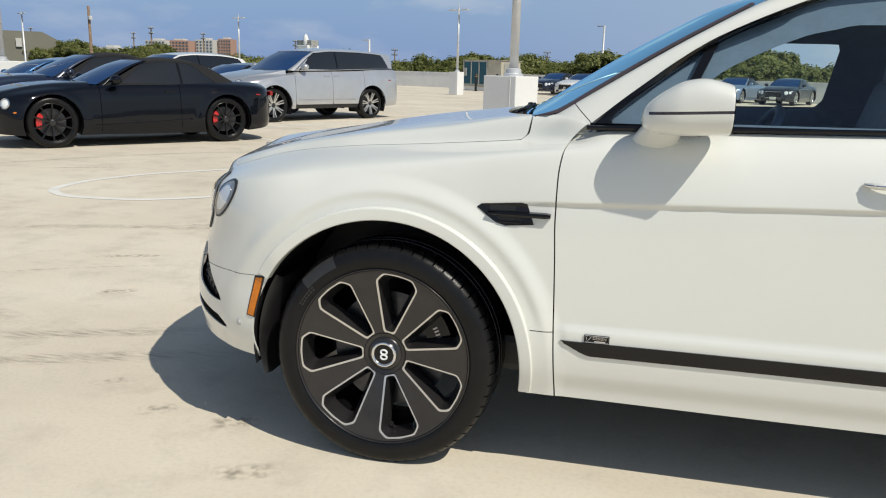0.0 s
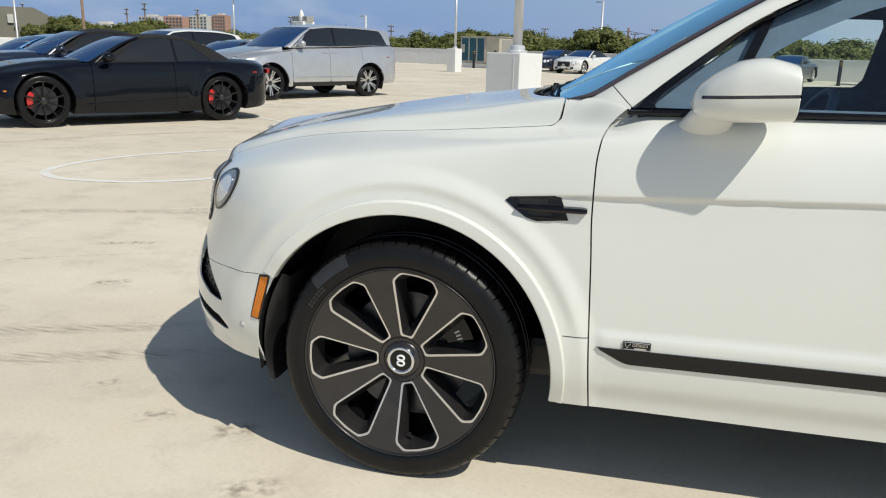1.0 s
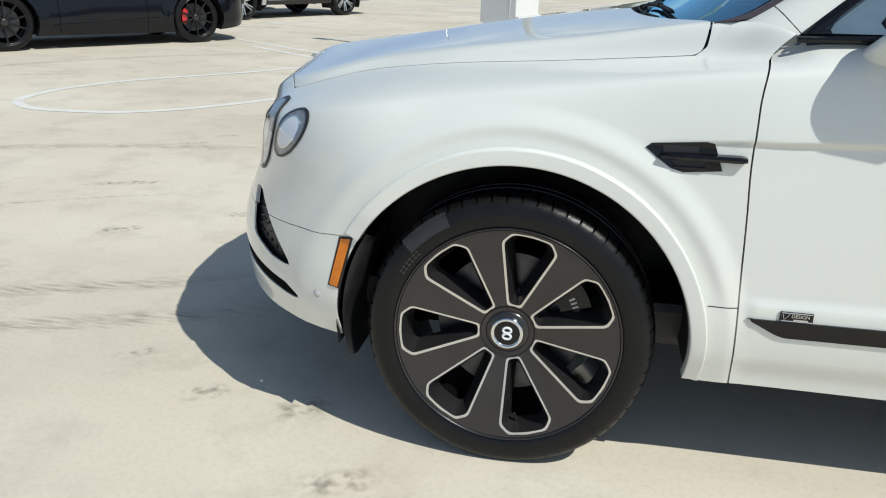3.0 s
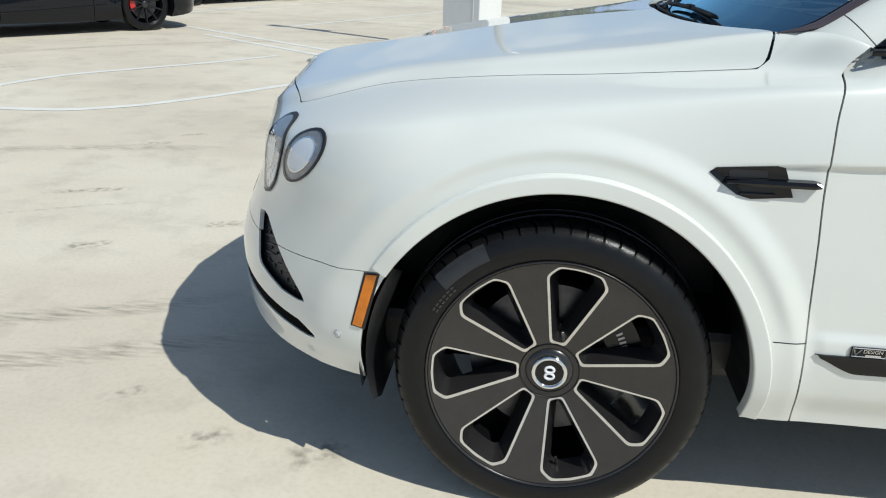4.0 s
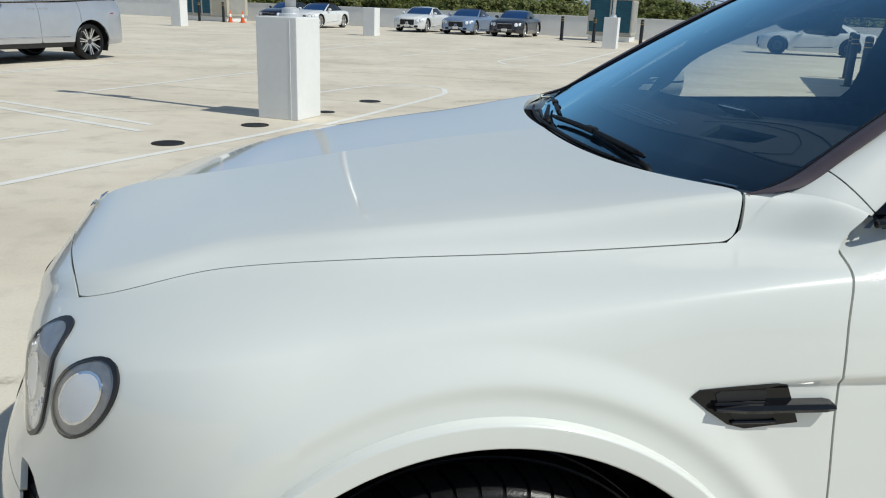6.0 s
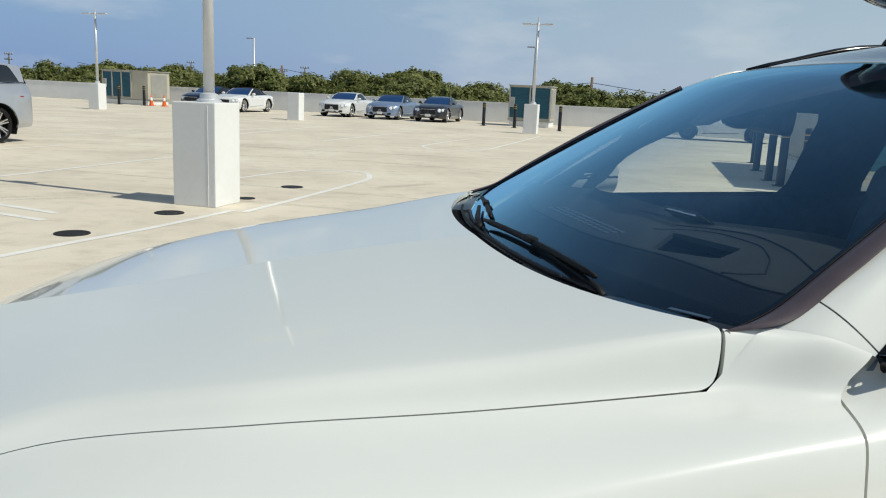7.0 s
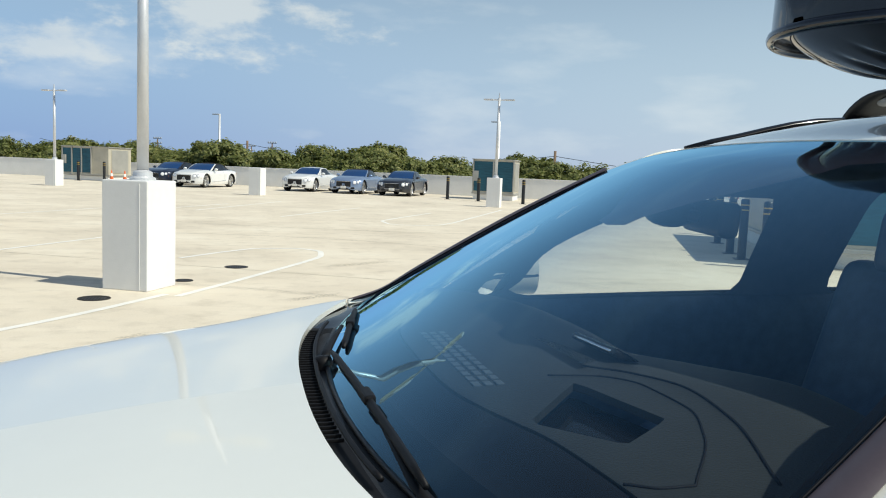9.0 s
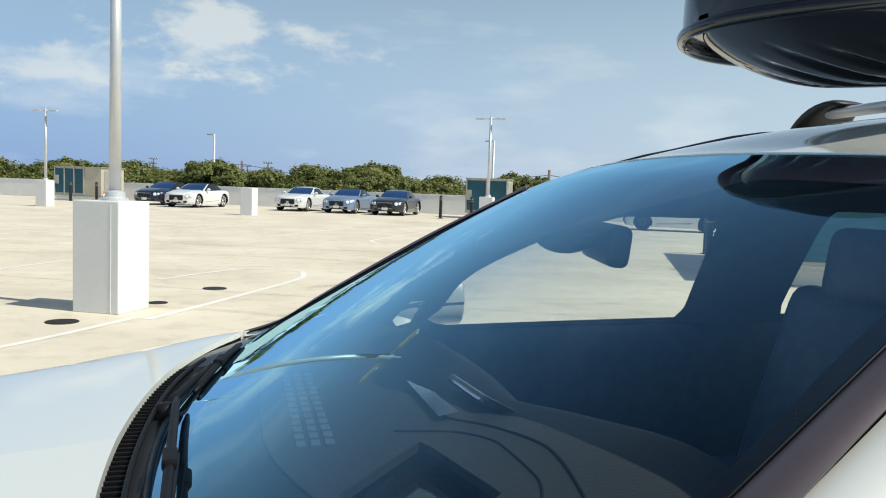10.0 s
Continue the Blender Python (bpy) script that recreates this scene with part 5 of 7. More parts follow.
    lathe(bm, [(0.2995, 0.030), (0.3015, 0.008), (0.3045, 0.002), (0.3070, 0.004), (0.3075, 0.03)], n=120)
    part("rim_flange", bm, RIM_DARK, w, smooth=True)
    bm = bmesh.new()
    lathe(bm, [(0.3005, 0.020), (0.288, 0.075), (0.275, 0.12), (0.275, 0.27)], n=96)
    part("rim_barrel", bm, BLACK_GLOSS, w, smooth=True)
    # hub: ring joint, badge
    bm = bmesh.new()
    lathe(bm, [(0.072, 0.0510), (0.0735, 0.0485), (0.0735, 0.0560)], n=64)
    part("hub_joint", bm, BLACK_TRIM, w)
    bm = bmesh.new()
    lathe(bm, [(0.001, 0.047), (0.046, 0.047), (0.058, 0.050), (0.062, 0.060)], n=48)
    part("hub_cover", bm, RIM_DARK, w, smooth=True)
    bm = bmesh.new()
    lathe(bm, [(0.034, 0.044), (0.036, 0.038), (0.041, 0.0365), (0.0450, 0.039), (0.0460, 0.049)], n=48)
    part("badge_ring", bm, CHROME, w, smooth=True)
    bm = bmesh.new()
    lathe(bm, [(0.0002, 0.0415), (0.0345, 0.0425), (0.0345, 0.048)], n=40)
    badge = part("badge_disc", bm, BLACK_GLOSS, w)
    bm = bmesh.new()
    for z in (0.0088, -0.0088):
        sweep(bm, [(math.cos(t_) * 0.0110, 0.0402, z + math.sin(t_) * 0.0078) for t_ in span(0, math.tau * 15 / 16, 15)], 0.0034, 6, closed=True)
    part("badge_mark", bm, LAMP_WHITE, badge)
    bm = bmesh.new()
    lathe(bm, [(0.07, 0.125), (0.205, 0.125), (0.205, 0.160), (0.07, 0.160)], n=64)
    part("brake_disc", bm, DISC_STEEL, w)
    bm = bmesh.new()
    arc_block(bm, 0.150, 0.234, 0.093, 0.145, math.radians(-11), math.radians(54), 14)
    cal = part("brake_caliper", bm, BLACK_GLOSS, w, "black brake caliper with silver marks")
    for i in range(6):
        bm = bmesh.new()
        m = Matrix.Rotation(-math.radians(12 + i * 3.6), 4, "Y")
        box(bm, (0.017, 0.002, 0.0065), (0.192, 0.0922, 0), 0.0006, m=m)
        part("caliper_mark", bm, STEEL, cal)
    bm = bmesh.new()
    tube(bm, (math.cos(math.radians(-82)) * 0.268, 0.055, math.sin(math.radians(-82)) * 0.268), (math.cos(math.radians(-82)) * 0.245, 0.045, math.sin(math.radians(-82)) * 0.245), 0.004, n=8)
    part("tyre_valve", bm, BLACK_TRIM, w)
    return w


RUBBER_MARK = material("rubber_mark", (0.03, 0.03, 0.031), rough=0.33, vary=0.2, scale=30)
# paler than the tyre: the sheen on the sidewall is in this colour
RUBBER_SHEEN = material("rubber_smooth", (0.028, 0.028, 0.029), rough=0.3, vary=0.2, scale=30)
WHEEL_PHASE = 28.0
front_wheel = main_wheel(car, 0.0, -1)
for ax, sg in ((P["wheelbase"], -1), (0.0, 1), (P["wheelbase"], 1)):
    w = new("wheel")
    w.parent = car
    w.matrix_basis = Matrix.Translation((ax, sg * 0.999, 0.384)) @ Matrix.Rotation(0 if sg < 0 else math.pi, 4, "Z") @ Matrix.Rotation(radians(-2.2), 4, "X")
    twins = {}
    for o in front_wheel.children_recursive:
        c = new(o.name.split(".")[0], o.data)
        c.parent = twins.get(o.parent, w)
        twins[o] = c

# ---- body details ----
HEAD_TOP = ([0.793, 0.80, 0.815, 0.86, 0.91, 0.96, 1.02, 1.05], [1.218, 1.248, 1.268, 1.303, 1.329, 1.337, 1.326, 1.315])
HEAD_LOW = ([0.793, 0.80, 0.82, 0.90, 1.05], [1.208, 1.190, 1.178, 1.172, 1.180])
HEAD_DEEP = ([0.793, 0.80, 0.83, 0.90, 1.05], [0.012, 0.040, 0.066, 0.084, 0.088])
fine_nose = shell(P, nose_steps(P, 60)[8:] + span(P["nose"][0], -0.10, 12), span(1.2, 4.6, 90), crease)
for s in (False, True):
    f = lambda q: q.mirrored() if s else q
    sgn = -1 if not s else 1
    # amber side marker
    marker = [(-0.428, 0.627), (-0.455, 0.625), (-0.490, 0.491), (-0.466, 0.487)]
    f(full_side.cut_poly(marker).lifted(0.004)).part("side_marker", AMBER, car, "amber plastic side marker lens", rim=0.006)
    f(full_side.cut_poly([(-0.421, 0.632), (-0.461, 0.630), (-0.496, 0.487), (-0.459, 0.482)]).lifted(0.0015)).part("marker_frame", BLACK_TRIM, car, rim=0.003)
    # air vent behind the wheel
    vent = [(0.308, 0.919), (0.322, 0.930), (0.45, 0.940), (0.468, 0.936), (0.492, 0.872), (0.402, 0.864), (0.372, 0.872), (0.338, 0.895)]
    body = f(full_side.cut_poly(vent).lifted(0.003)).part("fender_vent", BLACK_GLOSS, car, "gloss black fender vent with a long blade", rim=0.006)
    up = ([(0.348, 0.923), (0.355, 0.928), (0.432, 0.930), (0.432, 0.912), (0.352, 0.910)])
    lo = ([(0.372, 0.893), (0.378, 0.898), (0.446, 0.897), (0.446, 0.880), (0.385, 0.878)])
    for nm, fn in (("upper_slot", up), ("lower_slot", lo)):
        f(full_side.cut_poly(fn).lifted(0.0042)).part(nm, BLACK_TRIM, body, rim=0.002)
    for z0, x0, x1 in ((0.909, 0.345, 0.435), (0.877, 0.378, 0.452)):
        bm = bmesh.new()
        sweep(bm, [(x, sgn * (0.9655 + 0.004), z0) for x in span(x0, x1, 4)], 0.0032, 6)
        part("slot_lip", bm, BLACK_GLOSS, body)
    bm = bmesh.new()
    vs = []
    for x, h in ((0.345, 0.004), (0.40, 0.009), (0.53, 0.009), (0.544, 0.006)):
        vs.append([bm.verts.new((x, sgn * y, 0.903 + dz * h)) for y, dz in ((0.955, 1), (0.978, 0.8), (0.982, 0.0), (0.978, -0.8), (0.955, -1))])
    for a, b in zip(vs, vs[1:]):
        for j in range(4):
            bm.faces.new((a[j], a[j + 1], b[j + 1], b[j]))
    bm.faces.new(vs[0])
    bm.faces.new(vs[-1][::-1])
    part("vent_blade", bm, BLACK_GLOSS, body)
    # black strip and a ridge along the doors
    strip_low = lambda x: 0.468 + 0.042 * (1 - smooth(0.58, 0.70, x))
    strip = lambda p: min(p.z - strip_low(p.x), 0.5115 - p.z, p.x - 0.598)
    st = f(full_side.cut(lambda p: min(strip(p), 2.6 - p.x)).lifted(0.006)).part("door_strip", BLACK_GLOSS, car, "gloss black strip along the door", rim=0.008)
    # parking sensor
    base = min(full_side.v, key=lambda p: (p.x + 0.518) ** 2 + (p.z - 0.452) ** 2)
    bm = bmesh.new()
    lathe(bm, [(0.0005, -0.003), (0.0088, -0.003), (0.0095, 0.001)], n=20)
    lathe(bm, [(0.0100, 0.001), (0.0105, -0.0015), (0.0115, -0.0015), (0.0122, 0.002)], n=20)
    bm.transform(Matrix.Translation((base.x, base.y * (-sgn), base.z)) @ Matrix.Rotation(math.pi if s else 0, 4, "Z") @ Matrix.Rotation(radians(-22 if not s else 22), 4, "Z"))
    part("parking_sensor", bm, SENSOR, car, smooth=True)
    # headlights follow the curve of the body
    for cx, cy, cz, r in ((-0.638, -0.822, 0.866, 0.075), (-0.757, -0.672, 0.832, 0.098)):
        near = sorted(zip(fine_nose.v, fine_nose.n), key=lambda q: (q[0] - Vector((cx, cy, cz))).length)[:80]
        nrm = sum((q[1] for q in near), Vector()).normalized()
        cen = Vector((cx, cy, cz))

        e_h = Vector((0, 0, 1)).cross(nrm).normalized()
        e_h = e_h if e_h.x > 0 else -e_h
        e_v = nrm.cross(e_h)
        e_v = e_v if e_v.z > 0 else -e_v
        wide, tilt = (0.98, 0.55) if r < 0.08 else (0.86, 0.22)

        def away(p):
            d = p - cen
            if d.length > 0.3:
                return 9
            h, v_ = d.dot(e_h), d.dot(e_v)
            return math.hypot((h - tilt * v_) / wide, v_ * (1.0 if r < 0.08 else 0.86))

        def ring(name, r0, r1, up, dome, mt, parent_, label="", rim=0.006):
            sh_ = fine_nose.cut(lambda p: min(r1 - away(p), 0.2 - abs((p - cen).dot(nrm))))
            if r0:
                sh_ = sh_.cut(lambda p: away(p) - r0)
            sh_.v = [p + nrm * (up + dome * max(0, 1 - (away(p) / r) ** 2)) for p in sh_.v]
            return f(sh_).part(name, mt, parent_, label, rim=rim)
        lamp = ring("headlight", r * 0.955, r * 1.045, 0.005, 0.0, BEZEL, car, "round headlight with dark bezel and clear lens")
        if r < 0.08:
            ring("lamp_bowl", r * 0.66, r * 0.955, 0.002, 0.0, LAMP_HOUSING, lamp, rim=0)
            ring("lamp_ring", r * 0.63, r * 0.69, 0.005, 0.0, CHROME, lamp)
            ring("lamp_diffuser", 0, r * 0.64, 0.003, 0.003, LAMP_WHITE, lamp, rim=0)
        else:
            ring("lamp_bowl", 0, r * 0.95, 0.0015, 0.0, LAMP_BLUE, lamp, rim=0)
            ring("lamp_projector", 0, r * 0.36, 0.002, 0.004, LAMP_WHITE, lamp, rim=0.01)
            ring("lamp_ring", r * 0.36, r * 0.44, 0.003, 0.004, CHROME, lamp)
            # upright flutes in the bowl
            for k in range(9):
                fine_h = -0.064 + k * 0.016
                sh_ = fine_nose.cut(lambda p: min(r * 0.93 - away(p), 0.0022 - abs((p - cen).dot(e_h) - tilt * (p - cen).dot(e_v) - fine_h)))
                sh_.v = [p + nrm * 0.0035 for p in sh_.v]
                f(sh_).part("lamp_flute", LAMP_WHITE, lamp, rim=0.003)
            # dark reflection at the bowl's upper rear edge, put in as a grey sheet
            sh_ = fine_nose.cut(lambda p: min(r * 0.945 - away(p), (p - cen).dot(e_v) + 0.55 * (p - cen).dot(e_h) - 0.052))
            sh_.v = [p + nrm * 0.0045 for p in sh_.v]
            f(sh_).part("lamp_shade", LAMP_HOUSING, lamp, rim=0.003)
        ring("lamp_lens", 0, r * 0.965, 0.008, 0.006, LAMP_CLEAR, lamp, rim=0).visible_shadow = False

    # door mirror
    mir = new("door_mirror")
    mir.parent = car
    mir["label"] = "white door mirror with a dark indicator strip"

    def shape(name, fn, nu, nv, mt, parent_, rim=0.0):
        sh_ = Sheet.grid(fn, span(0, 1, nu), span(0, 1, nv)).outward((0.93, -0.99, 1.23))
        f(sh_).part(name, mt, parent_, rim=rim)

    def head(u, v):
        # a drop lying along x: low and narrow towards the nose, tall and blunt at the mirror glass
        t = min(u / 0.9, 1.0)
        x = 0.793 + 0.247 * t ** 1.5
        top = spline(*HEAD_TOP, x)
        low = spline(*HEAD_LOW, x)
        dep = spline(*HEAD_DEEP, x)
        k = 1.0 if u <= 0.9 else max(1 - ((u - 0.9) / 0.1) ** 2, 0) ** 0.5
        x += 0.010 * (1 - k)
        a = v * math.tau
        sp = lambda q, e: math.copysign(abs(q) ** e, q)
        c, s_ = sp(math.cos(a), 0.62), sp(math.sin(a), 0.75)
        y = -1.000 + 1.12 * dep * c * (0.25 + 0.75 * k) + 0.02 * (1 - t)
        z = (top + low) / 2 + (top - low) / 2 * s_ * (0.25 + 0.75 * k)
        return (x, y, z)
    hd = Sheet.grid(head, span(0.0, 1.0, 40), span(0, 1, 48)).outward((0.93, -1.0, 1.24))
    not_glass = lambda p: 1.036 - p.x
    line_ = lambda p: p.z - 1.241 - 0.055 * (p.x - 0.92)
    cap = hd.cut(not_glass)
    belt_ = cap.cut(lambda p: line_(p) + 0.0042).cut(lambda p: 0.0042 - line_(p))
    f(cap.cut(lambda p: line_(p) - 0.0042).plus(cap.cut(lambda p: -line_(p) - 0.0042)).plus(belt_.cut(lambda p: 0.812 - p.x))).part("mirror_cap", WHITE_PAINT, mir, rim=0.004)
    f(belt_.cut(lambda p: p.x - 0.812).lifted(-0.0015)).part("indicator_strip", INDICATOR, mir, "dark indicator strip", rim=0)
    f(hd.cut(lambda p: p.x - 1.036).lifted(-0.004)).part("mirror_glass", MIRROR, mir, rim=0)

    def arm(u, v):
        a = v * math.tau
        w_ = 0.072 - 0.02 * u
        c = Vector((0.838, -0.875, 1.142)).lerp(Vector((0.872, -0.970, 1.205)), u)
        return (c.x + math.cos(a) * w_, c.y + 0.02 * math.sin(a), c.z + math.sin(a) * 0.030 + 0.012 * u)
    shape("mirror_arm", arm, 8, 24, WHITE_PAINT, mir)
    # handle
    bm = bmesh.new()
    hx, hy, hz = 1.53, 0.952, 1.052
    pts = [(hx - 0.105 + 0.21 * k / 8, sgn * (hy + 0.028 * max(math.sin(math.pi * k / 8), 0) ** 0.5), hz) for k in range(9)]
    sweep(bm, pts, [0.007] + [0.013] * 7 + [0.007], 10, 0.8)
    hn = part("door_handle", bm, WHITE_PAINT, car, smooth=True)
    bm = bmesh.new()
    sweep(bm, [(p[0], p[1] + sgn * 0.011, p[2]) for p in pts], 0.0035, 6)
    part("chrome_line", bm, CHROME, hn)
    # belt moulding along the window foot, waist to the rear
    bm = bmesh.new()
    sweep(bm, [polyspline(G["belt"], t_) * 1.0 + Vector((0, -0.006, 0.004)) if not s else Vector((1, -1, 1)) * (polyspline(G["belt"], t_) + Vector((0, -0.006, 0.006))) for t_ in span(0, 0.85, 30)], 0.0075, 8)
    part("belt_moulding", bm, BLACK_GLOSS, car)

# badge plate on the door
bm = bmesh.new()
box(bm, (0.078, 0.005, 0.025), (0.712, -0.996, 0.5265), 0.002)
plate = part("name_plate", bm, BLACK_GLOSS, car, "small black and silver name plate")
bm = bmesh.new()
sweep(bm, [(0.676, -0.999, 0.516), (0.748, -0.999, 0.516), (0.748, -0.999, 0.537), (0.676, -0.999, 0.537)], 0.0012, 6, closed=True)
part("plate_edge", bm, SILVER_CUT, plate)
txt = bpy.data.curves.new("plate_text", "FONT")
txt.body, txt.size, txt.extrude = "DESIGN", 0.0125, 0.0004
tob = new("plate_text", txt)
bpy.context.view_layer.update()
tme = bpy.data.meshes.new_from_object(tob.evaluated_get(bpy.context.evaluated_depsgraph_get()))
bpy.data.objects.remove(tob)
tme.transform(Matrix.Translation((0.699, -0.9995, 0.5255)) @ Matrix.Rotation(math.pi / 2, 4, "X"))
link("plate_text", tme, plate, SILVER_CUT)
bm = bmesh.new()
box(bm, (0.034, 0.001, 0.004), (0.722, -0.9995, 0.5195))
part("text_bar", bm, SILVER_CUT, plate)
bm = bmesh.new()
sweep(bm, [(0.679, -0.9995, 0.533), (0.683, -0.9995, 0.519), (0.695, -0.9995, 0.534)], 0.0011, 6)
part("plate_mark", bm, SILVER_CUT, plate)

# front: grille, flying badge, lower grille, plate
gfront = both(full_side.plus(full_top).cut(lambda p: min(0.27 - abs(p.y), p.z - 0.56, 0.90 - p.z, -0.7 - p.x))).lifted(0.004)
gr = gfront.part("grille", BLACK_GLOSS, car, "black mesh grille", rim=0.02)
bm = bmesh.new()
lathe(bm, [(0.001, 0.0), (0.02, 0.001), (0.035, 0.006), (0.038, 0.012)], "z", 24)
for sg in (-1, 1):
    vs = [bm.verts.new(q) for q in ((0, sg * 0.03, 0.012), (0.012, sg * 0.095, 0.014), (-0.012, sg * 0.105, 0.012), (-0.02, sg * 0.035, 0.010), (0, sg * 0.035, 0.02), (0.004, sg * 0.09, 0.019))]
    for q in ((0, 1, 5, 4), (4, 5, 2, 3), (0, 4, 3), (1, 2, 5), (0, 3, 2, 1)):
        bm.faces.new([vs[i] for i in q])
seat_p, seat_n = min(zip(full_top.v, full_top.n), key=lambda q: math.hypot(q[0].x + 0.848, q[0].y))
bm.transform(Matrix.Translation(seat_p - seat_n * 0.007) @ Matrix.Rotation(math.atan2(seat_n.x, seat_n.z), 4, "Y") @ Matrix.Scale(0.62, 4))
part("hood_badge", bm, CHROME, car, "small winged chrome badge on the hood edge")
# mud flap edge and liner in front of the wheel
for sg in (-1, 1):
    bm = bmesh.new()
    rows = []
    for i in range(24):
        a = math.radians(148 + i * 2.08)
        r = 0.466
        lip = 0.022 + 0.010 * math.sin(i * 0.27)
        rows.append([bm.verts.new((math.cos(a) * rr, sg * y, 0.385 + math.sin(a) * rr)) for rr, y in ((r, 0.955), (r - lip, 0.938), (r - lip, 0.72))])
    for a, b in zip(rows, rows[1:]):
        for j in range(2):
            bm.faces.new((a[j], b[j], b[j + 1], a[j + 1]))
    part("arch_liner", bm, BLACK_TRIM, car, smooth=True)


# ---- cowl, wipers, cabin ----
def hood_edge(y):
    return 0.280 + 0.16 * y * y + 0.26 * y**4


def glass_foot(y):
    q = min(abs(y) / 0.78, 1)
    return 0.515 - 0.14 * (1 - q * q), 1.205 + 0.010 * (1 - q * q)


def glass_end(y):
    """Lower edge of the windshield, tucked below the trailing edge of the hood."""
    x, z = glass_foot(y)
    k = 0.4 * (1 - (abs(y) / 0.79) ** 6)
    return x - 0.102 * k, 1.205 - 0.063 * k


def cowl_at(u, v):
    y = -0.760 + 1.52 * u
    x0, (x1, z1) = hood_edge(y) - 0.012, glass_end(y)
    x = x0 + (x1 + 0.015 - x0) * v
    return (x, y, 1.184 + (z1 + 0.004 - 1.184) * v - 0.010 * math.sin(math.pi * v) * (1 - smooth(0.42, 0.6, abs(y))))


cowl = Sheet.grid(cowl_at, span(0, 1, 60), span(0, 1, 24)).outward((0.4, 0, 0))
for sg in (-1, 1):
    cowl.cut(lambda p: p.y * sg - 0.50).part("windshield_foot", BLACK_GLOSS, car, "black printed lower corner of the windshield", rim=0.01)
cowl.cut(lambda p: 0.50 - abs(p.y)).part("cowl_panel", WIPER_BLACK, car, "black plastic cowl under the windshield", rim=0.02)
for k in range(40):
    bm = bmesh.new()
    y = -0.24 + k * 0.018
    box(bm, (0.036, 0.0035, 0.005), (hood_edge(y) + 0.012, y, 1.181), 0.001)
    part("cowl_slat", bm, WIPER_BLACK, car)
bm = bmesh.new()
sweep(bm, [(hood_edge(y) + 0.031, y, 1.190) for y in span(-0.40, 0.52, 40)], 0.004, 8)
part("cowl_rib", bm, WIPER_BLACK, car, smooth=True)
bm = bmesh.new()
sweep(bm, [(glass_end(y)[0] - 0.003, y, glass_end(y)[1] + 0.001) for y in span(-0.48, 0.48, 50)], 0.004, 8)
part("windshield_seal", bm, BLACK_TRIM, car, smooth=True)


def wiper(pivot, elbow, tip, blade_a, blade_b, name_label):
    w = new("wiper")
    w.parent = car
    w["label"] = name_label
    bm = bmesh.new()
    lathe(bm, [(0.001, 0.022), (0.014, 0.020), (0.018, 0.010), (0.018, -0.02)], "z", 16)
    bm.transform(Matrix.Translation(pivot))
    part("pivot_cap", bm, WIPER_BLACK, w, smooth=True)
    bm = bmesh.new()
    p, e, t = Vector(pivot) + Vector((0, 0, 0.006)), Vector(elbow) - Vector((0, 0, 0.010)), Vector(tip) - Vector((0, 0, 0.008))
    sweep(bm, [p, p.lerp(e, 0.5) + Vector((0, 0, 0.006)), e, e.lerp(t, 0.5), t], [0.010, 0.009, 0.008, 0.006, 0.005], 8, 0.6)
    part("arm", bm, WIPER_BLACK, w, smooth=True)
    bm = bmesh.new()
    a, b = Vector(blade_a) - Vector((0, 0, 0.008)), Vector(blade_b) - Vector((0, 0, 0.006))
    pts = [a.lerp(b, i / 12) + Vector((0, 0, 0.006 * math.sin(math.pi * i / 12))) for i in range(13)]
    sweep(bm, pts, [0.004] + [0.0065] * 11 + [0.004], 6, 1.1)
    part("blade", bm, WIPER_BLACK, w, smooth=True)
    bm = bmesh.new()
    box(bm, (0.055, 0.018, 0.014), (0, 0, 0), 0.004)
    d = (b - a).normalized()
    bm.transform(Matrix.Translation(a.lerp(b, 0.5) + Vector((0, 0, 0.009))) @ d.to_track_quat("X", "Z").to_matrix().to_4x4())
    part("blade_joint", bm, WIPER_BLACK, w)


wiper((0.398, -0.50, 1.160), (0.376, -0.44, 1.206), (0.368, -0.12, 1.218), (0.346, 0.17, 1.212), (0.380, -0.47, 1.214), "black windshield wiper with flat blade")
wiper((0.330, 0.16, 1.178), (0.352, 0.26, 1.206), (0.392, 0.40, 1.214), (0.446, 0.58, 1.216), (0.372, 0.20, 1.212), "black windshield wiper with flat blade")

# dark printed edge of the windshield
wsh = cab["windshield"]
edge_in = lambda p: min((p.x - glass_foot(p.y)[0] - 0.012) * 0.7, 0.735 - 0.235 * smooth(1.2, 1.6, p.z) * 0.55 - abs(p.y), 1.574 + 0.02 * (1 - (p.y / 0.63) ** 2) - p.z, max(abs(p.y) - 0.05 - 0.24 * smooth(1.47, 1.60, p.z), 1.468 - p.z))
print_ = wsh.cut(lambda p: -edge_in(p)).lifted(-0.004)
header = lambda p: max(p.z - 1.562, min(p.z - 1.44, 0.45 - abs(p.y)))
print_.cut(header).part("windshield_edge_print", FRIT, car, rim=0)
print_.cut(lambda p: -header(p)).part("windshield_edge_print", FRIT_DARK, car, rim=0)
# satin mouldings between glass and pillars, curling round the lower corners of the glass
BAND_IN = [(0.462, -0.764, 1.198), (0.525, -0.757, 1.222), (0.656, -0.733, 1.304), (0.895, -0.679, 1.451), (1.10, -0.620, 1.566)]
BAND_OUT = [(0.450, -0.767, 1.197), (0.537, -0.789, 1.219), (0.640, -0.776, 1.287), (0.86, -0.724, 1.427), (1.115, -0.657, 1.571)]
band = ribbon(BAND_IN, BAND_OUT, 40, 6, lambda u, v: Vector((-0.002, -0.003, 0.005)) * (4 * v * (1 - v))).outward((1.0, 0, 0.9))
for sh in (band, band.mirrored()):
    sh.part("pillar_moulding", MOULDING, car, rim=0.006)
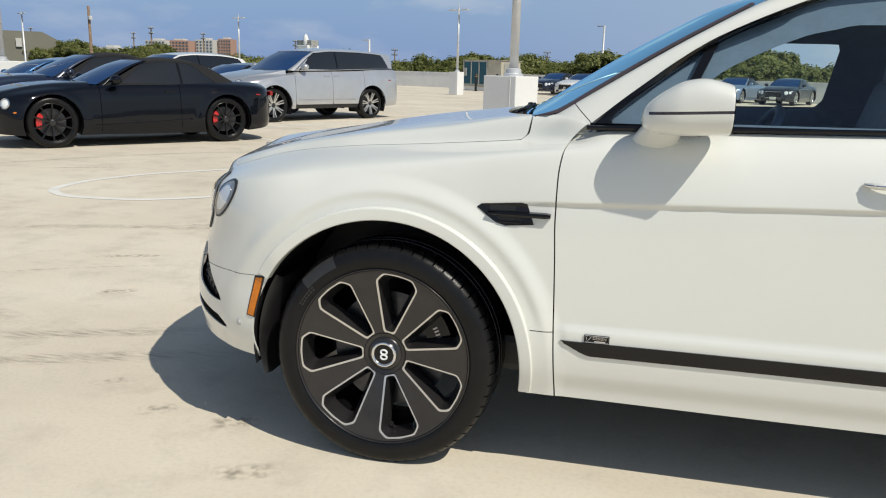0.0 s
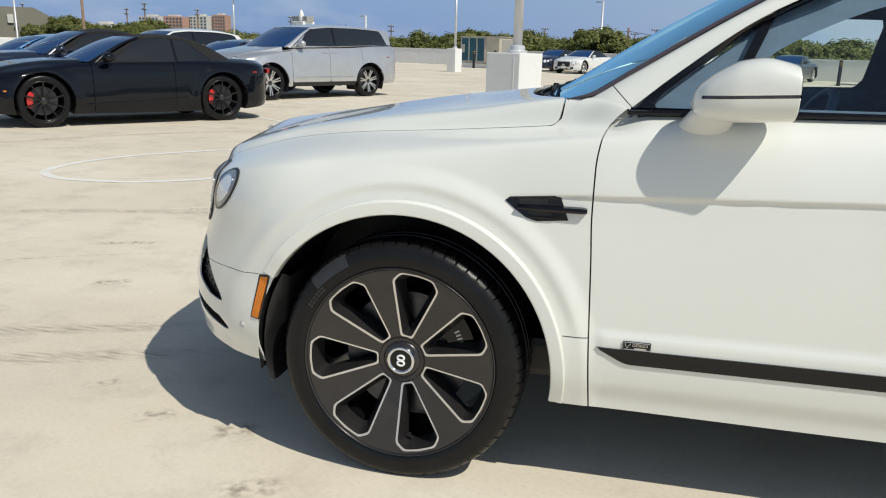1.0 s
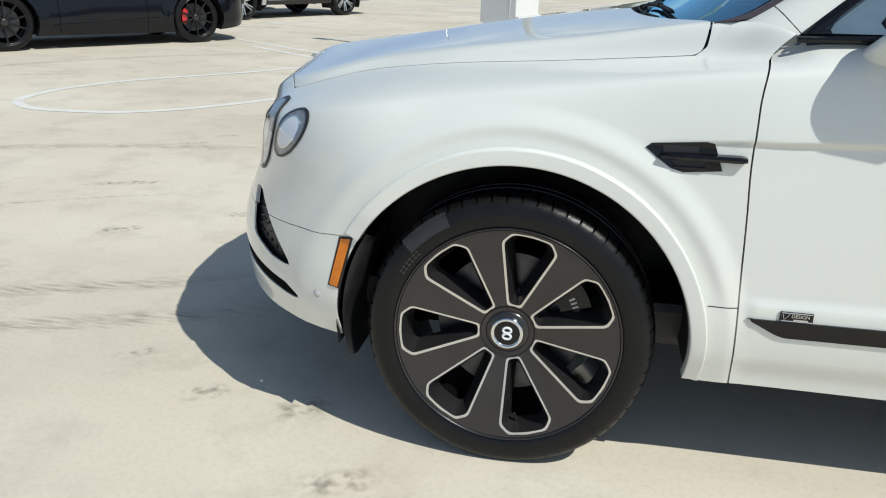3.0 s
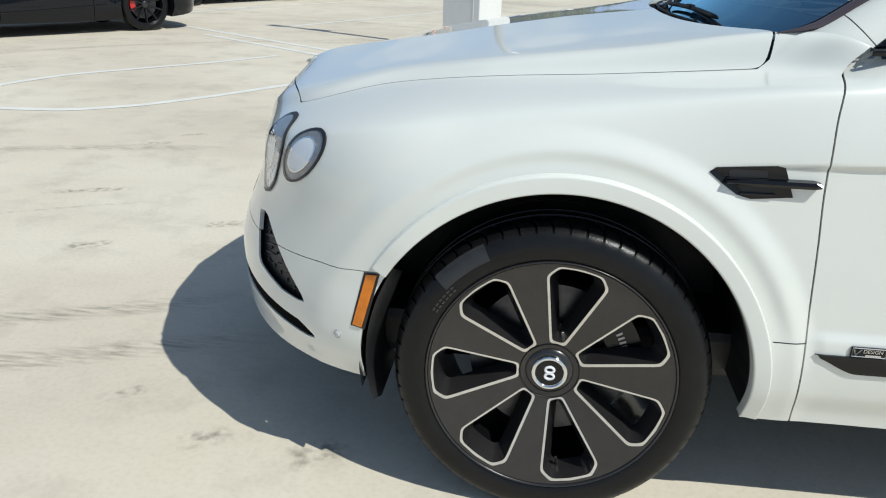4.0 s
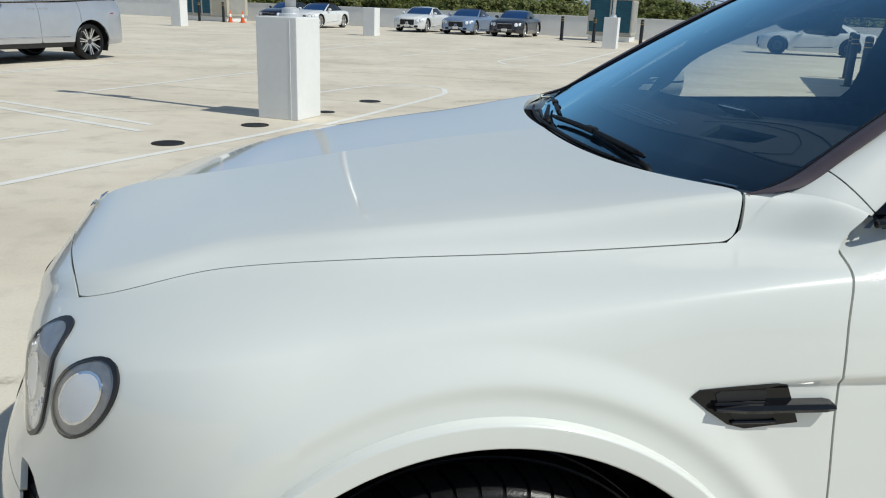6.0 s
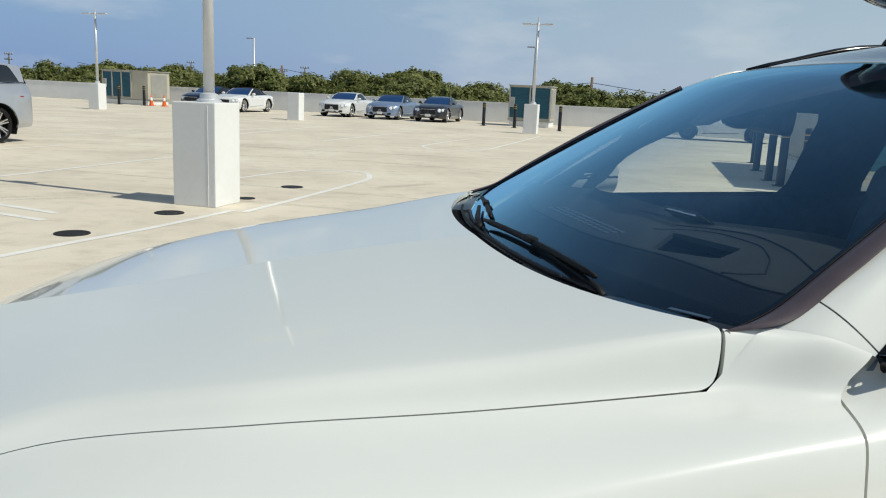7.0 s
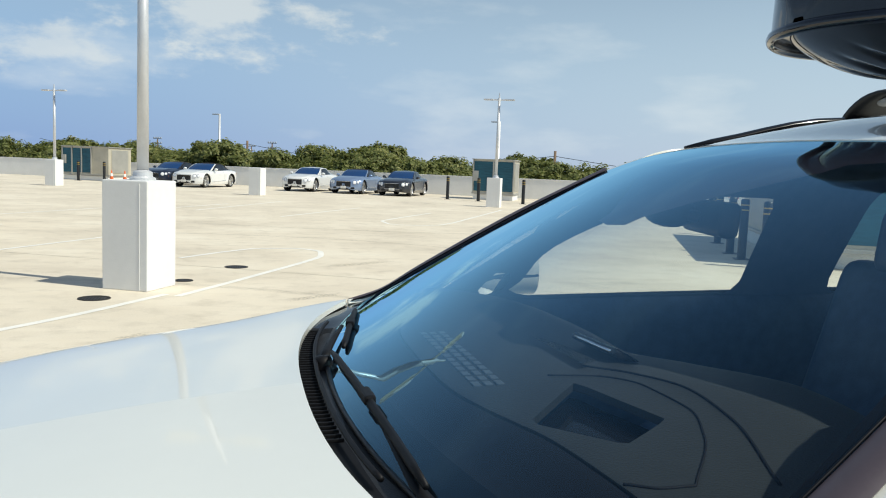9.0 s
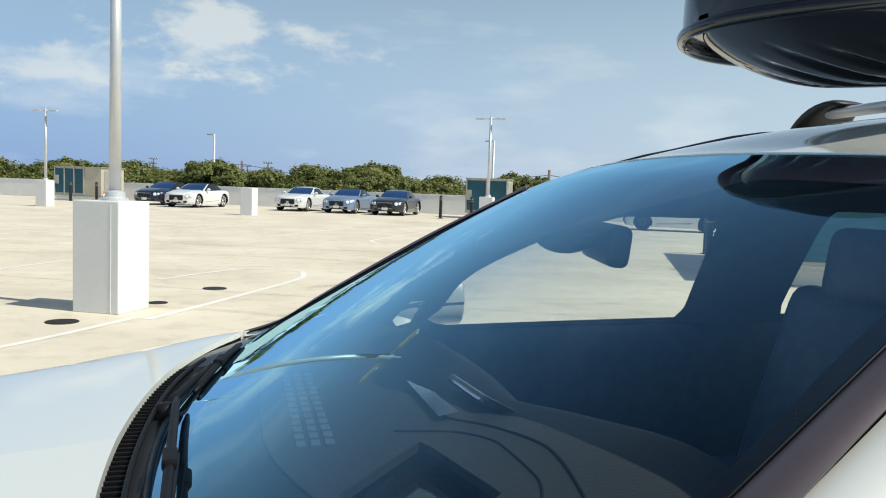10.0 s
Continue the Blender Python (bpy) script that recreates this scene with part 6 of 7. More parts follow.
# thin black gaskets at the glass
for sg in (-1, 1):
    bm = bmesh.new()
    sweep(bm, [Vector((1, -sg, 1)) * (polyspline(BAND_IN, t_) + Vector((-0.002, 0.002, 0.000))) for t_ in span(0, 1, 40)], 0.0016, 8)
    part("pillar_gasket", bm, FRIT_DARK, car, smooth=True)

# dashboard: a black front strip under the glass, then the padded top with a hood before the driver
def dash_back(y):
    return spline([-0.74, -0.55, -0.30, -0.12, 0.0, 0.20, 0.40, 0.55, 0.65, 0.74], [0.93, 0.99, 1.02, 0.95, 0.88, 0.89, 0.88, 0.85, 0.79, 0.74], y)


def pad_edge(y):
    return spline([0.0, 0.15, 0.22, 0.30, 0.43, 0.56, 0.64, 0.69, 0.74], [0.470, 0.474, 0.482, 0.503, 0.545, 0.562, 0.569, 0.590, 0.640], abs(y))


def dash_top(x, y):
    """Height of the dash at a place."""
    x0, x1, xb = glass_foot(y)[0] + 0.012, pad_edge(y), dash_back(y)
    z = 1.190 + 0.046 * smooth(x0, x1 + 0.012, x) + 0.006 * smooth(x1, x1 + 0.2, x)
    z += 0.014 * math.exp(-((y + 0.34) / 0.20) ** 2) * smooth(0.66, 0.92, x)
    return z - 0.20 * smooth(xb - 0.07, xb + 0.16, x) ** 1.5


def dash_at(u, v):
    y = -0.735 + 1.47 * u
    x0, xb = glass_foot(y)[0] + 0.012, dash_back(y) + 0.16
    x = x0 + (xb - x0) * v
    return (x, y, dash_top(x, y))


dash = Sheet.grid(dash_at, span(0, 1, 76), span(0, 1, 60)).outward((0.8, 0, 0))
front_line = lambda p: p.x - pad_edge(p.y)
tray = [(0.538, -0.358), (0.624, -0.456), (0.713, -0.390), (0.668, -0.205)]
in_tray = lambda p: in_poly(tray)(Vector((p.x, 0, p.y)))
dash.cut(lambda p: -front_line(p)).lifted(-0.003).part("dash_front", DASH_DARK, car, rim=0.01)
top_pad = dash.cut(lambda p: front_line(p) - 0.002).cut(lambda p: -in_tray(p))
top_pad.part("dash_pad", LEATHER_GREY, car, "grey leather dashboard top", rim=0.012)
dash.cut(lambda p: in_tray(p) + 0.012).lifted(-0.030).part("dash_tray", BLACK_GLOSS, car, rim=0)


def dash_line(pts, r):
    bm = bmesh.new()
    ps = [polyspline([(*p, 0) for p in pts], t_) for t_ in span(0, 1, 40)]
    sweep(bm, [(p.x, p.y, dash_top(p.x, p.y) + 0.0006) for p in ps], r, 6)
    part("dash_seam", bm, DASH_DARK, car, smooth=True)


dash_line([(0.720, -0.118), (0.775, -0.180), (0.808, -0.285), (0.790, -0.420), (0.722, -0.600)], 0.0022)
dash_line([(0.640, -0.165), (0.712, -0.180), (0.758, -0.245), (0.762, -0.355), (0.724, -0.460), (0.637, -0.580)], 0.0016)
dash_line([(0.566, -0.560), (0.600, -0.578), (0.637, -0.580)], 0.0020)
for i in range(3):
    for j in range(13):
        bm = bmesh.new()
        y, x = -0.186 + j * 0.029, 0.519 + i * 0.018
        box(bm, (0.012, 0.021, 0.003), (x, y, dash_top(x, y) + 0.0008), 0.0008)
        part("dash_vent_slot", bm, VENT_GREY, car)
# small pale tag at the lower corner of the glass
bm = bmesh.new()
box(bm, (0.013, 0.068, 0.002), (0, 0, 0), 0.0008)
bm.transform(Matrix.Translation((0.454, -0.663, 1.1965)) @ Matrix.Rotation(radians(33), 4, "Z"))
part("windshield_tag", bm, TAG_BLUE, car, "small pale blue tag at the foot of the windshield")
# display with a bright frame on the middle of the dash
bm = bmesh.new()
box(bm, (0.014, 0.14, 0.062), (0, 0, 0), 0.006, segs=3)
bm.transform(Matrix.Translation((0.797, -0.040, 1.250)) @ Matrix.Rotation(radians(6), 4, "Z") @ Matrix.Rotation(radians(-62), 4, "Y"))
disp = part("dash_display", bm, BLACK_GLOSS, car)
bm = bmesh.new()
sweep(bm, [Matrix.Translation((0.797, -0.040, 1.250)) @ Matrix.Rotation(radians(6), 4, "Z") @ Matrix.Rotation(radians(-62), 4, "Y") @ Vector(q) for q in ((-0.002, -0.060, 0.031), (-0.002, 0.055, 0.031), (-0.002, 0.069, 0.020), (-0.002, 0.069, -0.020))], 0.0028, 8)
part("display_frame", bm, CHROME, disp, smooth=True)
# sky glint on the instrument, put in as an added chrome sliver
bm = bmesh.new()
vs = [bm.verts.new(q) for q in ((0.702, 0.062, 1.2520), (0.706, -0.139, 1.2520), (0.737, -0.130, 1.2545), (0.728, -0.020, 1.2540))]
bm.faces.new(vs)
bmesh.ops.solidify(bm, geom=bm.faces[:], thickness=0.003)
part("dash_reflector", bm, CHROME, car)
# steering wheel
stw = Matrix.Translation((1.19, -0.35, 1.07)) @ Matrix.Rotation(radians(-62), 4, "Y")
bm = bmesh.new()
sweep(bm, [(math.cos(a) * 0.185, math.sin(a) * 0.185, 0) for a in span(0, math.tau * 39 / 40, 39)], 0.016, 10, closed=True)
bm.transform(stw)
swh = part("steering_wheel", bm, LEATHER, car, smooth=True)
bm = bmesh.new()
box(bm, (0.13, 0.30, 0.03), (0, 0, -0.02), 0.014)
bm.transform(stw)
part("wheel_spokes", bm, LEATHER, swh)
# inside mirror
bm = bmesh.new()
box(bm, (0.034, 0.215, 0.062), (0, 0, 0), 0.016, segs=4)
bm.transform(Matrix.Translation((0.995, -0.022, 1.484)) @ Matrix.Rotation(radians(-14), 4, "Z") @ Matrix.Rotation(radians(6), 4, "Y"))
im = part("inside_mirror", bm, BLACK_TRIM, car, "black inside mirror", smooth=True)
bm = bmesh.new()
sweep(bm, [(0.955, 0.02, 1.490), (0.975, 0.0, 1.485), (0.995, -0.02, 1.482)], 0.011, 8)
bmesh.ops.create_uvsphere(bm, u_segments=16, v_segments=10, radius=1, matrix=Matrix.Translation((0.957, 0.05, 1.490)) @ Matrix.Diagonal((0.050, 0.052, 0.030, 1)))
part("mirror_mount", bm, BLACK_TRIM, im, smooth=True)


def seat(y, x=1.28):
    st = new("seat")
    st.parent = car
    bm = bmesh.new()
    box(bm, (0.52, 0.52, 0.20), (x + 0.05, y, 0.80), 0.06, segs=4)
    part("cushion", bm, LEATHER, st, smooth=True)
    bm = bmesh.new()
    box(bm, (0.17, 0.50, 0.66), (0, 0, 0), 0.065, segs=4)
    bm.transform(Matrix.Translation((x + 0.40, y, 1.02)) @ Matrix.Rotation(radians(17), 4, "Y"))
    part("backrest", bm, LEATHER, st, smooth=True)
    bm = bmesh.new()
    box(bm, (0.11, 0.27, 0.19), (0, 0, 0), 0.05, segs=4)
    bm.transform(Matrix.Translation((x + 0.465, y, 1.405)) @ Matrix.Rotation(radians(8), 4, "Y"))
    hr = part("headrest", bm, LEATHER, st, smooth=True)
    for dy in (-0.06, 0.06):
        bm = bmesh.new()
        tube(bm, (x + 0.45, y + dy, 1.25), (x + 0.46, y + dy, 1.36), 0.006, n=8)
        part("headrest_post", bm, CHROME, hr)


seat(0.36, 1.42)
seat(-0.36, 1.33)
seat(0.36, 2.15)
seat(-0.36, 2.15)
bm = bmesh.new()
box(bm, (3.0, 1.62, 0.05), (2.0, 0, 0.45))
part("cabin_floor", bm, LEATHER, car)
bm = bmesh.new()
box(bm, (0.9, 0.26, 0.36), (1.35, 0, 0.74), 0.05)
part("centre_console", bm, LEATHER, car)
bm = bmesh.new()
box(bm, (0.06, 1.5, 0.9), (3.2, 0, 0.85))
part("rear_bulkhead", bm, LEATHER, car)
bm = bmesh.new()
box(bm, (0.04, 1.5, 0.6), (0.62, 0, 0.78))
part("firewall", bm, BLACK_TRIM, car)
for sg in (-1, 1):
    # inner door panels and inner pillars
    bm = bmesh.new()
    rows = []
    for i in range(13):
        x = 0.64 + i * 0.22
        rows.append([bm.verts.new((x, sg * yy, zz)) for yy, zz in ((0.86, 1.195 + 0.012 * (x - 1.0)), (0.825, 1.185 + 0.012 * (x - 1.0)), (0.80, 1.12), (0.83, 0.85), (0.82, 0.48))])
    for a, b in zip(rows, rows[1:]):
        for j in range(4):
            bm.faces.new((a[j], a[j + 1], b[j + 1], b[j]))
    part("door_panel", bm, LEATHER, car, smooth=True)
    # padded inner frames of the door windows
    inner_side = cab["side"].lifted(-0.028)
    if sg > 0:
        inner_side = inner_side.mirrored()
    hole_front = lambda p: soft_min(0.007, p.z - 1.2 - 0.01 * (p.x - 1.0), 1.505 - p.z, 1.665 + 0.12 * (p.z - 1.2) - p.x, p.x - spline([1.18, 1.315, 1.455, 1.51], [0.925, 0.985, 1.225, 1.40], p.z))
    hole_back = lambda p: soft_min(0.007, p.z - 1.2 - 0.01 * (p.x - 1.0), 1.535 - p.z, p.x - 1.985 - 0.2 * (p.z - 1.2), 2.75 - p.x)
    hole_fore = lambda p: min(p.z - 1.2, 1.27 - p.z, 0.89 + 0.5 * (p.z - 1.2) - p.x, p.x - 0.80 - 0.9 * (p.z - 1.2))
    inner_side.cut(lambda p: -max(hole_front(p), hole_back(p), hole_fore(p))).part("window_trim", LINING, car, rim=0)
lining = cab["roof"].lifted(-0.03)
lining.part("roof_lining", LINING, car, rim=0.0)

# ---- roof rails, bars and roof box ----
def roof_z(x):
    return spline([q[0] for q in G_MAIN["cant"]], [q[2] for q in G_MAIN["cant"]], x)


for sg in (-1, 1):
    bm = bmesh.new()
    pts = []
    for i in range(25):
        t_ = i / 24
        x = 1.34 + t_ * 2.0
        rise = 0.045 * min(smooth(0.0, 0.22, t_), smooth(1.0, 0.85, t_))
        pts.append((x, sg * (0.648 + 0.012 * math.sin(math.pi * t_)), roof_z(x) + 0.012 + rise))
    sweep(bm, pts, [0.006] + [0.017] * 23 + [0.006], 10, 0.8)
    part("roof_rail", bm, BLACK_GLOSS, car, "black roof rail", smooth=True)
rack = thing("roof_rack", Matrix.Translation((0, 0, 0)), "two grey roof bars clamped to the roof rails", "roof rack")
for x in (1.94, 2.70):
    bm = bmesh.new()
    sweep(bm, [(x, y, 1.792 + 0.006 * (1 - (y / 0.6) ** 2)) for y in span(-0.64, 0.64, 16)], 0.032, 12, 0.42)
    part("cross_bar", bm, POLE_METAL, rack, smooth=True)
    for sg in (-1, 1):
        bm = bmesh.new()
        # a rounded clamp cover that rises from the rail and curls over the bar's end
        rings_ = []
        for t_ in span(0, 1, 8):
            w_ = 0.095 - 0.045 * t_ ** 1.6
            y_, z_ = 0.700 - 0.14 * t_ ** 1.3, 1.715 + 0.100 * math.sin(math.pi / 2 * t_)
            rings_.append([bm.verts.new((x + 0.02 * (1 - t_) + math.cos(a) * w_, sg * (y_ + math.sin(a) * 0.024), z_ + math.sin(a) * 0.010)) for a in span(0, math.tau * 15 / 16, 15)])
        for a, b in zip(rings_, rings_[1:]):
            for j in range(16):
                bm.faces.new((a[j], a[(j + 1) % 16], b[(j + 1) % 16], b[j]))
        bm.faces.new(rings_[0])
        bm.faces.new(rings_[-1][::-1])
        part("bar_foot", bm, BLACK_TRIM, rack, smooth=True)
bx = thing("roof_box", Matrix.Translation((0, 0, 0)), "glossy black plastic roof box on roof bars", "roof box")
BOX_PLASTIC = material("roof_box_plastic", (0.005, 0.007, 0.013), rough=0.09, coat=0.25, vary=0.2, scale=8)
BX0, BX1, BW, BY = 1.145, 3.10, 0.41, -0.02


def box_rim(t):
    return 1.832 + 0.055 * smooth(0.0, 0.45, t)


def box_wide(x, inset=0.0):
    """Half-width in plan: a long elliptic nose, a squarer tail."""
    a = min((x - BX0 - inset) / 0.80, 1)
    b = min((BX1 - inset - x) / 0.16, 1)
    return max((BW - inset) * math.sqrt(max(1 - (1 - max(a, 0)) ** 2, 0)) * max(1 - (1 - max(b, 0)) ** 3, 0) ** 0.4, 0.0005)


def box_lid(x, a):
    """Tall lid with nearly upright sides."""
    t = (x - BX0) / (BX1 - BX0)
    q = 2 * a - 1
    blunt = max(1 - (1 - min(t / 0.06, 1)) ** 2, 0) ** 0.5 * (0.66 + 0.34 * smooth(0, 0.35, t)) * smooth(1.0, 0.94, t) ** 0.5
    return (x, BY + box_wide(x) * math.copysign(abs(q) ** 0.8, q), box_rim(t) + 0.27 * blunt * max(1 - abs(q) ** 7, 0) ** 0.4)


def box_hull(x, a):
    """Shallow tub set in from the lid, with lengthwise grooves that run out towards the nose."""
    t = (x - BX0) / (BX1 - BX0)
    q = 2 * a - 1
    w = box_wide(x, 0.035)
    y = w * math.copysign(abs(q) ** 0.85, q)
    e = smooth(0.018, 0.20, t) ** 0.6 * smooth(1.0, 0.93, t) ** 0.5
    low = 0.088 - 0.018 * smooth(0.25, 0.42, t)
    groove = 0.014 * (0.5 + 0.5 * math.cos(y * 84)) ** 4 * smooth(0.05 + 0.22 * abs(y), 0.16 + 0.22 * abs(y), t) * smooth(0.36, 0.28, abs(y))
    return (x, BY + y, box_rim(t) + 0.004 - low * e * max(1 - abs(q) ** 2.6, 0) ** 0.55 + groove)


xs = [BX0 + 0.0005 + (BX1 - BX0 - 0.001) * (1 - math.cos(math.pi * i / 70)) / 2 for i in range(71)]
hx = [BX0 + 0.0355 + (BX1 - BX0 - 0.071) * (1 - math.cos(math.pi * i / 70)) / 2 for i in range(71)]
Sheet.grid(box_lid, xs, span(0, 1, 56)).outward((2.3, 0, 1.9)).part("lid", BOX_PLASTIC, bx, rim=0)
Sheet.grid(box_hull, hx, span(0, 1, 110)).outward((2.3, 0, 1.95)).part("hull", BOX_PLASTIC, bx, "glossy black grooved underside", rim=0)
# rolled lower lip of the lid, hiding the step to the hull
loop = [(x, -box_wide(x)) for x in xs] + [(x, box_wide(x)) for x in xs[::-1]]
bm = bmesh.new()
sweep(bm, [(x, BY + y, box_rim((x - BX0) / (BX1 - BX0)) - 0.002) for x, y in loop], 0.009, 8, 1.3, closed=True)
part("rim", bm, BOX_PLASTIC, bx, smooth=True)
step_top = [(x, BY + y * 0.99, box_rim((x - BX0) / (BX1 - BX0)) + 0.006) for x, y in loop]
step_in = [(BX0 + 0.05 + (x - BX0) * (BX1 - BX0 - 0.10) / (BX1 - BX0), BY + y * 0.86, z + 0.002) for (x, y), (_, _, z) in zip(loop, step_top)]
n_ = len(loop)
link("lid_step", mesh_of("lid_step", step_top + step_in, [(k, (k + 1) % n_, n_ + (k + 1) % n_, n_ + k) for k in range(n_)]), bx, BOX_PLASTIC)
for x in (1.94, 2.70):
    bm = bmesh.new()
    box(bm, (0.06, 0.5, 0.016), (x, 0, 1.818), 0.005)
    part("clamp", bm, BLACK_TRIM, bx)


# ---- the rest of the deck ----
def stroke(name, pts, width, mat, label, category, z=0.003, group=""):
    """A flat painted line through points in the deck's grid."""
    bm = bmesh.new()
    vs = []
    for i, p in enumerate(pts):
        a, b = Vector(pts[max(i - 1, 0)]), Vector(pts[min(i + 1, len(pts) - 1)])
        d = (b - a).normalized()
        s_ = Vector((-d.y, d.x)) * width / 2
        vs.append([bm.verts.new((p[0] + s_.x, p[1] + s_.y, z)), bm.verts.new((p[0] - s_.x, p[1] - s_.y, z))])
    for a, b in zip(vs, vs[1:]):
        bm.faces.new((a[0], a[1], b[1], b[0]))
    bm.transform(deck(0, 0))
    ob = part(name, bm, mat, None)
    return tagged(ob, label, category, group, "structure")


def to_deck(x, y):
    p = Vector((x, y, 0))
    return (p.dot(U), p.dot(V))


LINE = "worn white painted parking bay line on concrete"
for a, b in (((-4.5, 10.6), (-1.45, 16.9)), ((-6.95, 13.65), (-4.9, 17.4)), ((-6.3, 10.5), (-2.6, 7.7)), ((-5.2, 9.2), (-2.6, 7.2)),
             ((-1.32, 24.0), (1.6, 31.2)), ((1.2, 21.96), (4.4, 28.0)), ((-8.2, 10.6), (-6.2, 14.6)), ((-3.3, 22.5), (-0.4, 28.4)), ((-6.0, 20.0), (-3.4, 25.2))):
    stroke("bay_line", [to_deck(*a), to_deck(*b)], 0.10, WHITE_LINE, LINE, "line")
# rounded bay ends
def loop_line(world_pts):
    stroke("island_line", [to_deck(*polyspline([(*p, 0) for p in world_pts], t_).xy) for t_ in span(0, 1, 80)], 0.10, WHITE_LINE, "white painted rounded outline of a parking island", "line")


loop_line([(-0.68, 8.10), (-1.45, 6.80), (-2.10, 5.88), (-2.62, 5.08), (-3.11, 4.28), (-3.60, 3.68), (-4.10, 3.40), (-4.60, 3.36), (-5.00, 3.52), (-5.20, 3.82), (-5.24, 4.25), (-5.02, 5.00), (-4.52, 5.68), (-3.97, 6.35), (-3.40, 7.20)])
loop_line([(-0.80, 11.6), (-0.10, 12.6), (0.46, 13.16), (1.05, 13.25), (1.50, 12.75), (1.45, 12.1), (0.3, 9.6), (-0.55, 7.95)])
loop_line([(6.6, 25.7), (5.6, 24.0), (4.55, 22.1), (4.02, 20.9), (4.05, 20.0), (4.67, 19.62), (5.35, 19.85), (5.95, 20.65), (7.2, 23.0), (8.7, 25.9), (10.5, 29.4)])

GRATE = material("cast_iron", (0.045, 0.04, 0.036), rough=0.7, metal=0.6, vary=0.4, scale=20, bump=0.3, bump_scale=120)


def drain(x, y, r):
    ob = thing("floor_drain", Matrix.Translation((x, y, 0.0)), "round dark cast iron drain cover in the concrete", "drain", "deck drains")
    bm = bmesh.new()
    lathe(bm, [(r, 0.0), (r * 0.99, 0.007), (r * 0.90, 0.007), (r * 0.89, 0.003)], "z", 40)
    part("ring", bm, GRATE, ob)
    bm = bmesh.new()
    lathe(bm, [(r * 0.89, 0.003), (0.001, 0.003)], "z", 40)
    part("bed", bm, BLACK_TRIM, ob)
    for k in range(9):
        o = (k - 4) * r * 0.19
        h = math.sqrt(max((r * 0.88) ** 2 - o * o, 0))
        bm = bmesh.new()
        box(bm, (r * 0.09, h * 2, 0.005), (o, 0, 0.0055), 0.001)
        part("bar", bm, GRATE, ob)


for x, y, r in ((-1.40, 7.82, 0.17), (-2.14, 6.44, 0.17), (0.07, 10.55, 0.17), (-0.57, 9.17, 0.12)):
    drain(x, y, r)

# joints and tyre marks
JOINT = material("joint_sealant", (0.54, 0.485, 0.39), rough=0.9, vary=0.3, scale=6)
for v in (9.25, 17.0, 25.0, 33.9):
    stroke("deck_joint", [(-60, v), (30, v)], 0.018, JOINT, "thin sealed joint in the concrete deck", "joint", 0.002)
for u in (-26.0, -15.4):
    stroke("deck_joint", [(u, -25), (u, 45)], 0.016, JOINT, "thin sealed joint in the concrete deck", "joint", 0.0025)


def mark_material(name, color, dens, scale, stretch):
    m = bpy.data.materials.new(name)
    m.use_nodes = True
    n, l = m.node_tree.nodes, m.node_tree.links
    b = n["Principled BSDF"]
    b.inputs["Base Color"].default_value, b.inputs["Roughness"].default_value = (*color, 1), 0.9
    tc, mp, t, r, uvm, ml = n.new("ShaderNodeTexCoord"), n.new("ShaderNodeMapping"), n.new("ShaderNodeTexNoise"), n.new("ShaderNodeMapRange"), n.new("ShaderNodeAttribute"), n.new("ShaderNodeMath")
    mp.inputs["Scale"].default_value = stretch
    t.inputs["Scale"].default_value, t.inputs["Detail"].default_value = scale, 5
    r.inputs["From Min"].default_value, r.inputs["From Max"].default_value, r.inputs["To Max"].default_value = 0.42, 0.72, dens
    uvm.attribute_name = "fade"
    ml.operation = "MULTIPLY"
    l.new(tc.outputs["Object"], mp.inputs["Vector"])
    l.new(mp.outputs[0], t.inputs["Vector"])
    l.new(t.outputs["Fac"], r.inputs["Value"])
    l.new(r.outputs[0], ml.inputs[0])
    l.new(uvm.outputs["Fac"], ml.inputs[1])
    l.new(ml.outputs[0], b.inputs["Alpha"])
    return m


TYRE_MARK = mark_material("tyre_mark", (0.12, 0.105, 0.095), 0.36, 9, (1, 6, 1))
SCUFF = mark_material("scuff", (0.22, 0.19, 0.155), 0.5, 26, (1, 1, 1))


def tyre_mark(x0, y0, x1, y1, width, mat, bend=0.0):
    """A dark rubber trace with soft edges lying on the concrete."""
    a, b = Vector((x0, y0, 0)), Vector((x1, y1, 0))
    d = (b - a).normalized()
    s_ = Vector((-d.y, d.x, 0))
    n, k = 16, 6
    verts, faces, fade = [], [], []
    for i in range(n + 1):
        t_ = i / n
        c = a.lerp(b, t_) + s_ * bend * math.sin(math.pi * t_)
        for j in range(k + 1):
            q = j / k * 2 - 1
            verts.append((c.x + s_.x * q * width / 2, c.y + s_.y * q * width / 2, 0.0022))
            fade.append(max(0, (1 - q * q)) * min(1, 4 * t_, 4 * (1 - t_)))
    for i in range(n):
        for j in range(k):
            p = i * (k + 1) + j
            faces.append((p, p + 1, p + k + 2, p + k + 1))
    me = mesh_of("tyre_mark", verts, faces)
    at = me.attributes.new("fade", "FLOAT", "POINT")
    at.data.foreach_set("value", fade)
    tagged(link("tyre_mark", me, None, mat), "dark rubber tyre trace on the concrete", "tyre mark", "tyre marks", "structure")


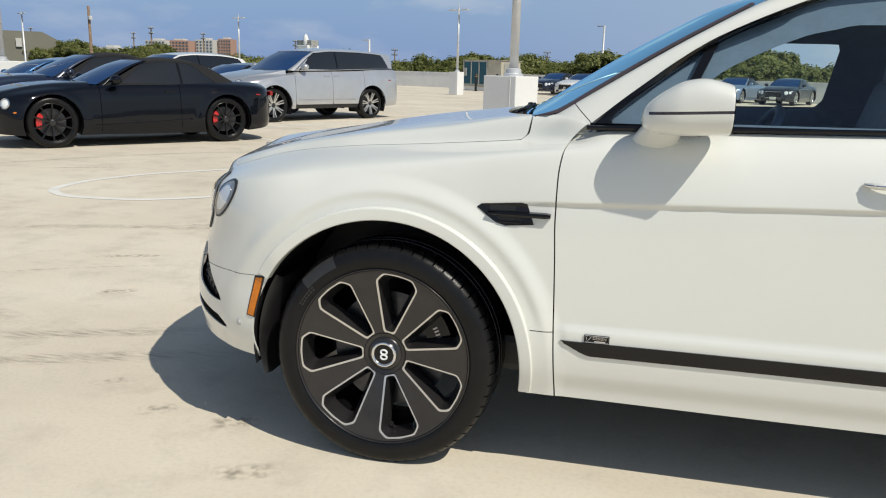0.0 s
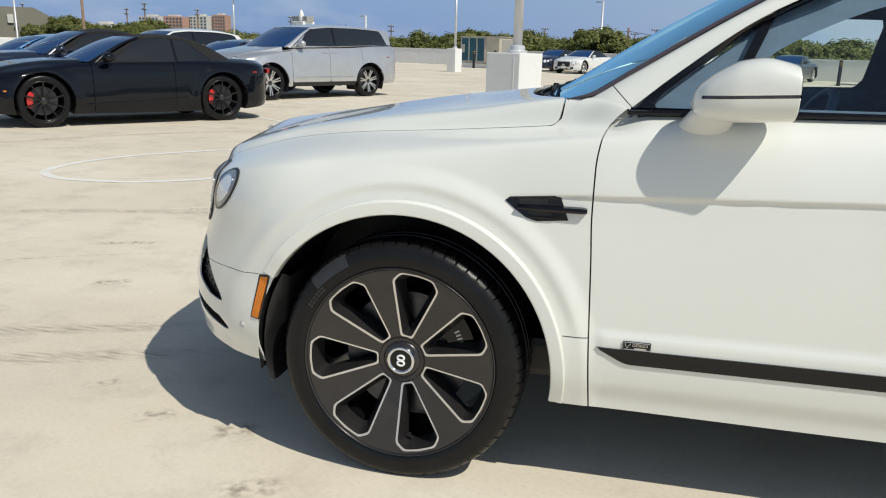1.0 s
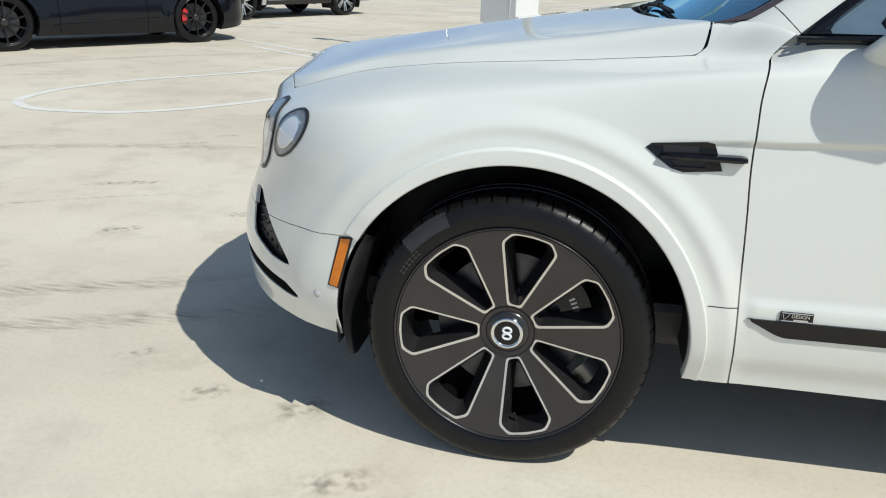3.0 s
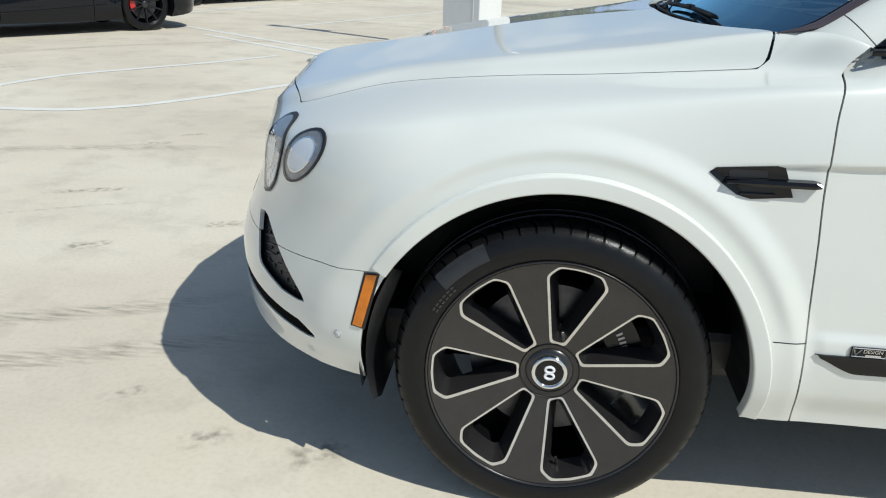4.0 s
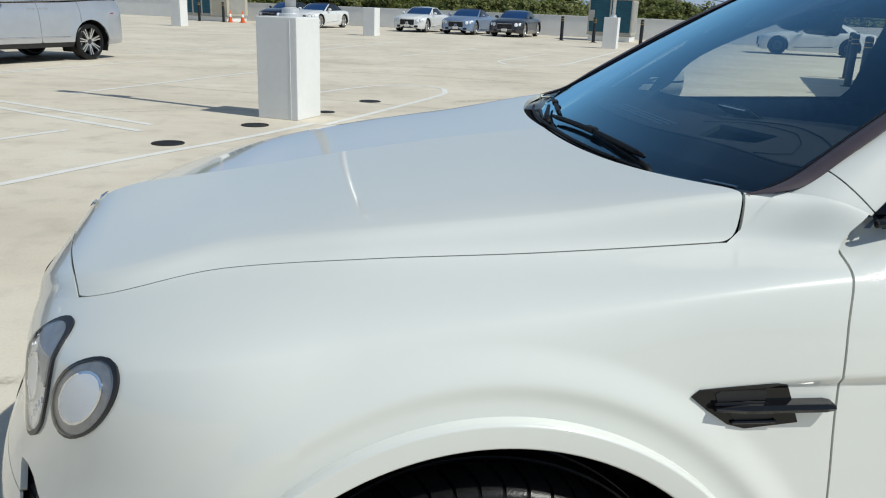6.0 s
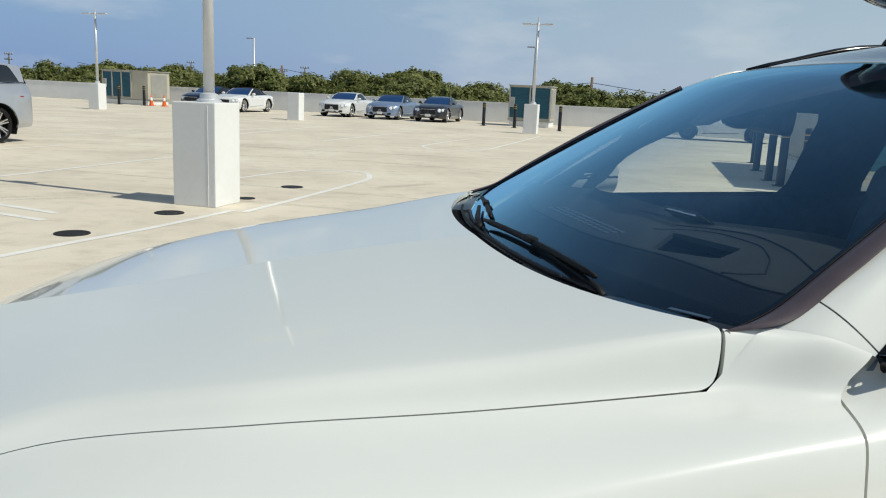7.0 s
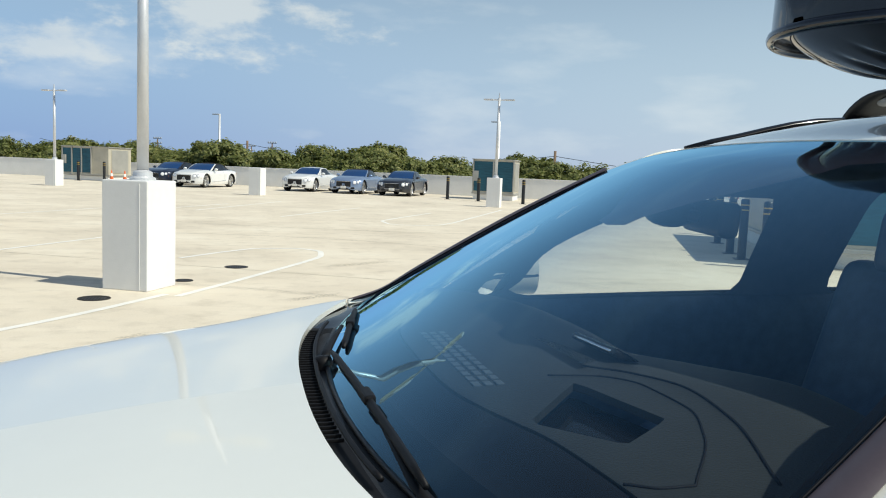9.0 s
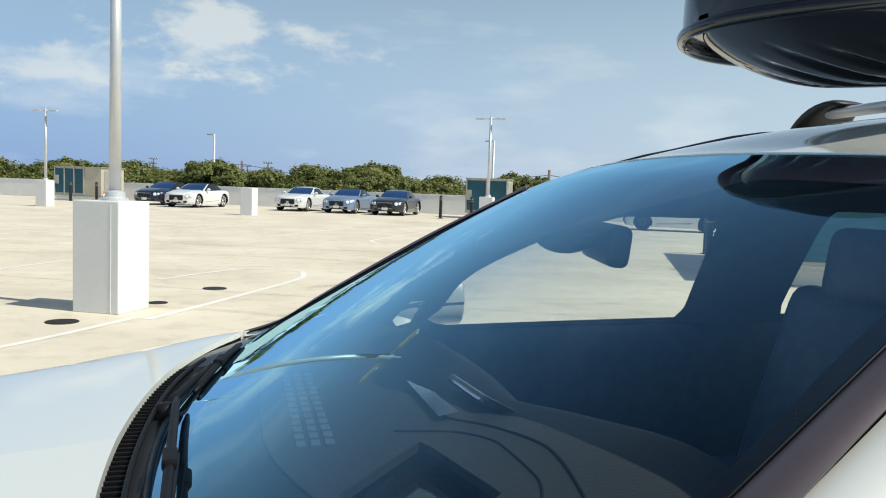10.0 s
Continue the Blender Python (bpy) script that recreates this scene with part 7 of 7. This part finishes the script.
for q in ((-2.6, -0.85, -0.9, -0.15, 0.17, TYRE_MARK, 0.0), (-2.6, -0.50, -1.2, 0.10, 0.16, TYRE_MARK, 0.02), (-6.45, 5.12, -5.6, 5.55, 0.14, SCUFF, 0), (-2.85, 2.44, -2.62, 2.55, 0.10, SCUFF, 0), (-2.70, 2.75, -2.5, 2.86, 0.08, SCUFF, 0),
          (-2.85, 1.26, -2.33, 1.46, 0.10, SCUFF, 0), (-2.25, 0.50, -2.02, 0.60, 0.12, SCUFF, 0), (-1.40, -0.70, -1.26, -0.60, 0.07, SCUFF, 0), (-1.05, -0.88, -0.90, -0.80, 0.10, SCUFF, 0), (-0.72, -0.92, -0.54, -0.80, 0.13, SCUFF, 0),
          (-0.52, -1.24, -0.30, -1.14, 0.12, SCUFF, 0), (-1.75, 0.9, -1.5, 1.0, 0.1, SCUFF, 0), (-3.4, 0.5, -2.1, 1.25, 0.03, TYRE_MARK, 0.05), (-4.4, 1.8, -2.0, 2.5, 0.20, TYRE_MARK, 0.1), (-3.6, 0.0, -2.2, -0.1, 0.22, TYRE_MARK, 0.1),
          (-8, 3.5, -2, 9.5, 0.22, TYRE_MARK, 1.2), (-3.0, 9.4, 2.5, 7.0, 0.25, TYRE_MARK, 0.5), (-1.15, 4.15, -0.8, 4.5, 0.2, SCUFF, 0), (-0.9, 5.7, -0.6, 6.0, 0.16, SCUFF, 0), (-4, 16, 6, 12, 0.25, TYRE_MARK, 1.5), (-6, 22, 9, 17, 0.25, TYRE_MARK, -1.5),
          (1.2, 10.5, 2.6, 11.5, 0.3, SCUFF, 0), (-3.6, 8.6, -2.6, 9.0, 0.12, SCUFF, 0), (0.6, 7.6, 1.4, 8.2, 0.2, SCUFF, 0)):
    tyre_mark(*q)

# ---- cooling units, bollards, cones ----
TEAL = material("coil_panel", (0.02, 0.095, 0.135), rough=0.45, metal=0.3, vary=0.3, scale=3, bump=0.4, bump_scale=150, stretch=(1, 1, 6))
GALV = material("galvanised_sheet", (0.42, 0.41, 0.37), rough=0.5, metal=0.35, vary=0.12, scale=2)
BEIGE = material("beige_sheet", (0.50, 0.46, 0.36), rough=0.55, vary=0.1, scale=2)


def cooling_unit(u0, u1, v0, v1, h, panels, plain=0.0):
    """Rooftop cooling unit: curb, framed coil panels in front, sheet sides."""
    ob = thing("cooling_unit", deck((u0 + u1) / 2, (v0 + v1) / 2), "grey rooftop cooling unit with dark teal coil panels", "cooling unit", "cooling units")
    w, d = u1 - u0, v1 - v0
    bm = bmesh.new()
    box(bm, (w * 0.94, d * 0.9, 0.30), (0, 0, 0.15), 0.02)
    part("curb", bm, WHITE_WALL, ob)
    bm = bmesh.new()
    box(bm, (w, d, 0.08), (0, 0, 0.36), 0.01)
    part("base_frame", bm, GALV, ob)
    bm = bmesh.new()
    box(bm, (w - 0.1, d - 0.1, h - 0.44), (0, 0, 0.40 + (h - 0.44) / 2))
    part("cabinet", bm, BEIGE, ob)
    bm = bmesh.new()
    box(bm, (w + 0.04, d + 0.04, 0.05), (0, 0, h - 0.03), 0.01)
    part("top_cover", bm, GALV, ob)
    pw = (w - plain - 0.12) / panels
    for k in range(panels):
        c = -w / 2 + 0.06 + pw * (k + 0.5)
        bm = bmesh.new()
        box(bm, (pw - 0.08, 0.03, h - 0.62), (c, -d / 2 + 0.045, 0.42 + (h - 0.5) / 2), 0.004)
        part("coil_panel", bm, TEAL, ob)
    for k in range(panels + 1):
        bm = bmesh.new()
        box(bm, (0.07, 0.09, h - 0.44), (-w / 2 + 0.06 + pw * k, -d / 2 + 0.03, 0.40 + (h - 0.44) / 2), 0.006)
        part("frame_post", bm, GALV, ob)
    for sg in (-1, 1):
        bm = bmesh.new()
        box(bm, (0.02, d * 0.7, h - 0.7), (sg * (w / 2 - 0.035), 0, 0.45 + (h - 0.6) / 2), 0.006)
        part("side_panel", bm, GALV, ob)
    bm = bmesh.new()
    box(bm, (0.30, 0.10, 0.55), (-w / 2 + 0.2, -d / 2 - 0.02, 1.3), 0.01)
    part("switch_box", bm, GALV, ob)
    return ob


cooling_unit(-7.3, -4.95, 41.3, 43.6, 2.24, 2)
cooling_unit(-33.9, -30.5, 42.0, 44.4, 2.14, 3, 1.2)
cooling_unit(4.0, 6.0, 14.4, 21.6, 2.2, 1)
BOLLARD = material("bollard_paint", (0.012, 0.012, 0.013), rough=0.4, vary=0.3, scale=8)
GOLD = material("reflective_band", (0.45, 0.30, 0.06), rough=0.35)


def bollard(u, v, h=1.22):
    ob = thing("bollard", deck(u, v), "black steel bollard with yellow reflective bands", "bollard", "bollards")
    bm = bmesh.new()
    lathe(bm, [(0.085, 0.0), (0.085, h - 0.04), (0.07, h - 0.01), (0.001, h)], "z", 20)
    part("post", bm, BOLLARD, ob, smooth=True)
    for z in (h - 0.14, h - 0.24):
        bm = bmesh.new()
        lathe(bm, [(0.085, z), (0.0875, z), (0.0875, z + 0.025), (0.085, z + 0.025)], "z", 20)
        part("band", bm, GOLD, ob)
    bm = bmesh.new()
    box(bm, (0.30, 0.30, 0.015), (0, 0, 0.0085), 0.003)
    part("base_plate", bm, BOLLARD, ob)


for u, v in ((-8.24, 39.5), (-6.45, 38.8), (-4.0, 37.8), (-31.9, 41.0), (-30.3, 41.3), (3.35, 14.0), (3.17, 15.5), (3.1, 16.7), (3.15, 19.4), (3.4, 22.3)):
    bollard(u, v)
ORANGE = material("cone_orange", (0.75, 0.13, 0.02), rough=0.55, vary=0.1, scale=6)


def cone(u, v):
    ob = thing("traffic_cone", deck(u, v), "orange traffic cone with white collar", "cone", "traffic cones")
    bm = bmesh.new()
    lathe(bm, [(0.14, 0.03), (0.085, 0.34), (0.05, 0.52), (0.028, 0.70), (0.001, 0.71)], "z", 20)
    part("cone_body", bm, ORANGE, ob, smooth=True)
    bm = bmesh.new()
    lathe(bm, [(0.090, 0.335), (0.056, 0.52), (0.050, 0.52), (0.085, 0.33)], "z", 20)
    part("collar", bm, WHITE_LINE, ob, smooth=True)
    bm = bmesh.new()
    box(bm, (0.36, 0.36, 0.03), (0, 0, 0.015), 0.008)
    part("foot", bm, ORANGE, ob)


cone(-30.0, 41.6)
cone(-29.15, 41.7)

# ---- beyond the parapet ----
LEAF = bpy.data.materials.new("leaves")
LEAF.use_nodes = True
_n, _l = LEAF.node_tree.nodes, LEAF.node_tree.links
_g, _r = _n.new("ShaderNodeNewGeometry"), _n.new("ShaderNodeValToRGB")
_r.color_ramp.elements[0].color, _r.color_ramp.elements[1].color = (0.10, 0.13, 0.030, 1), (0.34, 0.33, 0.11, 1)
_m = _r.color_ramp.elements.new(0.6)
_m.color = (0.20, 0.225, 0.062, 1)
_l.new(_g.outputs["Random Per Island"], _r.inputs["Fac"])
_l.new(_r.outputs["Color"], _n["Principled BSDF"].inputs["Base Color"])
_n["Principled BSDF"].inputs["Roughness"].default_value = 0.6
_t, _x = _n.new("ShaderNodeBsdfTranslucent"), _n.new("ShaderNodeMixShader")
_x.inputs["Fac"].default_value = 0.45
_l.new(_r.outputs["Color"], _t.inputs["Color"])
_l.new(_n["Principled BSDF"].outputs[0], _x.inputs[1])
_l.new(_t.outputs[0], _x.inputs[2])
_l.new(_x.outputs[0], _n["Material Output"].inputs["Surface"])
BARK = material("bark", (0.10, 0.075, 0.055), rough=0.9, vary=0.4, scale=4, bump=0.5, bump_scale=20)


def tree_kind(seed, width, height, lobes, leaves, flat=0.55, sparse=False):
    """A tree of its own: trunk with limbs, and a crown of many leaf tufts in lobes."""
    rng = random.Random(seed)
    tree = new("tree")
    bm = bmesh.new()
    trunk_top = height * 0.62
    sweep(bm, [(0, 0, -0.2), (0.1, 0.05, trunk_top * 0.5), (0.0, 0.1, trunk_top)], [0.32, 0.24, 0.16], 8)
    centres = []
    for k in range(lobes):
        a = rng.uniform(0, math.tau)
        r = width * 0.36 * math.sqrt(rng.random())
        z = height * (0.74 + 0.20 * rng.random()) - 0.10 * height * (r / (width * 0.4)) ** 2
        centres.append((Vector((math.cos(a) * r, math.sin(a) * r, z)), width * rng.uniform(0.13, 0.24)))
    for c, s_ in centres:
        sweep(bm, [(0, 0.05, trunk_top * rng.uniform(0.6, 0.95)), c * 0.6 + Vector((0, 0, trunk_top * 0.35)), c], [0.12, 0.08, 0.03], 6)
    part("trunk", bm, BARK, tree)
    verts, faces = [], []
    for c, s_ in centres:
        n = int(leaves * s_ / width * 5)
        # each lobe is made of tufts, each tuft of small leaves that face outwards and up
        tufts = []
        for _ in range(max(10, n // 55)):
            d = Vector((rng.gauss(0, 1), rng.gauss(0, 1), rng.gauss(0.35, 0.9))).normalized()
            rad = s_ * rng.uniform(0.70, 1.08)
            tufts.append((c + Vector((d.x * rad, d.y * rad, d.z * rad * flat)), d, rng.uniform(0.30, 0.62)))
        for k_ in range(n):
            tc_, d, tr = tufts[k_ % len(tufts)]
            o_ = Vector((rng.gauss(0, 1), rng.gauss(0, 1), rng.gauss(0, 0.7))) * tr * (0.5 if not sparse else 0.62)
            o_ *= min(1, 0.8 * tr / max(o_.length, 1e-3))
            p = tc_ + o_
            if p.z < height * 0.76 and rng.random() < 0.7:
                continue
            nrm = (d * 0.7 + o_.normalized() * 0.5 + Vector((rng.gauss(0, 0.45), rng.gauss(0, 0.45), 0.55 + rng.gauss(0, 0.3)))).normalized()
            t1 = nrm.cross(Vector((rng.gauss(0, 1), rng.gauss(0, 1), rng.gauss(0, 1)))).normalized()
            t2 = nrm.cross(t1)
            size = rng.uniform(0.09, 0.19)
            k = len(verts)
            verts += [p - t1 * size, p + t2 * size * 0.5, p + t1 * size, p - t2 * size * 0.5]
            faces.append((k, k + 1, k + 2, k + 3))
    crown = link("crown", mesh_of("crown", verts, faces, False), tree, LEAF)
    crown["kind"] = "stuff"
    return tree


kinds = [tree_kind(1, 10, 13.0, 17, 2300, 0.5), tree_kind(2, 8, 12.2, 13, 2100, 0.5), tree_kind(3, 12, 13.6, 20, 2600, 0.45), tree_kind(4, 6.5, 11.8, 10, 1900, 0.6), tree_kind(5, 6, 13.2, 6, 1100, 0.5, True)]
for k in kinds:
    tagged(k, "broad green tree with a dense uneven crown", "tree", "trees beyond the parapet")
tagged(kinds[4], "slender tree with a sparse open crown", "tree", "trees beyond the parapet")
rng = random.Random(11)
spots = []
# crowns over the far parapet: place along it and height over the deck
CROWNS = ((-56, 2.0), (-50.8, 2.95), (-47, 2.6), (-43, 2.5), (-38.4, 2.8), (-35.2, 2.45), (-31.6, 2.7), (-28.8, 2.2), (-24.0, 2.95), (-20.4, 3.1), (-17.4, 3.2),
          (-14.6, 2.1), (-11.4, 2.65), (-7.6, 2.2), (-5.2, 2.45), (2.6, 2.3), (7.5, 2.4), (13, 2.2), (19, 2.6), (25, 2.1))
for u, top in CROWNS:
    v = rng.uniform(56, 60)
    spots.append((u, v, top + (0.4 if u < -22 or u > -9 else 0.1)))
for i in range(24):
    spots.append((-92 + i * 5.2 + rng.uniform(-2, 2), rng.uniform(68, 80), rng.uniform(1.3, 2.1)))
for i in range(8):
    spots.append((-92 + i * 5, rng.uniform(54, 62), rng.uniform(1.2, 2.2)))
for v in range(8, 58, 5):
    spots.append((-74 + rng.uniform(-4, 4), v, rng.uniform(0.6, 2.0)))
# taller crowns before the hall and the towers, and beside the end of the deck
spots += [(-106.9, 47.4, 4.0), (-101.0, 48.0, 4.1), (-112, 52.0, 4.0), (-94.4, 49.9, 3.7), (-97.9, 54.6, 3.9), (-66.4, 47.5, 2.8), (-66.2, 51.5, 2.9), (-67.5, 44.0, 2.6)]
used = set()
for i, (u, v, top) in enumerate(spots):
    k = i % 4
    src = kinds[k]
    scale_z = (top + 10) / (13.0, 12.2, 13.6, 11.8)[k]
    m = deck(u, v, -10.0, rng.uniform(0, 360))
    if k not in used:
        used.add(k)
        src.matrix_world = m @ Matrix.Diagonal((1, 1, scale_z, 1))
    else:
        o = copy_thing(src, m)
        o.scale = (1, 1, scale_z)
kinds[4].matrix_world = deck(-1.6, 60, -9.95, 40)
o = copy_thing(kinds[4], deck(0.9, 62, -10.5, 130))
WOOD_POLE = material("wood_pole", (0.22, 0.15, 0.10), rough=0.9, vary=0.3, scale=6)


def field_lamp(u, v, top, style, r=0.09):
    """Poles beyond the deck: wooden pole, single-arm lamp, twin or sports-field lamps."""
    wood = style == "wood"
    ob = thing("light_pole" if not wood else "wooden_pole", deck(u, v, -10.0), "weathered wooden utility pole" if wood else "distant tall lamp pole with its lamp heads", "pole", "distant poles")
    bm = bmesh.new()
    tube(bm, (0, 0, 0), (0, 0, top + 10), r * 1.5, r, 10)
    part("pole", bm, WOOD_POLE if wood or style == "field" else POLE_METAL, ob, smooth=True)
    h = top + 10
    if style == "single":
        bm = bmesh.new()
        box(bm, (0.7, 0.25, 0.10), (-0.4, 0, h - 0.05), 0.02)
        part("lamp_head", bm, POLE_METAL, ob)
    elif style == "twin":
        for sg in (-1, 1):
            bm = bmesh.new()
            box(bm, (0.7, 0.25, 0.10), (sg * 0.55, 0, h - 0.1), 0.02)
            part("lamp_head", bm, POLE_METAL, ob)
    elif style == "field":
        for z in (0, -0.9):
            bm = bmesh.new()
            box(bm, (1.7, 0.07, 0.07), (0, 0, h + z))
            part("cross_arm", bm, BOLLARD, ob)
            for k in range(4):
                bm = bmesh.new()
                box(bm, (0.26, 0.22, 0.24), (-0.7 + k * 0.46, 0, h + z + 0.18), 0.05)
                part("lamp_head", bm, POLE_METAL, ob)
    elif wood:
        bm = bmesh.new()
        box(bm, (0.3, 0.25, 0.3), (0.2, 0, h - 0.9), 0.05)
        part("pole_box", bm, POLE_METAL, ob)


for u, v, top, st in ((-33.2, 65.8, 3.5, "wood"), (-4.3, 58.8, 3.3, "wood"), (-37.8, 69.0, 6.1, "single"), (-10.1, 68.1, 6.0, "single"), (-60.7, 28.0, 5.58, "wood"), (-97.8, 38.0, 6.76, "twin"), (-49.1, 47.5, 3.85, "single"), (-151.4, 81.1, 7.0, "field"),
                      (-128.1, 71.7, 7.2, "field"), (-164.0, 66.4, 7.3, "field"), (-106, 110, 4.9, "field"), (-96, 122, 4.6, "field"), (-84, 130, 5.2, "field"), (-70, 140, 4.6, "field"), (-60, 128, 5.0, "field"), (-48, 150, 4.4, "field"), (-140.3, 90.0, 7.2, "field"), (-129.5, 104.8, 6.4, "field"), (-30, 150, 4.2, "twin"), (-20, 140, 4.0, "twin")):
    field_lamp(u, v, top, st, 0.10 if st != "field" else 0.11)
# overhead wire
bm = bmesh.new()
for a, b in (((-33.2, 65.8, 3.2), (-4.3, 58.8, 2.9)), ((-4.3, 58.8, 2.9), (26, 52, 2.6)), ((-33.2, 65.8, 3.2), (-61.0, 72.4, 3.2))):
    a, b = Vector(a), Vector(b)
    sweep(bm, [deck(0, 0) @ (a.lerp(b, i / 20) - Vector((0, 0, 1.2 * math.sin(math.pi * i / 20)))) for i in range(21)], 0.02, 4)
tagged(part("overhead_wire", bm, BLACK_TRIM, None), "thin dark overhead wire between wooden poles", "wire")
HALL = material("beige_hall", (0.22, 0.21, 0.165), rough=0.8, vary=0.08, scale=0.3)
PALE = material("pale_render", (0.62, 0.60, 0.56), rough=0.8, vary=0.06, scale=0.1)
PINK = material("pink_render", (0.48, 0.29, 0.22), rough=0.8, vary=0.08, scale=0.1)
WINDOW_FAR = material("far_window", (0.10, 0.13, 0.16), rough=0.2)
ROOF_TILE = material("tile_roof", (0.36, 0.24, 0.17), rough=0.85, vary=0.15, scale=1.5)
# beige hall with a sloping roof end
hall = thing("hall", deck(-119.5, 42.3, -8.05), "large beige windowless hall with a sloped roof end", "building")
bm = bmesh.new()
vs = [bm.verts.new(q) for q in ((-14, -8, 0), (9, -8, 0), (9, 8, 0), (-14, 8, 0), (-14, -8, 13.1), (6.8, -8, 13.1), (6.8, 8, 13.1), (-14, 8, 13.1), (9, -8, 11.9), (9, 8, 11.9))]
for q in ((0, 1, 8, 5, 4), (2, 3, 7, 6, 9), (0, 4, 7, 3), (1, 2, 9, 8), (4, 5, 6, 7), (5, 8, 9, 6)):
    bm.faces.new([vs[i] for i in q])
bm.transform(Matrix.Rotation(radians(65), 4, "Z"))
part("wall", bm, HALL, hall)
bm = bmesh.new()
box(bm, (0.7, 0.2, 1.1), (4, -8.15, 11.6))
bm.transform(Matrix.Rotation(radians(65), 4, "Z"))
part("wall_plate", bm, PALE, hall)


def tower(u, v, w, d, top, mat, label):
    """A distant block of flats with rows of windows, balconies' bands and a roof house."""
    ob = thing("tower_block", deck(u, v, -10, 30), label, "building", "distant towers")
    h = top + 10
    bm = bmesh.new()
    box(bm, (w, d, h), (0, 0, h / 2))
    part("wall", bm, mat, ob)
    bm = bmesh.new()
    box(bm, (w * 0.4, d * 0.5, 1.0), (0, 0, h + 0.5))
    part("roof_house", bm, PALE, ob)
    n = max(5, int(w / 1.9))
    for r in range(9):
        for k in range(n):
            bm = bmesh.new()
            box(bm, (w / n * 0.5, 0.3, 0.8), (-w / 2 + w / n * (k + 0.5), -d / 2 - 0.1, h - 1.2 - r * 1.75))
            part("window", bm, WINDOW_FAR, ob)


tower(-415.2, 253.9, 14.5, 10, 14.3, PINK, "distant pink apartment tower with rows of windows")
tower(-407.3, 266.4, 10.5, 9, 15.2, PALE, "distant pale apartment tower with rows of windows")
tower(-401.1, 275.6, 7.8, 8, 16.0, PINK, "distant pink apartment tower with rows of windows")
tower(-421.2, 243.9, 12, 10, 14.0, PALE, "distant pale apartment tower with rows of windows")
tower(-335.4, 171.8, 10, 9, 7.4, PALE, "distant pale apartment tower with rows of windows")
# white roof house with dish on the neighbouring roof
wh = thing("roof_house", deck(-62.1, 53.9, -9.7), "white roof house with a radar mast", "building")
bm = bmesh.new()
box(bm, (8.2, 4, 12.3), (0, 0, 6.15), 0.05)
part("wall", bm, WHITE_WALL, wh)
bm = bmesh.new()
box(bm, (1.8, 1.6, 1.0), (-3.0, 0, 12.8), 0.05)
part("mast_house", bm, WHITE_WALL, wh)
bm = bmesh.new()
box(bm, (2.4, 1.0, 0.55), (-3.0, 0, 13.55), 0.05)
part("dish_frame", bm, GALV, wh)
bm = bmesh.new()
lathe(bm, [(0.05, 0.0), (0.28, 0.3), (0.30, 0.7), (0.18, 1.1), (0.02, 1.3)], "z", 16)
bm.transform(Matrix.Translation((-2.8, -0.4, 13.2)))
part("radome", bm, WHITE_WALL, wh, smooth=True)
for k in range(4):
    bm = bmesh.new()
    tube(bm, (0.8 + k * 0.9, 0, 12.3), (0.8 + k * 0.9 + 0.1, 0, 13.0), 0.05, n=8)
    bm.transform(Matrix())
    part("antenna", bm, BLACK_TRIM, wh)
hs = thing("house", deck(-1.5, 96, -10, 20), "far house with a brown tiled hip roof", "building")
bm = bmesh.new()
box(bm, (16, 10, 9.6), (0, 0, 4.8))
part("wall", bm, PALE, hs)
bm = bmesh.new()
vs = [bm.verts.new(q) for q in ((-8.6, -5.6, 9.6), (8.6, -5.6, 9.6), (8.6, 5.6, 9.6), (-8.6, 5.6, 9.6), (-4, 0, 11.9), (4, 0, 11.9))]
for q in ((0, 1, 5, 4), (2, 3, 4, 5), (0, 4, 3), (1, 2, 5), (0, 3, 2, 1)):
    bm.faces.new([vs[i] for i in q])
part("roof", bm, ROOF_TILE, hs)
